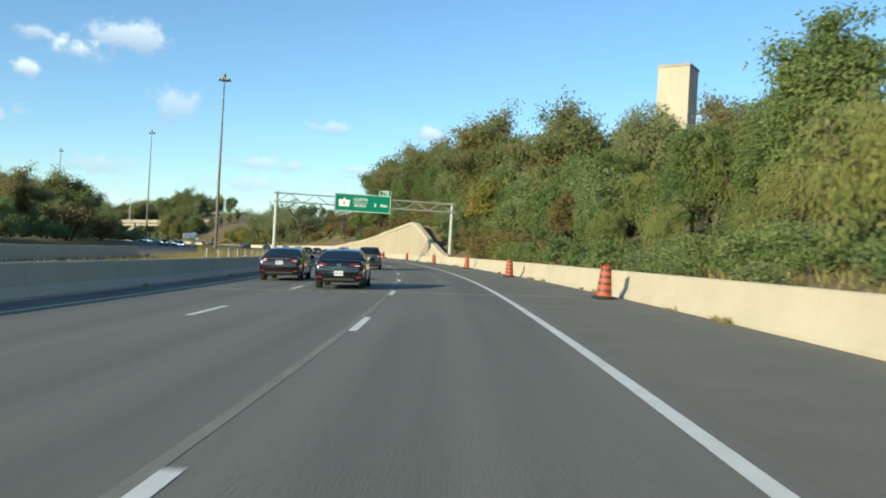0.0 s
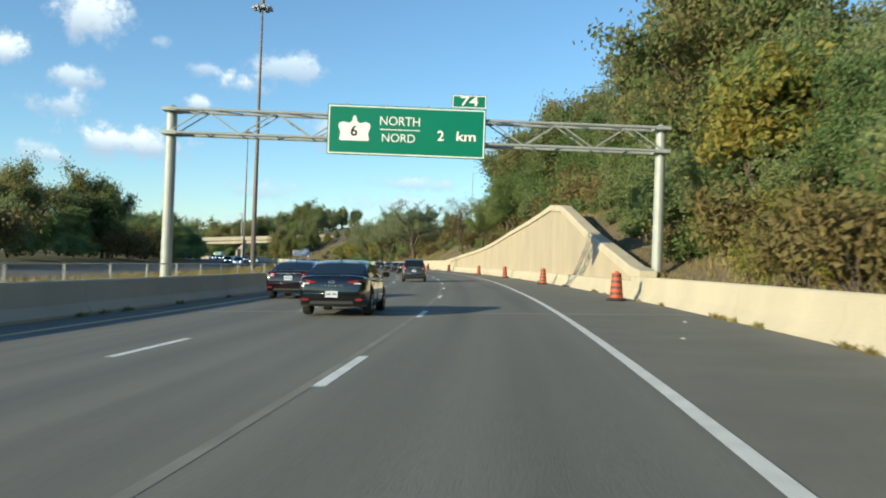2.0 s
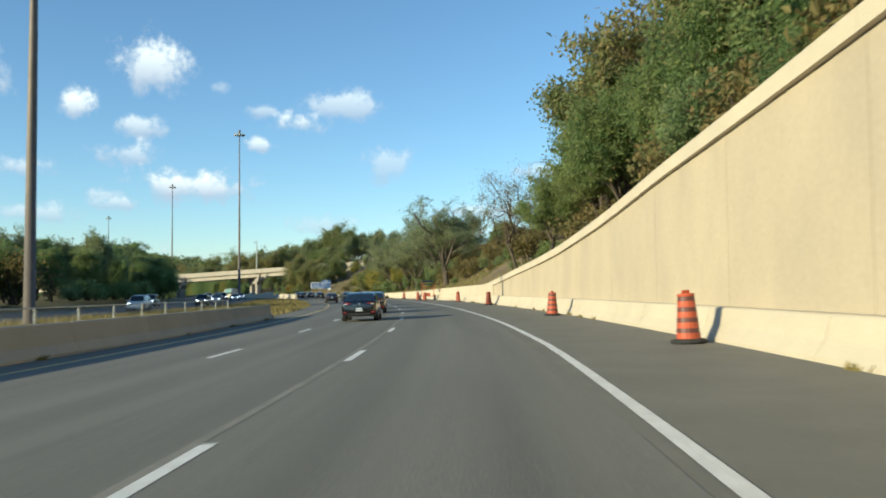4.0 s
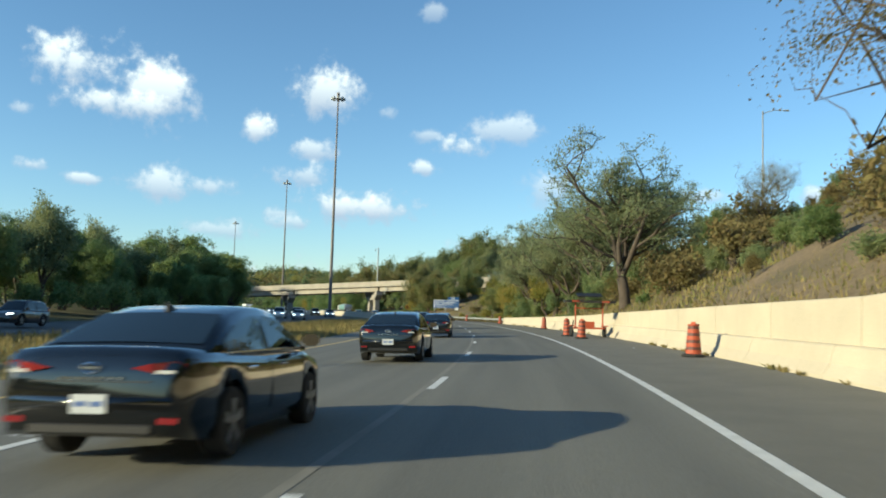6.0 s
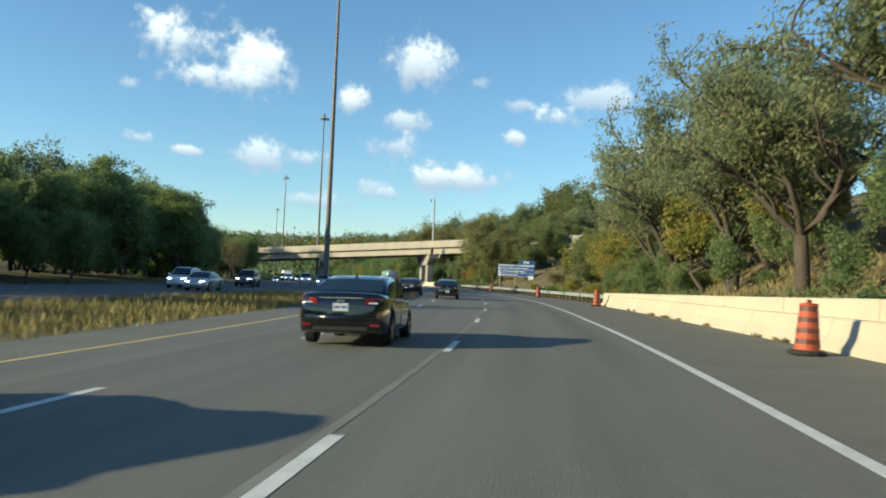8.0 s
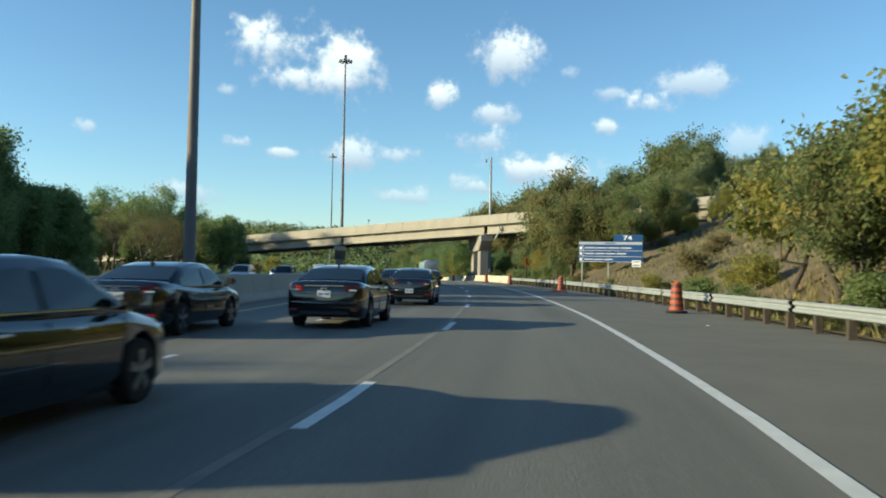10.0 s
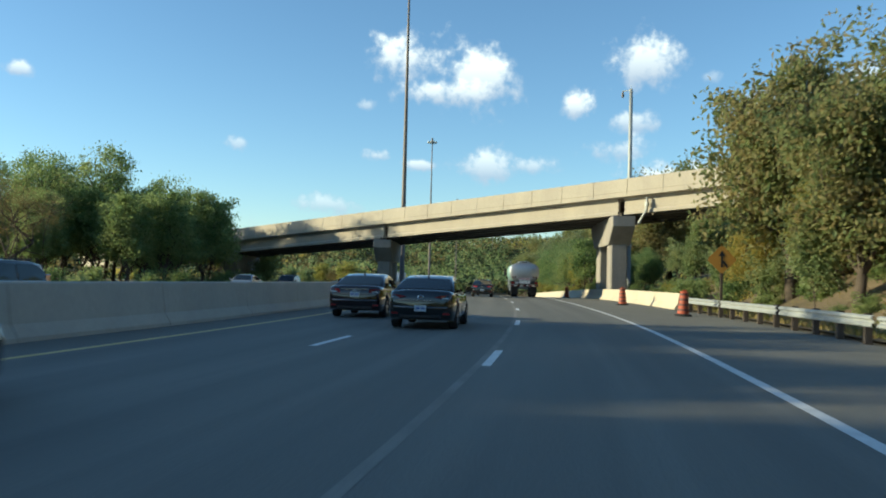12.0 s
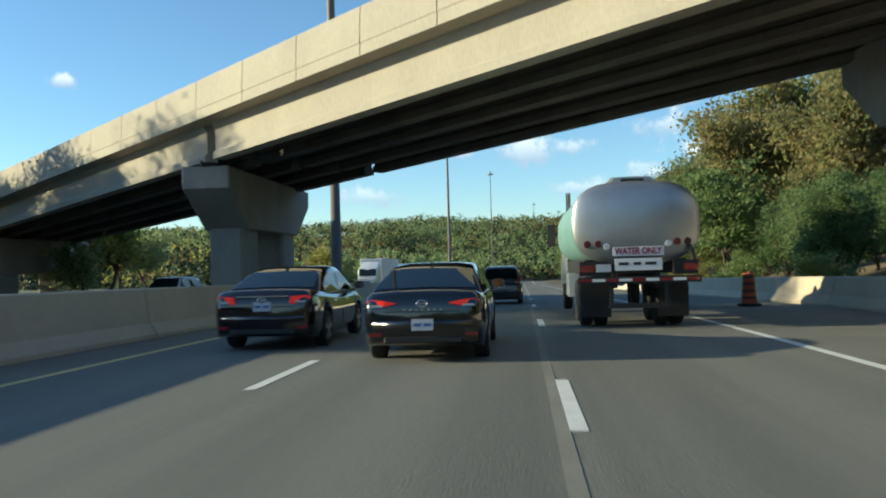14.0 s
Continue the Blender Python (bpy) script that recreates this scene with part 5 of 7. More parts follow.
define("sapling", make_airy, "sapling_tree", "thin-stemmed yellow-green sapling in the undergrowth", LEAF_OLIVE, 6.5, 1.7, 2600, 0.17, stems=3, lean=0.22, fluff=0.35, trunk=0.05, depth=3)


def plant(key, s, d, scale=1.0, z=None, lean=(0, 0), sz=1.0, group="woodland trees"):
    g, fresh = KINDS[key]
    p = W(s, d, 0, False)
    p.z = drop(s) + ((hill_height(s, d) if d > 0 else (0.9 if d < -40 else -0.3)) - 0.15 if z is None else z)
    m = Matrix.Translation(p) @ pose(0, 0, 0, lean[0], lean[1], float(RNG.uniform(0, 360))) @ Matrix.Diagonal((scale, scale, scale * sz, 1))
    if fresh:
        KINDS[key][1] = False
        g.matrix_basis = m
        tagged(g, group="shrubs" if key.startswith("bush") else group)
        return g
    c = copy_thing(g, m)
    return c


def pick(weights):
    ks = list(weights)
    w = np.array([weights[k] for k in ks], float)
    return ks[int(RNG.choice(len(ks), p=w / w.sum()))]


def clear_of(placed, s, d, r):
    return all((s - a) ** 2 + (d - b) ** 2 > r * r for a, b in placed)


def wood(s0, s1, d0, d1, n, weights, lo, hi, gap=2.6, zfun=None, sz=1.0):
    placed = []
    tries = 0
    while len(placed) < n and tries < n * 12:
        tries += 1
        s, d = float(RNG.uniform(s0, s1)), float(RNG.uniform(d0, d1))
        if not clear_of(placed, s, d, gap):
            continue
        placed.append((s, d))
        plant(pick(weights), s, d, float(RNG.uniform(lo, hi)), None if zfun is None else zfun(s, d), (float(RNG.normal() * 3), float(RNG.normal() * 3)), sz)


def near_bridge(s, d):
    q = W(s, d, 0, False) - BR_A
    return -6.0 < q.dot(BR_IN) < 15 and -76 < q.dot(BR_DIR) < 70


def rise(s, d):
    return drop(s) + (hill_height(s, d) if d > 0 else (0.9 if d < -40 else -0.3))


def stand_of(s0, s1, d0, d1, n, weights, top, gap=3.0, lo=0.4, hi=1.5, least=0.86):
    """A stand of trees whose tips follow the outline top(s, d), in metres over the road at the start."""
    placed, tries = [], 0
    while len(placed) < n and tries < n * 14:
        tries += 1
        s, d = float(RNG.uniform(s0, s1)), float(RNG.uniform(d0, d1))
        if not clear_of(placed, s, d, gap) or near_bridge(s, d):
            continue
        key = pick(weights)
        k = (top(s, d) * float(RNG.uniform(least, 1.06)) - rise(s, d)) / TALL_OF[key]
        if k < lo:
            continue
        placed.append((s, d))
        plant(key, s, d, min(k, hi), lean=(float(RNG.normal() * 3), float(RNG.normal() * 3)))


def outline(ss, zs):
    return lambda s, d: float(np.interp(s, ss, zs))


# right-hand slope: a wall of foliage close behind the barrier, taller trees above it
SLOPE = ([-30, 10, 25, 34, 42, 52, 66, 80, 95, 110, 130, 155, 185, 196, 205], [11, 11.5, 13, 15.5, 15, 14, 16, 17.8, 19.5, 21, 22.5, 24.5, 27, 23, 17])
MID = outline(*SLOPE)
LOW = lambda s, d: 0.58 * MID(s, d) + 0.8 * math.sin(s * 0.7)
BACK = lambda s, d: MID(s, d) + (d - 20) * 0.2
stand_of(-30, 44, 8.5, 12, 16, {"willow": 4, "green": 1, "tall_green": 0.8}, LOW, 3.6)
stand_of(44, 92, 10, 13, 18, {"green": 3, "olive": 2, "maple": 2, "yellow": 1, "rust": 0.7}, LOW, 2.8)
stand_of(-30, 50, 12, 19, 20, {"willow": 2.5, "tall_green": 2, "green": 1, "tall_olive": 1}, MID, 3.6)
stand_of(50, 118, 12, 20, 48, {"tall_olive": 2, "olive": 2, "heaven": 1.4, "green": 2, "tall_green": 1.4, "airy": 0.8}, MID, 2.7)
stand_of(-10, 124, 20, 34, 54, {"tall_green": 2, "tall_olive": 2, "olive": 1, "heaven": 1, "gaunt": 0.8, "conifer": 0.5}, BACK, 4.0)
stand_of(88, 160, 8.5, 13, 26, {"green": 3, "maple": 2, "olive": 2, "bush_rust": 0.6, "yellow": 0.6}, lambda s, d: 0.6 * MID(s, d), 2.8)
stand_of(112, 194, 13, 22, 44, {"tall_green": 2, "gaunt": 2, "tall_olive": 1.5, "heaven": 1, "airy": 0.5}, MID, 3.6)
stand_of(118, 196, 22, 36, 26, {"tall_green": 2, "gaunt": 1.5, "tall_olive": 2, "conifer": 0.6}, BACK, 4.5)
plant("willow", 34, 15, 1.25)
plant("willow", 38, 17, 1.3)
plant("tall_green", 35, 19, 0.82)
for s, d, k in ((188, 9.5, 0.98), (183, 12.5, 1.1), (176, 10.5, 1.0), (187, 16, 1.1), (170, 10.5, 1.05), (163, 11, 1.0), (154, 10.5, 1.0)):
    plant("gaunt", s, d, k, lean=(float(RNG.normal() * 2), float(RNG.normal() * 2)))
plant("conifer", 190, 19, 1.15)
wood(90, 116, 7.2, 11.5, 24, {"bush": 2, "bush_olive": 2, "green": 1, "bush_rust": 0.8, "olive": 1}, 0.5, 0.75, 1.6)
wood(62, 82, 7.0, 8.4, 12, {"bush_yellow": 2, "bush_rust": 1, "bush_olive": 1}, 0.6, 0.95, 1.4)
plant("bare", 199, 8.6, 0.9, lean=(0, 8))
# open bank with rusty shrubs, then grey-green woods behind the low wall
wood(206, 262, 14, 34, 34, {"bare": 0.5, "olive_b": 2, "olive": 1.5, "rust": 2.2, "green": 1}, 0.32, 0.55, 2.8)
wood(214, 240, 9, 16, 8, {"olive": 2, "rust": 1.5, "green": 1.5}, 0.28, 0.42, 2.6)
for s, d, k in ((262, 9.5, 0.85), (272, 8.6, 0.9), (283, 9.0, 1.0), (293, 8.2, 1.02), (303, 9.4, 0.95), (268, 15, 1.0), (287, 15, 1.1), (300, 16, 1.0)):
    plant("weeper", s, d, k, lean=(float(RNG.normal() * 4), float(RNG.normal() * 5)))
stand_of(252, 312, 13, 34, 24, {"airy": 2, "tall_olive": 1, "olive_b": 1.5, "bare": 1}, lambda s, d: 14 + 0.3 * (d - 13), 4.0)
wood(250, 312, 7.2, 12, 34, {"sapling": 4, "yellow": 0.7, "olive_b": 0.6}, 0.6, 1.0, 1.6)
stand_of(306, 331, 7.8, 15, 22, {"tall_yellow": 3, "yellow": 2, "heaven": 0.8}, outline([300, 320, 334], [8.8, 7.3, 5.8]), 2.4)
stand_of(306, 342, 15, 26, 14, {"tall_yellow": 2, "heaven": 1, "olive": 1}, outline([300, 325, 345], [12, 10.2, 7.6]), 3.4)
# beside and behind the blue sign, in front of the overpass
RAMP = outline([378, 386, 392, 400, 408, 416, 428], [8.5, 11, 12.2, 13, 13.2, 12, 11])
stand_of(383, 402, 9.5, 14, 10, {"heaven": 4, "tall_yellow": 1.5, "maple": 1}, RAMP, 3.0)
stand_of(380, 428, 14, 24, 22, {"heaven": 1.5, "tall_yellow": 5, "tall_olive": 0.6}, lambda s, d: 0.94 * RAMP(s, d) + 0.14 * (d - 10), 3.4)
stand_of(384, 440, 24, 40, 24, {"heaven": 1.5, "tall_yellow": 3, "tall_olive": 1, "airy": 1}, lambda s, d: 14.8 + 0.14 * (d - 24), 4.0)
wood(383, 430, 8.5, 14, 22, {"bush": 2, "bush_yellow": 1, "sapling": 2}, 0.7, 1.2, 2.0)
wood(430, 446, 16, 40, 12, {"tall_yellow": 1, "olive": 2, "green": 2}, 0.6, 0.9, 4)
# grey airy trees along the far crest, one dark conifer among them
CREST = outline([425, 440, 455, 480, 520], [25, 29, 32.5, 35, 31])
stand_of(430, 515, 40, 62, 42, {"airy": 4, "tall_olive": 1, "heaven": 0.5}, CREST, 3.8)
stand_of(450, 520, 60, 76, 16, {"airy": 3, "tall_green": 1}, outline([450, 480, 520], [34, 36, 33]), 5)
plant("conifer", 471, 74, 1.15)
# past the overpass
PAST = outline([446, 455, 474, 490, 522, 560, 640], [10.6, 11.8, 14.4, 16.2, 17.6, 19.5, 21])
stand_of(447, 560, 9.5, 15, 30, {"maple": 3, "tall_olive": 2, "tall_yellow": 0.6, "green": 1}, PAST, 3.4)
stand_of(447, 640, 15, 34, 36, {"tall_olive": 3, "airy": 1, "heaven": 1.2, "tall_green": 1}, lambda s, d: PAST(s, d) + 0.3 * (d - 14), 5)
wood(560, 700, 9, 14, 16, {"tall_olive": 3, "green_b": 1}, 0.9, 1.2, 6)


# the great willow by the wall, many-stemmed
def build_great_tree():
    g = make_airy("spreading_tree", "large spreading willow with dark limbs and thin foliage", LEAF_GREY, 14.2, 6.8, 34000, 0.095, stems=6, lean=0.62, droop=0.3, fluff=0.32, trunk=0.42, kids=4, bole=0.17, aspect=2.6)
    p = W(247, 8.6, 0, False)
    g.matrix_basis = Matrix.Translation((p.x, p.y, hill_height(247, 8.6) - 0.2)) @ pose(0, 0, 0, 0, -3, 40)


build_great_tree()
# shrubs along the foot of the slope and on the bare bank
for a, b, d0, d1, n, wts, lo, hi in ((-20, 62, 6.3, 9.5, 48, {"bush": 4, "bush_olive": 2}, 0.7, 1.25), (66, 92, 8.2, 10.5, 18, {"bush": 1, "bush_olive": 2, "bush_yellow": 2, "bush_rust": 0.6}, 0.7, 1.2), (88, 190, 7, 12, 40, {"bush": 2, "bush_olive": 3, "bush_rust": 1}, 0.6, 1.2), (190, 260, 8, 34, 80, {"bush_olive": 3, "bush_rust": 2.5, "bush": 1}, 0.6, 1.3), (260, 345, 6.5, 10, 36, {"bush_yellow": 2, "bush_olive": 2, "bush": 2}, 0.6, 1.0), (345, 400, 9, 26, 26, {"bush_olive": 2, "bush_rust": 1}, 0.3, 0.6), (395, 440, 7.5, 12, 22, {"bush": 2, "bush_olive": 2}, 0.6, 1.2), (440, 540, 6.5, 10, 26, {"bush": 2, "bush_yellow": 1}, 0.7, 1.3)):
    wood(a, b, d0, d1, n, wts, lo, hi, 1.2)
# the woods beyond the opposite carriageway
FAR = outline([90, 120, 150, 180, 200, 226, 260, 295, 315, 330, 345, 355, 364, 376, 388], [9, 10.4, 12, 12.8, 14, 15.5, 17, 17, 18.8, 20.5, 22, 24, 23.5, 18, 11])
stand_of(96, 235, -72, -55, 62, {"tall_olive": 3, "heaven": 1.2, "olive": 2, "tall_green": 1.5}, FAR, 3.8)
stand_of(228, 308, -66, -46, 40, {"tall_green": 3, "tall_olive": 2, "gaunt": 1, "airy": 1}, FAR, 4.2, least=0.75)
stand_of(304, 382, -66, -45, 46, {"tall_green": 3, "gaunt": 3, "tall_olive": 1, "airy": 1}, FAR, 4.2, least=0.72)
stand_of(294, 372, -45, -38.5, 34, {"tall_green": 4, "green": 1, "tall_olive": 1}, outline([295, 306, 318, 328, 345, 362, 372], [11.5, 12, 14.5, 17, 18, 18, 13]), 3.0, least=0.7)
plant("gaunt", 357, -50, 1.1)
plant("gaunt", 362, -47.5, 1.0)
plant("tall_yellow", 304, -47, 0.45)
wood(110, 235, -58, -50, 30, {"bush": 4, "bush_olive": 2, "bush_rust": 1}, 1.5, 2.4, 3)
wood(225, 385, -46, -40.5, 46, {"bush": 4, "bush_olive": 1}, 1.2, 2.0, 2.4)
# the dark clump before the overpass
DOME = outline([410, 416, 424, 444, 462], [7, 10.5, 14.6, 16.5, 15.5])
stand_of(414, 466, -58, -34, 30, {"tall_green": 4, "green": 1, "tall_olive": 1}, DOME, 3.6)
for s, d, k in ((394, -37, 0.7), (399, -39, 0.8), (391, -41, 0.7), (404, -36, 0.75)):
    plant("bare", s, d, k)
wood(385, 445, -33, -30.5, 16, {"bush": 3, "bush_olive": 1}, 0.9, 1.5, 2, zfun=lambda s, d: -0.2)
wood(460, 640, -58, -34, 20, {"olive": 2, "yellow": 2, "green": 2, "rust": 1}, 0.8, 1.2, 5)
wood(345, 400, -46, -38.5, 8, {"bush": 3, "bush_olive": 1}, 1.1, 1.8, 2.2, zfun=lambda s, d: -0.2)
wood(60, 130, -100, -70, 6, {"tall_olive": 2, "olive": 2}, 0.7, 0.9, 6)


def plant_at(key, x, y, scale):
    s, d = to_sd(x, y)
    plant(key, s, d - sway(s), scale)


for x, y, k in ((-272, 322, 0.95), (-281, 317, 1.0), (-290, 312, 1.0), (-299, 306, 0.95), (-276, 330, 0.85), (-287, 326, 0.9), (-297, 320, 0.95), (-266, 316, 0.85)):
    plant_at("locust", x, y, k)
for x, y, k in ((-278, 319, 0.84), (-270, 324, 0.8), (-286, 315, 0.86), (-294, 310, 0.84)):
    plant_at("tall_green", x, y, k)


# ---- far woods and grass ----
def build_far_woods():
    """Rounded crowns over the ridges, in five tints, past counting."""
    tints = (("far_woods_green", LEAF_MAPLE, 0.34), ("far_woods_olive", LEAF_OLIVE, 0.1), ("far_woods_dark", LEAF_DARK, 0.32), ("far_woods_autumn", LEAF_RUST, 0.18), ("far_woods_yellow", LEAF_YELLOW, 0.06))
    heaps = [[] for _ in tints]
    share = np.cumsum([q for _, _, q in tints])
    for k in range(13000):
        ang = RNG.uniform(-0.3, 2.0) if k < 8000 else RNG.uniform(0.75, 1.5)
        r = 430 + 560 * RNG.uniform() ** 1.3 if k < 8000 else RNG.uniform(470, 1010)
        x, y = -120 - math.sin(ang) * r, 200 + math.cos(ang) * r
        s, d = to_sd(x, y)
        if abs(d + 10) < 38 and s < 760:
            continue
        z = ground_height(x, y)
        if -75 < d < 70:
            z = max(z, drop(s))
        stand_of = noise.noise((x / 70, y / 70, 4.0))
        h, w = RNG.uniform(7, 15) + 7 * stand_of, RNG.uniform(3.5, 7)
        m = 34 if r < 760 else 18
        v = RNG.normal(size=(m, 3))
        v /= np.linalg.norm(v, axis=1, keepdims=True)
        v[:, 2] = np.abs(v[:, 2]) * 1.3 - 0.45
        pick_of = int(np.searchsorted(share, min(0.999, max(0.0, RNG.uniform() * 0.8 + 0.1 + 0.5 * noise.noise((x / 110, y / 110, 9.0))))))
        heaps[min(pick_of, 4)].append(v * RNG.uniform(0.75, 1.05, (m, 1)) * np.array([w, w, h * 0.5]) + np.array([x, y, z + h * 0.5]))
    for (name, mat, _), heap in zip(tints, heaps):
        ob = new(name, leaf_mesh(name, np.concatenate(heap), 1.45, mat, aspect=1.15))
        tagged(ob, "distant mixed autumn woods on low ridges", "woods", kind="stuff")


build_far_woods()


def build_grass(name, spots, h, label):
    n = len(spots)
    c = np.array(spots)
    an = RNG.uniform(0, 2 * math.pi, n)
    w = RNG.uniform(0.02, 0.06, n)
    hh = h * RNG.uniform(0.5, 1.3, n)
    u = np.stack([np.cos(an) * w, np.sin(an) * w, np.zeros(n)], 1)
    tip = np.stack([RNG.normal(size=n) * 0.12, RNG.normal(size=n) * 0.12, hh], 1)
    v = np.stack([c - u, c + u, c + tip], 1).reshape(-1, 3)
    me = bpy.data.meshes.new(name)
    me.from_pydata(v.tolist(), [], np.arange(3 * n).reshape(-1, 3).tolist())
    me.materials.append(GRASS_BLADE)
    tagged(new(name, me), label, "grass", kind="stuff")


spots = []
for k in range(52000):
    s = RNG.uniform(-10, 300)
    f = far_edge(s)
    d = RNG.uniform(f + 0.5, -13.2)
    p = W(s, d, -0.05)
    spots.append((p.x, p.y, p.z - 0.1))
build_grass("median_grass", spots, 0.42, "tall dry grass on the median")
spots = []
for k in range(110000):
    s = RNG.uniform(-20, 430)
    if 335 < s < 405 and RNG.uniform() < 0.3:
        continue
    d = 5.3 + 20 * RNG.uniform() ** 1.7
    p = W(s, d, 0, False)
    spots.append((p.x, p.y, drop(s) + hill_height(s, d) - 0.15))
build_grass("bank_grass", spots, 0.36, "dry tan grass on the bank")
# tufts at the foot of the concrete barriers
spots = []
for k in range(130):
    s, side = RNG.uniform(-5, 300), RNG.uniform() < 0.6
    if not side and s > 168:
        continue
    for q in range(int(RNG.integers(8, 36))):
        p = W(s + RNG.normal() * 0.14, (3.94 if side else -12.14) + RNG.normal() * 0.03, -0.01)
        spots.append((p.x, p.y, p.z))
build_grass("barrier_weeds", spots, 0.13, "small dry weeds in the joint along the barriers")


# ---- litter on the shoulder ----
def build_litter():
    for s, d, a, w, ln in ((67.5, 1.6, 20, 0.05, 0.10), (72, 2.7, 70, 0.04, 0.08), (41, 3.3, 50, 0.06, 0.1), (161, 2.9, 80, 0.05, 0.08), (166, 1.5, 15, 0.03, 0.09), (213, 2.5, 60, 0.05, 0.1), (318, 2.8, 45, 0.04, 0.1)):
        bm = bmesh.new()
        rows = [[bm.verts.new((x, y, 0.012 + h + 0.006 * math.sin(9 * x + 5 * y))) for x, h in ((-w / 2, 0.012), (-w / 6, 0.0), (w / 6, 0.004), (w / 2, 0.014))] for y in (-ln / 2, 0, ln / 2)]
        for p, q in zip(rows, rows[1:]):
            for k in range(3):
                bm.faces.new((p[k], p[k + 1], q[k + 1], q[k]))
        r = bmesh.ops.extrude_face_region(bm, geom=bm.faces[:])
        for v in r["geom"]:
            if isinstance(v, bmesh.types.BMVert):
                v.co.z += 0.006
        ob = part("litter", bm, SIGN_PALE)
        ob.matrix_basis = Matrix.Translation(W(s, d, -0.012)) @ pose(0, 0, 0, 0, 0, turn_at(s) + a)
        tagged(ob, "crumpled pale scrap lying on the paved shoulder", "litter", "scraps on the shoulder")


build_litter()


# ---- vehicles ----
def paint(name, color, coat=1.0, rough=0.28, metal=0.35):
    return material(name, color, rough, metal, alt=[c * 0.9 for c in color], scale=3, amount=0.3, bump_scale=200, fine=0.02, coat=coat)


PAINT_BLACK = paint("black car paint", (0.004, 0.005, 0.006), metal=0.0, rough=0.12)
PAINT_MAROON = paint("very dark maroon car paint", (0.011, 0.004, 0.005), metal=0.0, rough=0.12)
PAINT_GREY = paint("dark grey car paint", (0.035, 0.038, 0.042))
PAINT_WHITE = paint("white vehicle paint", (0.72, 0.72, 0.70), metal=0.0)
PAINT_SILVER = paint("silver car paint", (0.40, 0.41, 0.42))
CAR_GLASS = glass_material("dark tinted car glass", (0.02, 0.03, 0.034))
TRIM_BLACK = material("black plastic trim", (0.015, 0.015, 0.016), 0.55, scale=6, bump_scale=80, fine=0.05)
CHROME = material("bright chrome", (0.75, 0.76, 0.77), 0.15, 1.0, scale=4, amount=0.1, bump_scale=50, fine=0.02)
ALLOY = material("grey alloy wheel", (0.30, 0.31, 0.32), 0.35, 0.8, scale=8, amount=0.3, bump_scale=60, fine=0.05)
TYRE = material("tyre rubber", (0.018, 0.018, 0.018), 0.85, scale=10, amount=0.5, bump_scale=90, fine=0.1, bump=0.2)
LAMP_RED = material("red tail lamp", (0.20, 0.008, 0.01), 0.2, scale=10, amount=0.3, bump_scale=60, fine=0.05, coat=0.8)
LAMP_DARK = material("dim dark red lamp lens", (0.09, 0.012, 0.012), 0.25, scale=10, amount=0.3, bump_scale=60, fine=0.05, coat=0.6)
LAMP_LIT = material("lit red tail lamp", (0.5, 0.02, 0.018), 0.2, scale=10, amount=0.2, bump_scale=60, fine=0.05, emit=0.28)
LAMP_CLEAR = material("clear lamp lens", (0.65, 0.66, 0.66), 0.12, 0.2, scale=10, amount=0.2, bump_scale=60, fine=0.05, coat=0.8)
LAMP_WHITE_LIT = material("lit headlamp", (0.9, 0.9, 0.85), 0.2, scale=10, bump_scale=60, emit=4.0)
PLATE = material("white number plate", (0.50, 0.53, 0.56), 0.5, scale=6, amount=0.2, bump_scale=60, fine=0.03)
PLATE_BLUE = material("blue plate print", (0.07, 0.13, 0.34), 0.5, scale=6, bump_scale=60)
TANK_METAL = material("brushed aluminium tank", (0.44, 0.45, 0.46), 0.36, 0.75, alt=(0.33, 0.34, 0.36), scale=1.2, amount=0.7, bump_scale=60, fine=0.05, stretch=(1, 4, 1))
TANK_SIDE = material("teal painted tank side", (0.14, 0.33, 0.31), 0.4, 0.2, alt=(0.35, 0.42, 0.40), scale=0.8, amount=0.6, bump_scale=40, fine=0.06)
TRAILER_WHITE = material("white trailer panel", (0.7, 0.7, 0.69), 0.5, alt=(0.55, 0.55, 0.54), scale=0.8, amount=0.5, bump_scale=30, fine=0.05)
PRINT_RED = material("red sign print", (0.28, 0.03, 0.05), 0.5, scale=8, bump_scale=40, fine=0.05)


def loft(bm, rings, cap=True):
    """Rings of points, right half from the crown to the floor; mirrored to the left."""
    vs = []
    for r in rings:
        right = [bm.verts.new(p) for p in r]
        left = [bm.verts.new((-p[0], p[1], p[2])) for p in r[1:-1]][::-1]
        vs.append(right + left)
    n = len(vs[0])
    for a, b in zip(vs, vs[1:]):
        for k in range(n):
            bm.faces.new((a[k], a[(k + 1) % n], b[(k + 1) % n], b[k]))
    if cap:
        bm.faces.new(vs[0])
        bm.faces.new(vs[-1][::-1])
    bmesh.ops.remove_doubles(bm, verts=bm.verts[:], dist=0.0005)
    bmesh.ops.recalc_face_normals(bm, faces=bm.faces[:])


def quad_pane(bm, pts, out, gap=0.006, thick=0.01):
    """A pane over a planar outline, set proud along out."""
    o = Vector(out).normalized()
    a = [bm.verts.new(Vector(p) + o * gap) for p in pts]
    b = [bm.verts.new(Vector(p) - o * thick) for p in pts]
    bm.faces.new(a)
    n = len(a)
    for k in range(n):
        bm.faces.new((a[k], b[k], b[(k + 1) % n], a[(k + 1) % n]))
    bmesh.ops.recalc_face_normals(bm, faces=bm.faces[:])


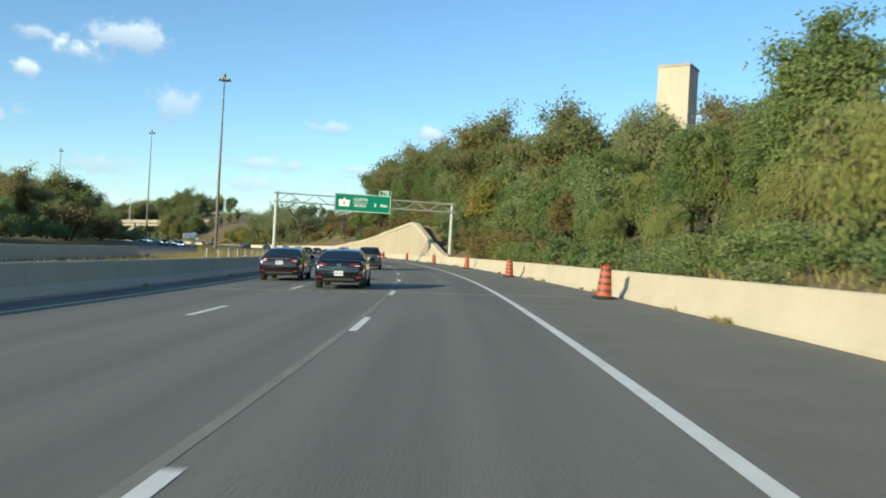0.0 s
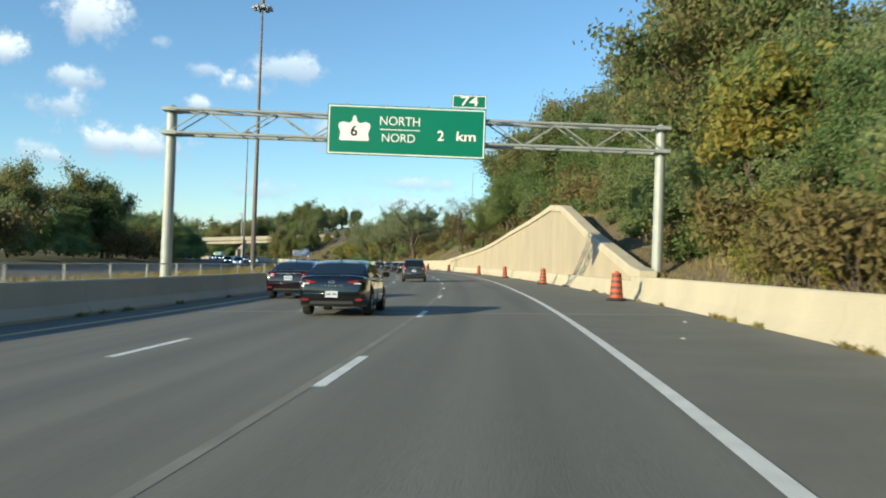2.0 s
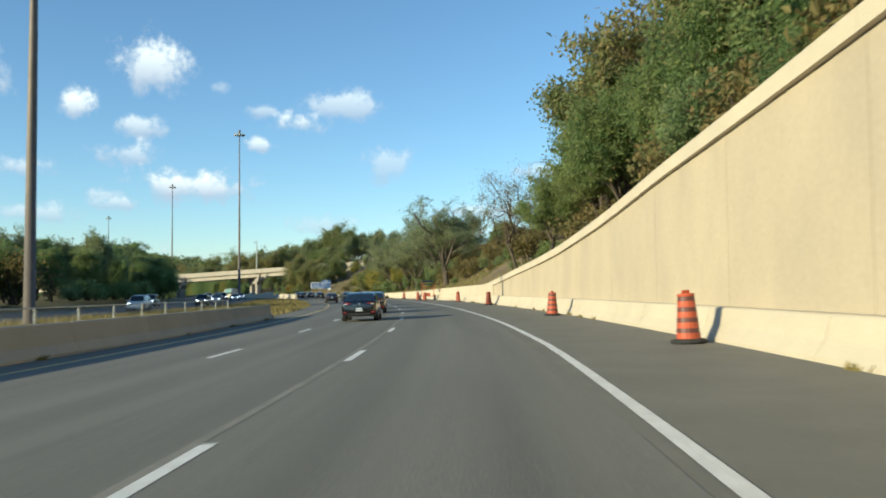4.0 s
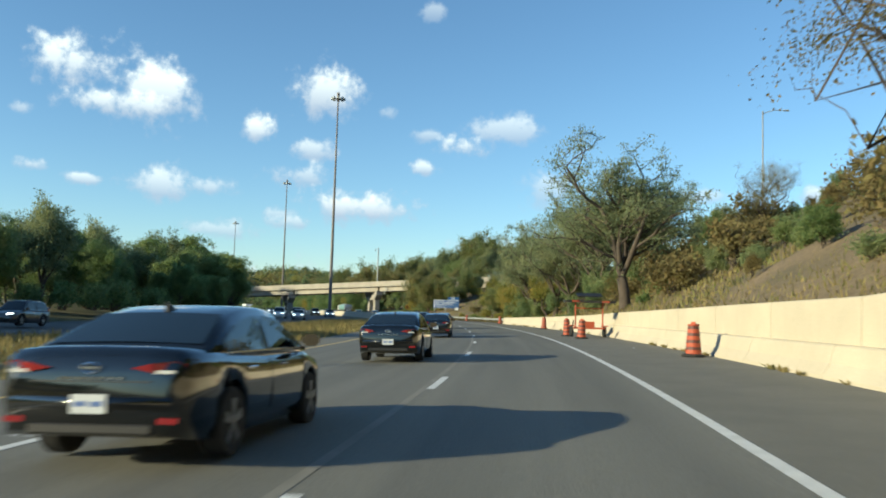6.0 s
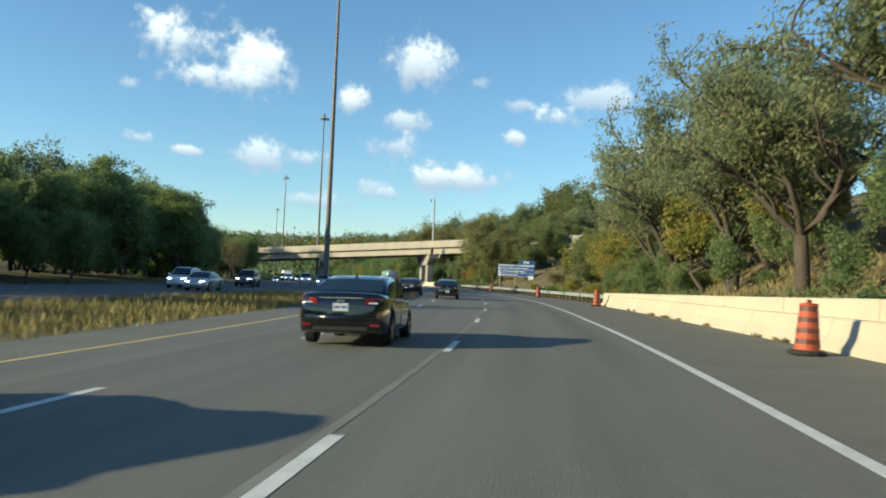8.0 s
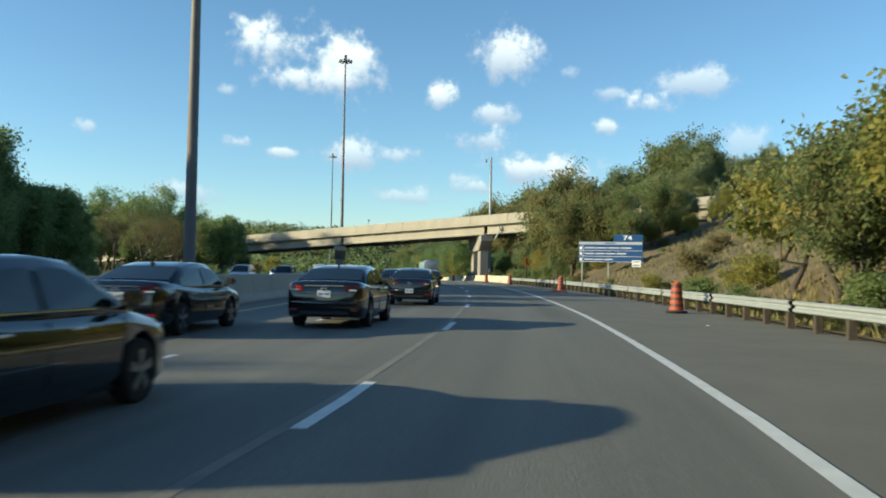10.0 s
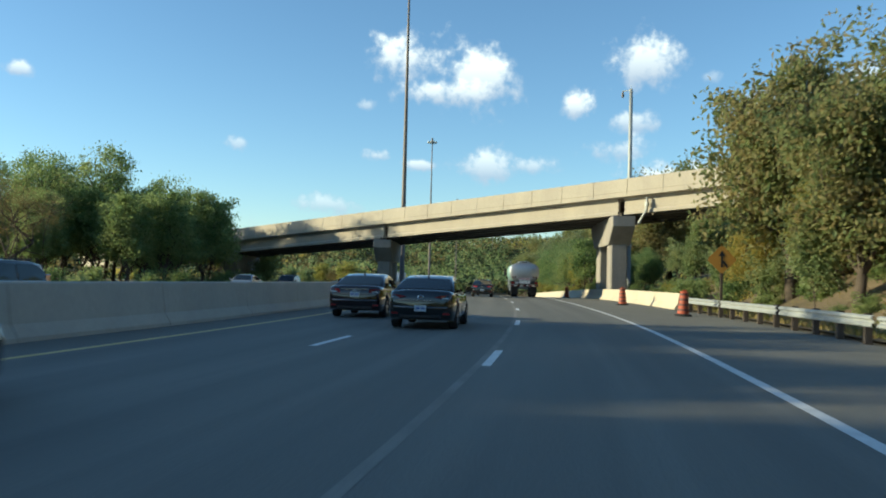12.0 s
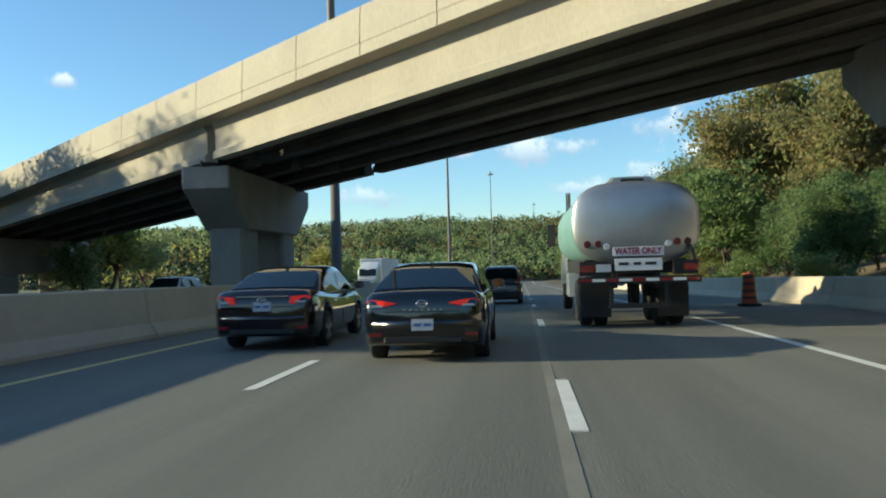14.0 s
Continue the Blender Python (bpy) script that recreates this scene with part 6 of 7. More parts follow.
def make_wheel(parent, x, y, r, side):
    w = new("wheel")
    w.parent = parent
    w.matrix_basis = pose(x, y, r, 0, 0, 0 if side > 0 else 180)
    bm = bmesh.new()
    lathe(bm, [(r * 0.66, -0.11), (r * 0.94, -0.11), (r, -0.08), (r, 0.08), (r * 0.94, 0.11), (r * 0.68, 0.105)], 28, "x")
    part("tyre", bm, TYRE, w, smooth=False)
    bm = bmesh.new()
    lathe(bm, [(r * 0.67, -0.09), (r * 0.69, 0.10), (r * 0.62, 0.112), (r * 0.60, 0.07), (r * 0.12, 0.06)], 28, "x")
    part("rim", bm, TRIM_BLACK, w)
    for k in range(5):
        bm = bmesh.new()
        for q in (-0.13, 0.13):
            a = 2 * math.pi * k / 5
            m = Matrix.Rotation(a + q, 4, "X")
            box(bm, 0.07, 0.112, -0.022, 0.022, r * 0.1, r * 0.66, m)
        part("spoke", bm, ALLOY, w)
    bm = bmesh.new()
    lathe(bm, [(r * 0.17, 0.06), (r * 0.17, 0.112), (r * 0.1, 0.122)], 12, "x")
    part("hub", bm, ALLOY, w)


def make_car(name, label, body_mat, L=4.62, Wd=1.80, H=1.44, r=0.325, rear_axle=-1.33, front_axle=1.37, roof=None, deck=1.03, hatch=False, lit=False, belt=0.96, badge=True, tail="wide", headlamps=False):
    g = thing(name, label, "car")
    hw = Wd / 2
    a0, a1 = -L / 2, L / 2
    nose = belt - 0.20
    ys = sorted(set([a0, a0 + 0.03, a0 + 0.09, a0 + 0.2, a0 + 0.4, a1 - 0.9, a1 - 0.5, a1 - 0.25, a1 - 0.1, a1 - 0.03, a1] + [c + (r + 0.07) * math.cos(k * math.pi / 10) for c in (rear_axle, front_axle) for k in range(11)] + [c + q * (r + 0.075) for c in (rear_axle, front_axle) for q in (-1, 1)] + [-0.7, -0.3, 0.1, 0.5]))
    dk = deck if not hatch else belt

    def top(y):
        return float(np.interp(y, [a0, a0 + 0.03, a0 + 0.09, a0 + 0.2, a0 + 0.6, -0.4, a1 - 1.15, a1 - 0.5, a1 - 0.2, a1 - 0.05, a1], [0.80, dk - 0.10, dk - 0.02, dk, dk - 0.005, belt, belt + 0.005, nose + 0.09, nose, nose - 0.1, nose - 0.2]))

    def wide(y):
        return hw * float(np.interp(y, [a0, a0 + 0.03, a0 + 0.12, a0 + 0.45, -0.4, 1.2, a1 - 0.45, a1 - 0.15, a1 - 0.03, a1], [0.80, 0.88, 0.94, 0.985, 1.0, 0.995, 0.96, 0.87, 0.74, 0.62]))

    def sill(y):
        z = float(np.interp(y, [a0, a0 + 0.1, a0 + 0.5, a1 - 0.4, a1], [0.34, 0.27, 0.21, 0.2, 0.26]))
        for c in (rear_axle, front_axle):
            if abs(y - c) < r + 0.07:
                z = max(z, r + math.sqrt(max(0, (r + 0.07) ** 2 - (y - c) ** 2)))
        return z

    rings = []
    for y in ys:
        t, w, s = top(y), wide(y), sill(y)
        mids = [(w * 0.985, t - 0.14), (w, max(0.62, s)), (w * 0.99, max(0.46, s)), (w * 0.965, s)]
        ring = [(0, y, t + 0.015), (w * 0.55, y, t + 0.008), (w * 0.86, y, t - 0.015), (w * 0.945, y, t - 0.06)]
        ring += [(x, y, min(max(z, s), t - 0.07)) for x, z in mids] + [(w * 0.55, y, s + 0.01), (0, y, s + 0.01)]
        rings.append(ring)
    bm = bmesh.new()
    loft(bm, rings)
    body = part("body", bm, body_mat, g, smooth=True)
    # cabin: (y, roof height); the first and last lie on the body
    if roof is None:
        roof = [(-1.82, deck - 0.02), (-0.98, H - 0.10), (-0.5, H - 0.015), (0.0, H), (0.42, H - 0.03), (1.28, belt - 0.01)]
    rings = []
    for k, (y, z) in enumerate(roof):
        f = (z - belt) / (H - belt)
        wb, wr = hw * 0.93, hw * (0.93 - 0.21 * max(0, f))
        zb = min(belt - 0.04, z - 0.01)
        rings.append([(0, y, z + 0.012), (wr * 0.6, y, z + 0.006), (wr * 0.93, y, z - 0.012), (wr, y, z - 0.05 * max(0.2, f)), ((wr + wb) / 2, y, (z + zb) / 2 - 0.01), (wb, y, zb), (wb * 0.5, y, zb - 0.02), (0, y, zb - 0.02)])
    bm = bmesh.new()
    loft(bm, rings)
    part("cabin", bm, body_mat, g, smooth=True)
    # glass
    def side(y, z):
        f = float(np.clip((z - belt) / (H - belt), 0, 1))
        return hw * (0.93 - 0.21 * f) + 0.012 * math.sin(math.pi * f)

    def zr(y):
        return float(np.interp(y, [q[0] for q in roof], [q[1] for q in roof]))

    y0, y1 = roof[0][0] + (0.42 if not hatch else 0.22), roof[-1][0] - 0.22
    mid = (y0 + y1) / 2 - 0.02
    zb = belt + 0.02
    def pane(name, ya, yb, sgn):
        up = lambda y: zr(y) - 0.10
        outline = [(ya, zb), (yb, zb)]
        n = 5
        for k in range(n + 1):
            y = yb + (ya - yb) * k / n
            outline.append((y, max(zb + 0.015, up(y))))
        bm = bmesh.new()
        pts = [(sgn * (side(y, z) + 0.004), y, z) for y, z in outline]
        f = [bm.verts.new(p) for p in pts]
        c = bm.verts.new((sgn * (side((ya + yb) / 2, zb + 0.15) + 0.012), (ya + yb) / 2, zb + 0.14))
        for k in range(len(f)):
            bm.faces.new((f[k], f[(k + 1) % len(f)], c) if sgn > 0 else (f[(k + 1) % len(f)], f[k], c))
        part(name, bm, CAR_GLASS, g)
    for sgn in (1, -1):
        pane("rear_window_pane", y0, mid - 0.04, sgn)
        pane("front_window_pane", mid + 0.03, y1, sgn)
        bm = bmesh.new()
        for ya, yb in ((y0 + 0.02, mid), (mid, y1)):
            m0, m1 = Vector((sgn * (side(ya, zb) + 0.012), ya, zb - 0.012)), Vector((sgn * (side(yb, zb) + 0.012), yb, zb - 0.012))
            tube(bm, m0, m1, 0.011, n=5)
        part("window_trim", bm, CHROME, g, "thin chrome window trim")
        for yy, nm in ((mid - 0.62, "door_handle"), (mid + 0.42, "door_handle")):
            bm = bmesh.new()
            box(bm, sgn * (hw - 0.012) - 0.016, sgn * (hw - 0.012) + 0.016, yy - 0.11, yy + 0.11, belt - 0.165, belt - 0.135)
            bmesh.ops.bevel(bm, geom=bm.edges[:], offset=0.008, segments=1, affect="EDGES")
            part(nm, bm, CHROME if badge else body_mat, g)
        for yy in (mid, y1 - 0.02, y0 - 0.05):
            bm = bmesh.new()
            for za, zbb in ((0.34, 0.6), (0.6, belt - 0.06)):
                tube(bm, (sgn * (hw * (0.992 if za < 0.5 else 1.0)), yy, za), (sgn * hw * (1.0 if za < 0.5 else 0.975), yy, zbb), 0.006, n=4)
            part("door_seam", bm, TRIM_BLACK, g)
        bm = bmesh.new()
        m = Matrix.Translation((sgn * (hw + 0.08), y1 - 0.05, belt + 0.09)) @ pose(0, 0, 0, 0, 0, sgn * 12)
        box(bm, -0.11, 0.11, -0.06, 0.07, -0.07, 0.08, m)
        bmesh.ops.bevel(bm, geom=bm.edges[:], offset=0.035, segments=2, affect="EDGES")
        box(bm, -0.12, 0.02, -0.02, 0.02, -0.08, -0.04, Matrix.Translation((sgn * (hw - 0.02), y1 - 0.02, belt + 0.06)))
        part("wing_mirror", bm, body_mat, g, smooth=False)
    # rear and front screens follow the cabin's slope
    def screen(name, a, b, ka, kb):
        (ya, za), (yb, zbb) = a, b
        n = Vector((0, -(zbb - za), yb - ya)).normalized()
        if n.z < 0:
            n = -n
        lo, hi = Vector((0, ya, za)).lerp(Vector((0, yb, zbb)), ka), Vector((0, ya, za)).lerp(Vector((0, yb, zbb)), kb)
        def wd(z):
            f = float(np.clip((z - belt) / (H - belt), 0, 1))
            return hw * (0.93 - 0.21 * f) * 0.90
        bm = bmesh.new()
        cols = (-1, -0.6, 0, 0.6, 1)
        crown = (0.0, 0.012, 0.02, 0.012, 0.0)
        ra = [bm.verts.new(lo + Vector((wd(lo.z) * c, 0, 0)) + n * (0.006 + h)) for c, h in zip(cols, crown)]
        rb = [bm.verts.new(hi + Vector((wd(hi.z) * c, 0, 0)) + n * (0.006 + h)) for c, h in zip(cols, crown)]
        for k in range(4):
            bm.faces.new((ra[k], ra[k + 1], rb[k + 1], rb[k]))
        bmesh.ops.recalc_face_normals(bm, faces=bm.faces[:])
        part(name, bm, CAR_GLASS, g, smooth=True)
    screen("rear_screen", roof[0], roof[1], 0.12 if not hatch else 0.25, 0.97)
    screen("windscreen", roof[-1], roof[-2], 0.06, 0.95)
    # lamps
    red = LAMP_LIT if lit else LAMP_RED
    zl = dk - 0.17 if not hatch else belt - 0.02
    for sgn in (1, -1):
        bm = bmesh.new()
        if tail == "wide":
            prof = [(0.40, 0.0), (0.60, -0.035), (0.86, -0.05), (0.90, 0.035), (0.80, 0.06), (0.60, 0.04)]
        elif tail == "tall":
            prof = [(0.70, -0.16), (0.90, -0.14), (0.92, 0.22), (0.84, 0.26), (0.72, 0.1)]
        else:
            prof = [(0.52, -0.06), (0.86, -0.07), (0.90, 0.05), (0.82, 0.075), (0.55, 0.06)]
        def back(x):
            # the tail's rounding in plan
            f = abs(x)
            return a0 + 0.015 + (0.11 * max(0, (f - 0.62) / 0.3) ** 1.6)
        fr = [bm.verts.new((sgn * hw * x, back(x) - 0.035, zl + z)) for x, z in prof]
        bk = [bm.verts.new((sgn * hw * x, back(x) + 0.22, zl + z)) for x, z in prof]
        bm.faces.new(fr)
        n = len(prof)
        for k in range(n):
            bm.faces.new((fr[k], bk[k], bk[(k + 1) % n], fr[(k + 1) % n]))
        bmesh.ops.recalc_face_normals(bm, faces=bm.faces[:])
        part("tail_lamp", bm, red, g)
        bm = bmesh.new()
        box(bm, sgn * hw * 0.72 - 0.09, sgn * hw * 0.72 + 0.09, back(0.72) - 0.042, back(0.72), zl - 0.045, zl - 0.015)
        part("reversing_lamp", bm, LAMP_CLEAR, g)
        bm = bmesh.new()
        box(bm, sgn * hw * 0.76 - 0.09, sgn * hw * 0.76 + 0.09, back(0.76) - 0.05, back(0.76) + 0.1, 0.40, 0.45)
        part("reflector", bm, LAMP_RED, g)
        bm = bmesh.new()
        yb = a1 - 0.16
        pts = [(0.42, a1 - 0.055, nose - 0.02), (0.8, a1 - 0.2, nose - 0.0), (0.84, a1 - 0.30, nose - 0.06), (0.78, a1 - 0.16, nose - 0.14), (0.44, a1 - 0.03, nose - 0.12)]
        fr = [bm.verts.new((sgn * hw * x, y + 0.03, z)) for x, y, z in pts]
        bk = [bm.verts.new((sgn * hw * x, y - 0.15, z)) for x, y, z in pts]
        bm.faces.new(fr)
        for k in range(5):
            bm.faces.new((fr[k], bk[k], bk[(k + 1) % 5], fr[(k + 1) % 5]))
        bmesh.ops.recalc_face_normals(bm, faces=bm.faces[:])
        part("headlamp", bm, LAMP_WHITE_LIT if headlamps else LAMP_CLEAR, g)
        for y in (rear_axle, front_axle):
            make_wheel(g, sgn * (hw - 0.115), y, r, sgn)
    # tail: bumper insert, plate, badge, lid seam
    bm = bmesh.new()
    box(bm, -hw * 0.62, hw * 0.62, a0 - 0.012, a0 + 0.2, 0.30, 0.40)
    bmesh.ops.bevel(bm, geom=bm.edges[:], offset=0.02, segments=1, affect="EDGES")
    part("lower_bumper", bm, TRIM_BLACK, g)
    bm = bmesh.new()
    box(bm, -hw * 0.84, hw * 0.84, a0 - 0.02, a0 + 0.25, 0.47, 0.66)
    bmesh.ops.bevel(bm, geom=bm.edges[:], offset=0.045, segments=2, affect="EDGES")
    part("rear_bumper", bm, body_mat, g, smooth=True)
    zp = 0.56 if tail == "wide" else (0.78 if not hatch else 0.82)
    plate = new("number_plate", None)
    plate.parent = g
    flat_y = a0 - (0.028 if zp < 0.7 else 0.012)
    bm = bmesh.new()
    box(bm, -0.155, 0.155, flat_y - 0.006, flat_y + 0.02, zp - 0.08, zp + 0.08)
    part("plate_blank", bm, PLATE, plate)
    for x0, x1 in ((-0.125, -0.015), (0.02, 0.125)):
        bm = bmesh.new()
        box(bm, x0, x1, flat_y - 0.009, flat_y - 0.005, zp - 0.022, zp + 0.022)
        part("plate_bar", bm, PLATE_BLUE, plate, "blue bar on the plate")
    bm = bmesh.new()
    tube(bm, (-hw * 0.6, a0 - 0.001, zl - 0.115), (hw * 0.6, a0 - 0.001, zl - 0.115), 0.008, n=4)
    part("lid_seam", bm, TRIM_BLACK, g)
    if badge:
        bm = bmesh.new()
        yb = a0 + 0.008
        ring = []
        for k in range(20):
            c, s = math.cos(k * math.pi / 10), math.sin(k * math.pi / 10)
            ring.append([bm.verts.new((q * c, yb - 0.03 + dy, zl + (q - 0.033) * s)) for q, dy in ((0.067, 0), (0.075, -0.008), (0.083, 0), (0.075, 0.008))])
        for k in range(20):
            for j in range(4):
                bm.faces.new((ring[k][j], ring[k][(j + 1) % 4], ring[(k + 1) % 20][(j + 1) % 4], ring[(k + 1) % 20][j]))
        bar = [ring[k][0] for k in (0, 1, 9, 10, 11, 19)]
        bm.faces.new((bar[0], bar[1], bar[2], bar[3], bar[4], bar[5]))
        part("badge", bm, CHROME, g)
        if tail == "wide":
            for k in range(7):
                bm = bmesh.new()
                box(bm, -0.27 + k * 0.085, -0.23 + k * 0.085, yb - 0.03, yb, zl - 0.10, zl - 0.075)
                part("letter_bar", bm, CHROME, g)
        else:
            bm = bmesh.new()
            box(bm, -hw * 0.5, hw * 0.5, yb - 0.02, yb, zl + 0.055, zl + 0.075)
            part("chrome_strip", bm, CHROME, g)
    bm = bmesh.new()
    v = [bm.verts.new(p) for p in ((0.02, -0.72, H - 0.05), (-0.02, -0.72, H - 0.05), (-0.02, -0.94, H - 0.09), (0.02, -0.94, H - 0.09), (0.004, -0.92, H + 0.03), (-0.004, -0.92, H + 0.03))]
    for f in ((0, 1, 5, 4), (2, 3, 4, 5), (0, 4, 3), (1, 2, 5), (0, 3, 2, 1)):
        bm.faces.new([v[k] for k in f])
    bmesh.ops.recalc_face_normals(bm, faces=bm.faces[:])
    part("roof_antenna", bm, TRIM_BLACK, g)
    if hatch:
        for sgn in (1, -1):
            bm = bmesh.new()
            tube(bm, (sgn * hw * 0.66, -1.5, H + 0.03), (sgn * hw * 0.66, 0.3, H + 0.035), 0.02, n=6)
            part("roof_rail", bm, TRIM_BLACK, g)
    # the underside and wheel wells
    bm = bmesh.new()
    box(bm, -hw * 0.8, hw * 0.8, a0 + 0.35, a1 - 0.3, 0.24, 0.5)
    part("underbody", bm, TRIM_BLACK, g)
    return g


def stand(g, s, d, turn=0.0, dz=0.0, back=False):
    g.matrix_basis = Matrix.Translation(W(s, d, 0.003 + dz)) @ pose(0, 0, 0, 0, -math.degrees(math.atan(tilt(s))), 0) @ pose(0, 0, 0, 0, 0, turn_at(s) + turn + (180 if back else 0))
    return g


SUV_ROOF = lambda L, H: [(-L / 2 + 0.10, 0.98), (-L / 2 + 0.42, H - 0.10), (-L / 2 + 0.9, H - 0.02), (-0.2, H), (0.35, H - 0.05), (1.2, 1.0)]
fastback = stand(make_car("sedan", "black fastback sedan with slim red tail lamps", PAINT_BLACK), 159.2, -5.85)
stand(make_car("sedan", "dark maroon sedan with glowing brake lamps", PAINT_MAROON, L=4.88, Wd=1.85, H=1.47, rear_axle=-1.42, front_axle=1.36, tail="block", lit=True, deck=1.06), 424.8, -8.75)
saloon = stand(make_car("sedan", "black four-door sedan with orange-red tail lamps", PAINT_BLACK, L=4.8, Wd=1.84, H=1.46, rear_axle=-1.40, front_axle=1.34, tail="block", deck=1.07, badge=True), 257, -6.4)
suv = stand(make_car("suv", "dark grey compact sport utility vehicle", PAINT_GREY, L=4.6, Wd=1.84, H=1.69, r=0.35, hatch=True, tail="tall", belt=1.03, roof=SUV_ROOF(4.6, 1.69)), 446.5, -5.2)
maroon = stand(make_car("sedan", "dark maroon sedan in the far lane", PAINT_MAROON, L=4.88, Wd=1.85, H=1.47, rear_axle=-1.42, front_axle=1.36, tail="block", deck=1.06), 85.6, -9.4)


def lane_pose(s, d):
    return Matrix.Translation(W(s, d, 0.003)) @ pose(0, 0, 0, 0, -math.degrees(math.atan(tilt(s))), 0) @ pose(0, 0, 0, 0, 0, turn_at(s))


# the rest of the traffic in the middle and far lanes
for src, spots in ((fastback, ((17, -5.7), (75, -5.9), (173.4, -5.9), (187.3, -5.9), (203.8, -6.1), (229.2, -6.5), (302.2, -6.8), (329.6, -6.1), (375.3, -6.3))), (saloon, ((316.4, -6.6), (244, -9.8), (313, -9.8), (357, -9.2))), (maroon, ((24, -8.9), (380.6, -9.2))), (suv, ((49, -5.7), (116, -5.85)))):
    for s, d in spots:
        copy_thing(src, lane_pose(s, d))


# ---- tank lorry ----
def build_tanker():
    g = thing("tank_truck", "aluminium water tank truck with a teal side", "truck")
    def section(k, y, cx=0.0, zc=2.22):
        """A rounded tank section: wide, flattened above and below."""
        pts = []
        for q in range(15):
            a = math.pi / 2 - math.pi * q / 14
            c, s = math.cos(a), math.sin(a)
            x = 1.30 * math.copysign(abs(c) ** 0.62, c) if abs(c) > 1e-6 else 0.0
            z = 0.86 * math.copysign(abs(s) ** 0.74, s)
            pts.append((x * k, y, zc + z * k))
        pts[0], pts[-1] = (0, y, zc + 0.86 * k), (0, y, zc - 0.86 * k)
        return pts
    bm = bmesh.new()
    loft(bm, [section(1.0, 0.05), section(1.0, 0.3), section(1.0, 7.2), section(0.97, 7.3)])
    part("tank_shell", bm, TANK_SIDE, g, "teal tank shell", smooth=True)
    bm = bmesh.new()
    loft(bm, [section(0.10, -0.19), section(0.4, -0.175), section(0.7, -0.13), section(0.9, -0.06), section(0.98, 0.0), section(1.012, 0.03), section(1.015, 0.10), section(1.0, 0.12)])
    part("tank_head", bm, TANK_METAL, g, "dished aluminium tank end", smooth=True)
    bm = bmesh.new()
    rings = []
    for y, k in ((0.35, 0.86), (0.5, 1.0), (6.8, 1.0), (6.95, 0.9)):
        rings.append([(0, y, 3.06 + 0.17 * k), (0.42 * k, y, 3.06 + 0.16 * k), (0.55 * k, y, 3.06 + 0.02), (0.60, y, 2.90), (0, y, 2.90)])
    loft(bm, rings)
    part("top_spine", bm, TANK_METAL, g)
    bm = bmesh.new()
    box(bm, -0.24, 0.24, 0.33, 0.36, 3.11, 3.17)
    part("top_hatch", bm, TRIM_BLACK, g)
    # chassis
    for x in (-0.45, 0.45):
        bm = bmesh.new()
        box(bm, x - 0.05, x + 0.05, 0.1, 9.2, 0.85, 1.15)
        part("chassis_rail", bm, TRIM_BLACK, g)
    bm = bmesh.new()
    box(bm, -1.05, 1.05, 0.25, 7.0, 1.15, 1.46)
    part("tank_cradle", bm, TRIM_BLACK, g)
    bm = bmesh.new()
    box(bm, -1.24, 1.24, -0.30, -0.18, 0.96, 1.10)
    part("bumper_bar", bm, TRIM_BLACK, g)
    for k in range(9):
        bm = bmesh.new()
        x = -1.22 + k * 0.271
        box(bm, x, x + 0.26, -0.312, -0.3, 1.0, 1.06)
        part("tape_strip", bm, (LAMP_RED, SIGN_WHITE)[k % 2], g)
    bm = bmesh.new()
    box(bm, -0.62, 0.62, -0.26, -0.2, 0.45, 0.55)
    box(bm, -0.6, -0.52, -0.24, -0.18, 0.5, 1.0)
    box(bm, 0.52, 0.6, -0.24, -0.18, 0.5, 1.0)
    part("underrun_guard", bm, TRIM_BLACK, g)
    bm = bmesh.new()
    box(bm, -1.2, -0.72, -0.2, 0.05, 1.12, 1.42)
    box(bm, 0.72, 1.2, -0.2, 0.05, 1.12, 1.42)
    part("lamp_box", bm, TRIM_BLACK, g)
    for x in (-1.05, 1.05):
        bm = bmesh.new()
        box(bm, x - 0.14, x + 0.14, -0.215, -0.2, 1.2, 1.34)
        part("tail_lamp", bm, LAMP_RED, g)
    # six round lamps on the tank's end
    for x, z, mt in ((-1.02, 1.78, LAMP_DARK), (-0.80, 1.78, LAMP_DARK), (-0.63, 1.72, LAMP_CLEAR), (0.63, 1.76, LAMP_CLEAR), (0.81, 1.80, LAMP_DARK), (1.03, 1.80, LAMP_DARK)):
        bm = bmesh.new()
        lathe(bm, [(0.075, -0.115), (0.075, -0.15), (0.06, -0.16)], 16, "y", (x, 0.06 if abs(x) > 0.9 else 0.0, z))
        part("round_lamp", bm, mt, g)
    # the sign and boards
    sign = new("water_sign")
    sign.parent = g
    bm = bmesh.new()
    box(bm, -0.52, 0.52, -0.235, -0.215, 1.52, 1.71)
    part("sign_board", bm, SIGN_WHITE, sign)
    letters("WATER ONLY", 0.19, PRINT_RED, sign, pose(0, -0.239, 1.615, 90), width=0.96, bold=0.006)
    bm = bmesh.new()
    box(bm, -0.48, 0.48, -0.23, -0.21, 1.22, 1.47)
    part("white_board", bm, SIGN_WHITE, g)
    bm = bmesh.new()
    for x0, x1, z in ((-0.40, -0.2, 1.36), (-0.1, 0.05, 1.36), (0.14, 0.36, 1.36)):
        box(bm, x0, x1, -0.236, -0.23, z - 0.03, z + 0.03)
    part("text_bars", bm, SIGN_BLACK, g)
    bm = bmesh.new()
    box(bm, -0.86, -0.56, -0.23, -0.215, 1.2, 1.36)
    part("number_plate", bm, PLATE, g)
    bm = bmesh.new()
    tube(bm, (1.05, -0.1, 1.72), (1.16, -0.12, 1.35), 0.045)
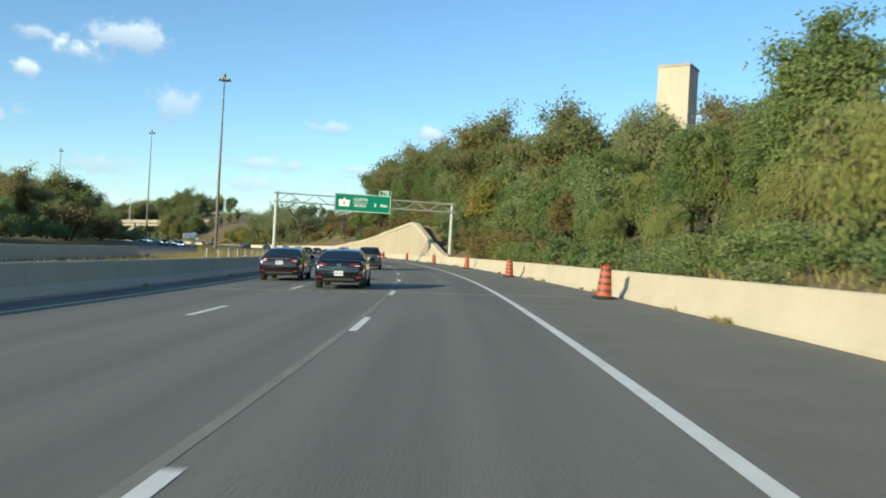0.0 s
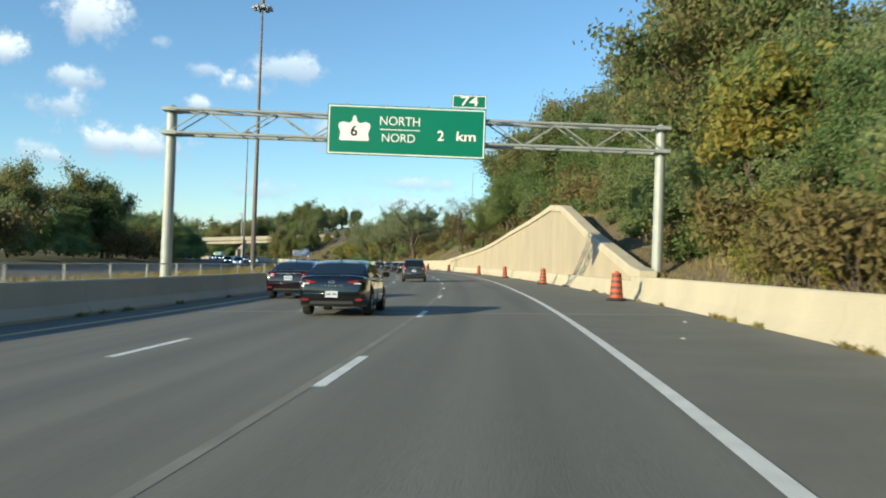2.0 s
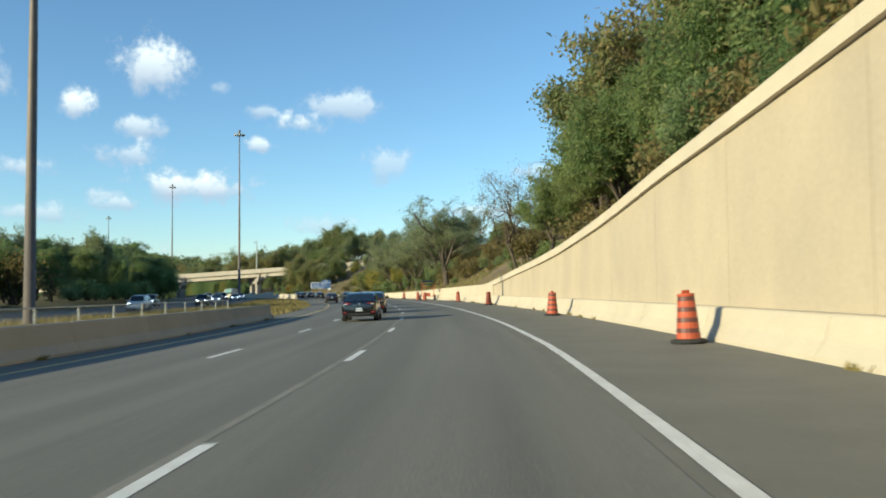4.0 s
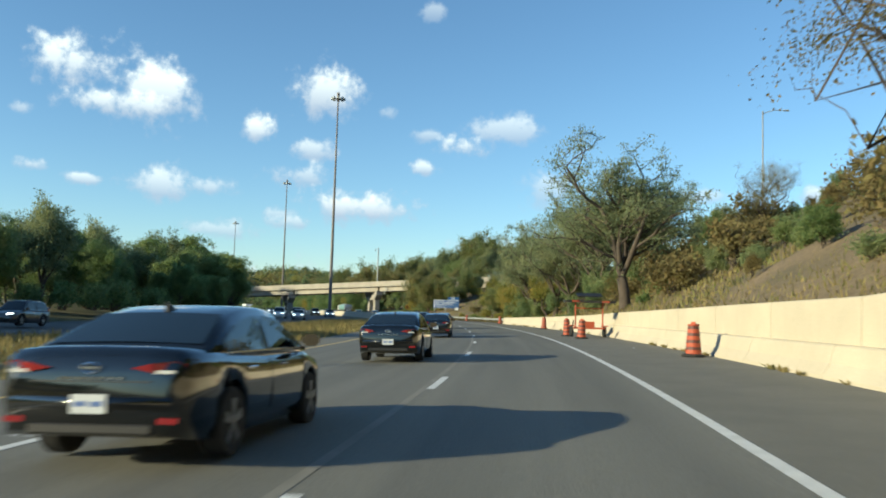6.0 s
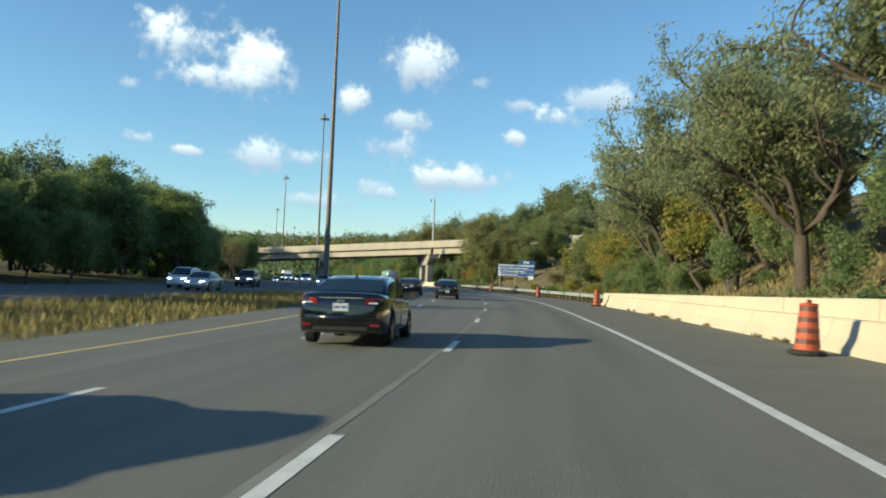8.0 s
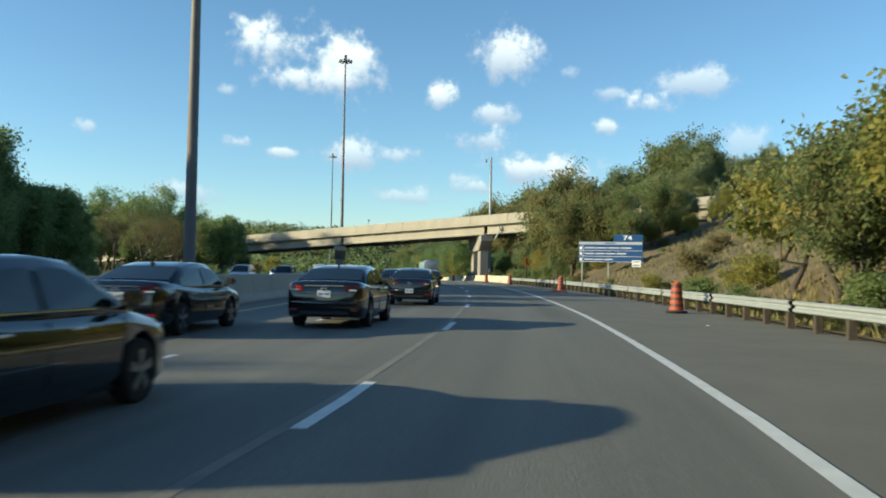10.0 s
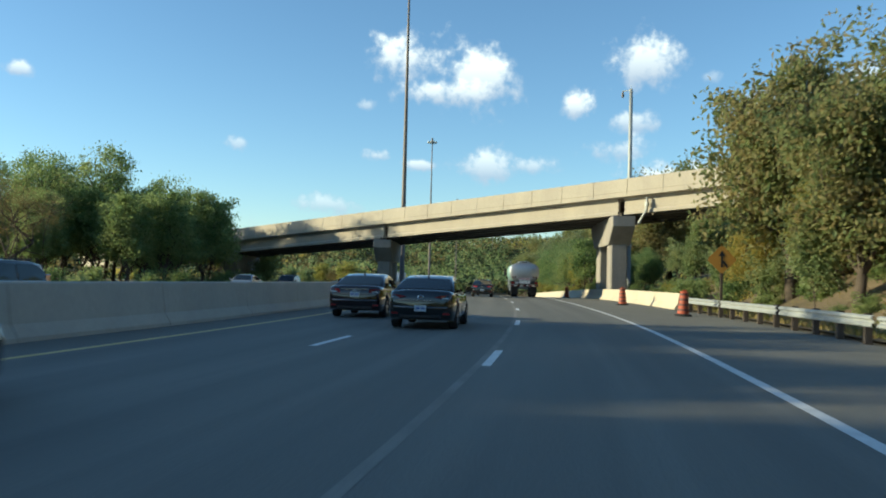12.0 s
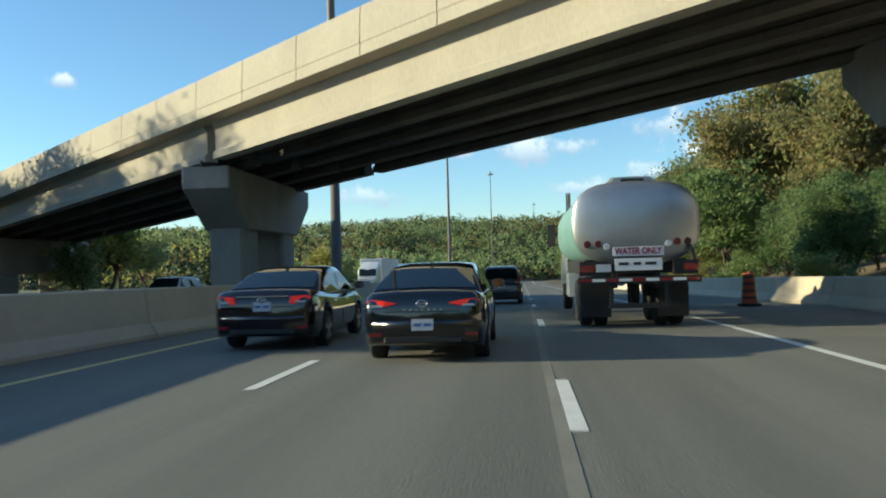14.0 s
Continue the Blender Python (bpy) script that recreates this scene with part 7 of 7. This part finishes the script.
    tube(bm, (1.16, -0.12, 1.35), (0.98, -0.1, 1.2), 0.045)
    part("hose", bm, DARK_RUBBER, g)
    # axles: two dual ones behind, a single in front
    for y in (1.35, 2.65, 8.3):
        for sgn in (1, -1):
            for x in ((0.98, 0.66) if y < 5 else (1.0,)):
                w = new("wheel")
                w.parent = g
                w.matrix_basis = pose(sgn * x, y, 0.5, 0, 0, 0 if sgn > 0 else 180)
                bm = bmesh.new()
                lathe(bm, [(0.30, -0.13), (0.47, -0.13), (0.5, -0.1), (0.5, 0.1), (0.47, 0.13), (0.30, 0.13)], 24, "x")
                part("tyre", bm, TYRE, w)
                bm = bmesh.new()
                lathe(bm, [(0.3, 0.1), (0.26, 0.05), (0.12, 0.03), (0.1, 0.12), (0.05, 0.13)], 16, "x")
                part("rim", bm, ALLOY, w)
    for x in (-0.82, 0.82):
        bm = bmesh.new()
        box(bm, x - 0.32, x + 0.32, 0.55, 0.57, 0.22, 0.95)
        part("mudflap", bm, DARK_RUBBER, g)
    # tool box, steps and the cab ahead
    bm = bmesh.new()
    box(bm, -1.2, -0.8, 3.7, 5.2, 0.55, 1.15)
    box(bm, 0.8, 1.2, 3.7, 5.2, 0.55, 1.15)
    part("side_locker", bm, PAINT_WHITE, g, "white side locker")
    cab = new("cab")
    cab.parent = g
    bm = bmesh.new()
    loft(bm, [[(0, 7.55, 3.05), (1.0, 7.55, 3.0), (1.15, 7.55, 2.8), (1.18, 7.55, 0.8), (0, 7.55, 0.8)], [(0, 8.9, 3.0), (0.98, 8.9, 2.95), (1.12, 8.9, 2.75), (1.16, 8.9, 0.8), (0, 8.9, 0.8)], [(0, 9.4, 2.0), (0.9, 9.4, 1.98), (1.1, 9.4, 1.9), (1.15, 9.4, 0.8), (0, 9.4, 0.8)], [(0, 10.6, 1.75), (0.75, 10.6, 1.72), (0.9, 10.6, 1.6), (0.95, 10.6, 0.6), (0, 10.6, 0.6)]])
    part("cab_shell", bm, PAINT_WHITE, cab)
    bm = bmesh.new()
    quad_pane(bm, [(-0.6, 7.545, 2.2), (0.6, 7.545, 2.2), (0.6, 7.545, 2.75), (-0.6, 7.545, 2.75)], (0, -1, 0))
    part("rear_window", bm, CAR_GLASS, cab)
    for sgn in (1, -1):
        bm = bmesh.new()
        tube(bm, (sgn * 1.15, 9.0, 2.6), (sgn * 1.42, 9.0, 2.6), 0.02, n=6)
        tube(bm, (sgn * 1.15, 9.0, 2.0), (sgn * 1.42, 9.0, 2.0), 0.02, n=6)
        box(bm, sgn * 1.42 - 0.12, sgn * 1.42 + 0.12, 8.97, 9.07, 1.95, 2.65)
        part("mirror", bm, TRIM_BLACK, cab)
        bm = bmesh.new()
        tube(bm, (sgn * 0.95, 7.42, 1.2), (sgn * 0.95, 7.42, 3.5), 0.07)
        part("exhaust_pipe", bm, CHROME, cab)
    return g


stand(make_car("sedan", "black fastback sedan with lit brake lamps", PAINT_BLACK, lit=True), 422.4, -5.7)
stand(build_tanker(), 426.0, -1.9)


# ---- traffic across the median ----
def build_semi():
    g = thing("semi_truck", "white articulated lorry with a box trailer", "truck")
    bm = bmesh.new()
    box(bm, -1.28, 1.28, -11.0, 2.2, 1.15, 4.05)
    bmesh.ops.bevel(bm, geom=bm.edges[:], offset=0.05, segments=1, affect="EDGES")
    part("trailer_box", bm, TRAILER_WHITE, g)
    bm = bmesh.new()
    loft(bm, [[(0, 2.7, 3.7), (0.95, 2.7, 3.65), (1.15, 2.7, 3.3), (1.2, 2.7, 0.7), (0, 2.7, 0.7)], [(0, 4.3, 3.0), (0.95, 4.3, 2.95), (1.12, 4.3, 2.7), (1.18, 4.3, 0.7), (0, 4.3, 0.7)], [(0, 4.8, 2.0), (0.9, 4.8, 1.95), (1.05, 4.8, 1.8), (1.15, 4.8, 0.6), (0, 4.8, 0.6)], [(0, 6.3, 1.75), (0.8, 6.3, 1.7), (0.95, 6.3, 1.5), (1.0, 6.3, 0.55), (0, 6.3, 0.55)]])
    part("cab_shell", bm, PAINT_WHITE, g)
    bm = bmesh.new()
    quad_pane(bm, [(-0.95, 4.33, 2.85), (0.95, 4.33, 2.85), (1.0, 4.79, 2.08), (-1.0, 4.79, 2.08)], (0, 0.85, 0.5), 0.03)
    part("windscreen", bm, CAR_GLASS, g)
    bm = bmesh.new()
    box(bm, -0.6, 0.6, 6.3, 6.33, 0.8, 1.55)
    part("grille", bm, CHROME, g)
    for sgn in (1, -1):
        bm = bmesh.new()
        box(bm, sgn * 0.78 - 0.12, sgn * 0.78 + 0.12, 6.2, 6.33, 1.0, 1.25)
        part("headlamp", bm, LAMP_WHITE_LIT, g)
        for y in (-10, -8.8, 1.2, 2.4, 5.3):
            bm = bmesh.new()
            lathe(bm, [(0.28, -0.16), (0.5, -0.15), (0.5, 0.15), (0.3, 0.16)], 18, "x", (sgn * 0.98, y, 0.5))
            part("wheel", bm, TYRE, g)
    bm = bmesh.new()
    box(bm, -0.5, 0.5, -10.6, 5.6, 0.75, 1.14)
    part("chassis", bm, TRIM_BLACK, g)
    return g


def build_pickup():
    g = make_car("pickup_truck", "dark pickup truck on the opposite carriageway", PAINT_GREY, L=5.7, Wd=1.98, H=1.85, r=0.39, rear_axle=-1.75, front_axle=1.85, deck=1.25, belt=1.22, roof=[(-0.55, 1.22), (-0.45, 1.78), (-0.2, 1.84), (0.3, 1.85), (0.75, 1.80), (1.55, 1.22)], headlamps=True, tail="tall", badge=False)
    return g


semi = stand(build_semi(), 504, far_edge(504) - 3.4, back=True)
copy_thing(semi, stand(new("spot"), 620, far_edge(620) - 9, back=True).matrix_basis.copy())
bpy.data.objects.remove(bpy.data.objects["spot"])
stand(build_pickup(), 486, far_edge(486) - 11, back=True)
white_suv = stand(make_car("suv", "white sport utility vehicle across the median", PAINT_WHITE, L=4.6, Wd=1.84, H=1.69, r=0.35, hatch=True, tail="tall", belt=1.03, roof=SUV_ROOF(4.6, 1.69), headlamps=True), 492, far_edge(492) - 7.5, back=True)
silver = stand(make_car("sedan", "silver sedan across the median", PAINT_SILVER, tail="block", headlamps=True), 262, far_edge(262) - 4, back=True)
dark = stand(make_car("suv", "dark grey utility vehicle across the median", PAINT_GREY, L=4.6, Wd=1.84, H=1.69, r=0.35, hatch=True, tail="tall", belt=1.03, roof=SUV_ROOF(4.6, 1.69), headlamps=True), 232, far_edge(232) - 8, back=True)
for src, spots in ((white_suv, ((212, 4), (306, 8), (372, 7.5), (448, 4))), (silver, ((300, 4), (340, 4), (420, 8), (470, 4))), (dark, ((247, 4), (322, 8), (375, 4), (436, 8)))):
    for s, q in spots:
        d = far_edge(s) - q
        copy_thing(src, Matrix.Translation(W(s, d, -0.08)) @ pose(0, 0, 0, 0, 0, turn_at(s) + 180))
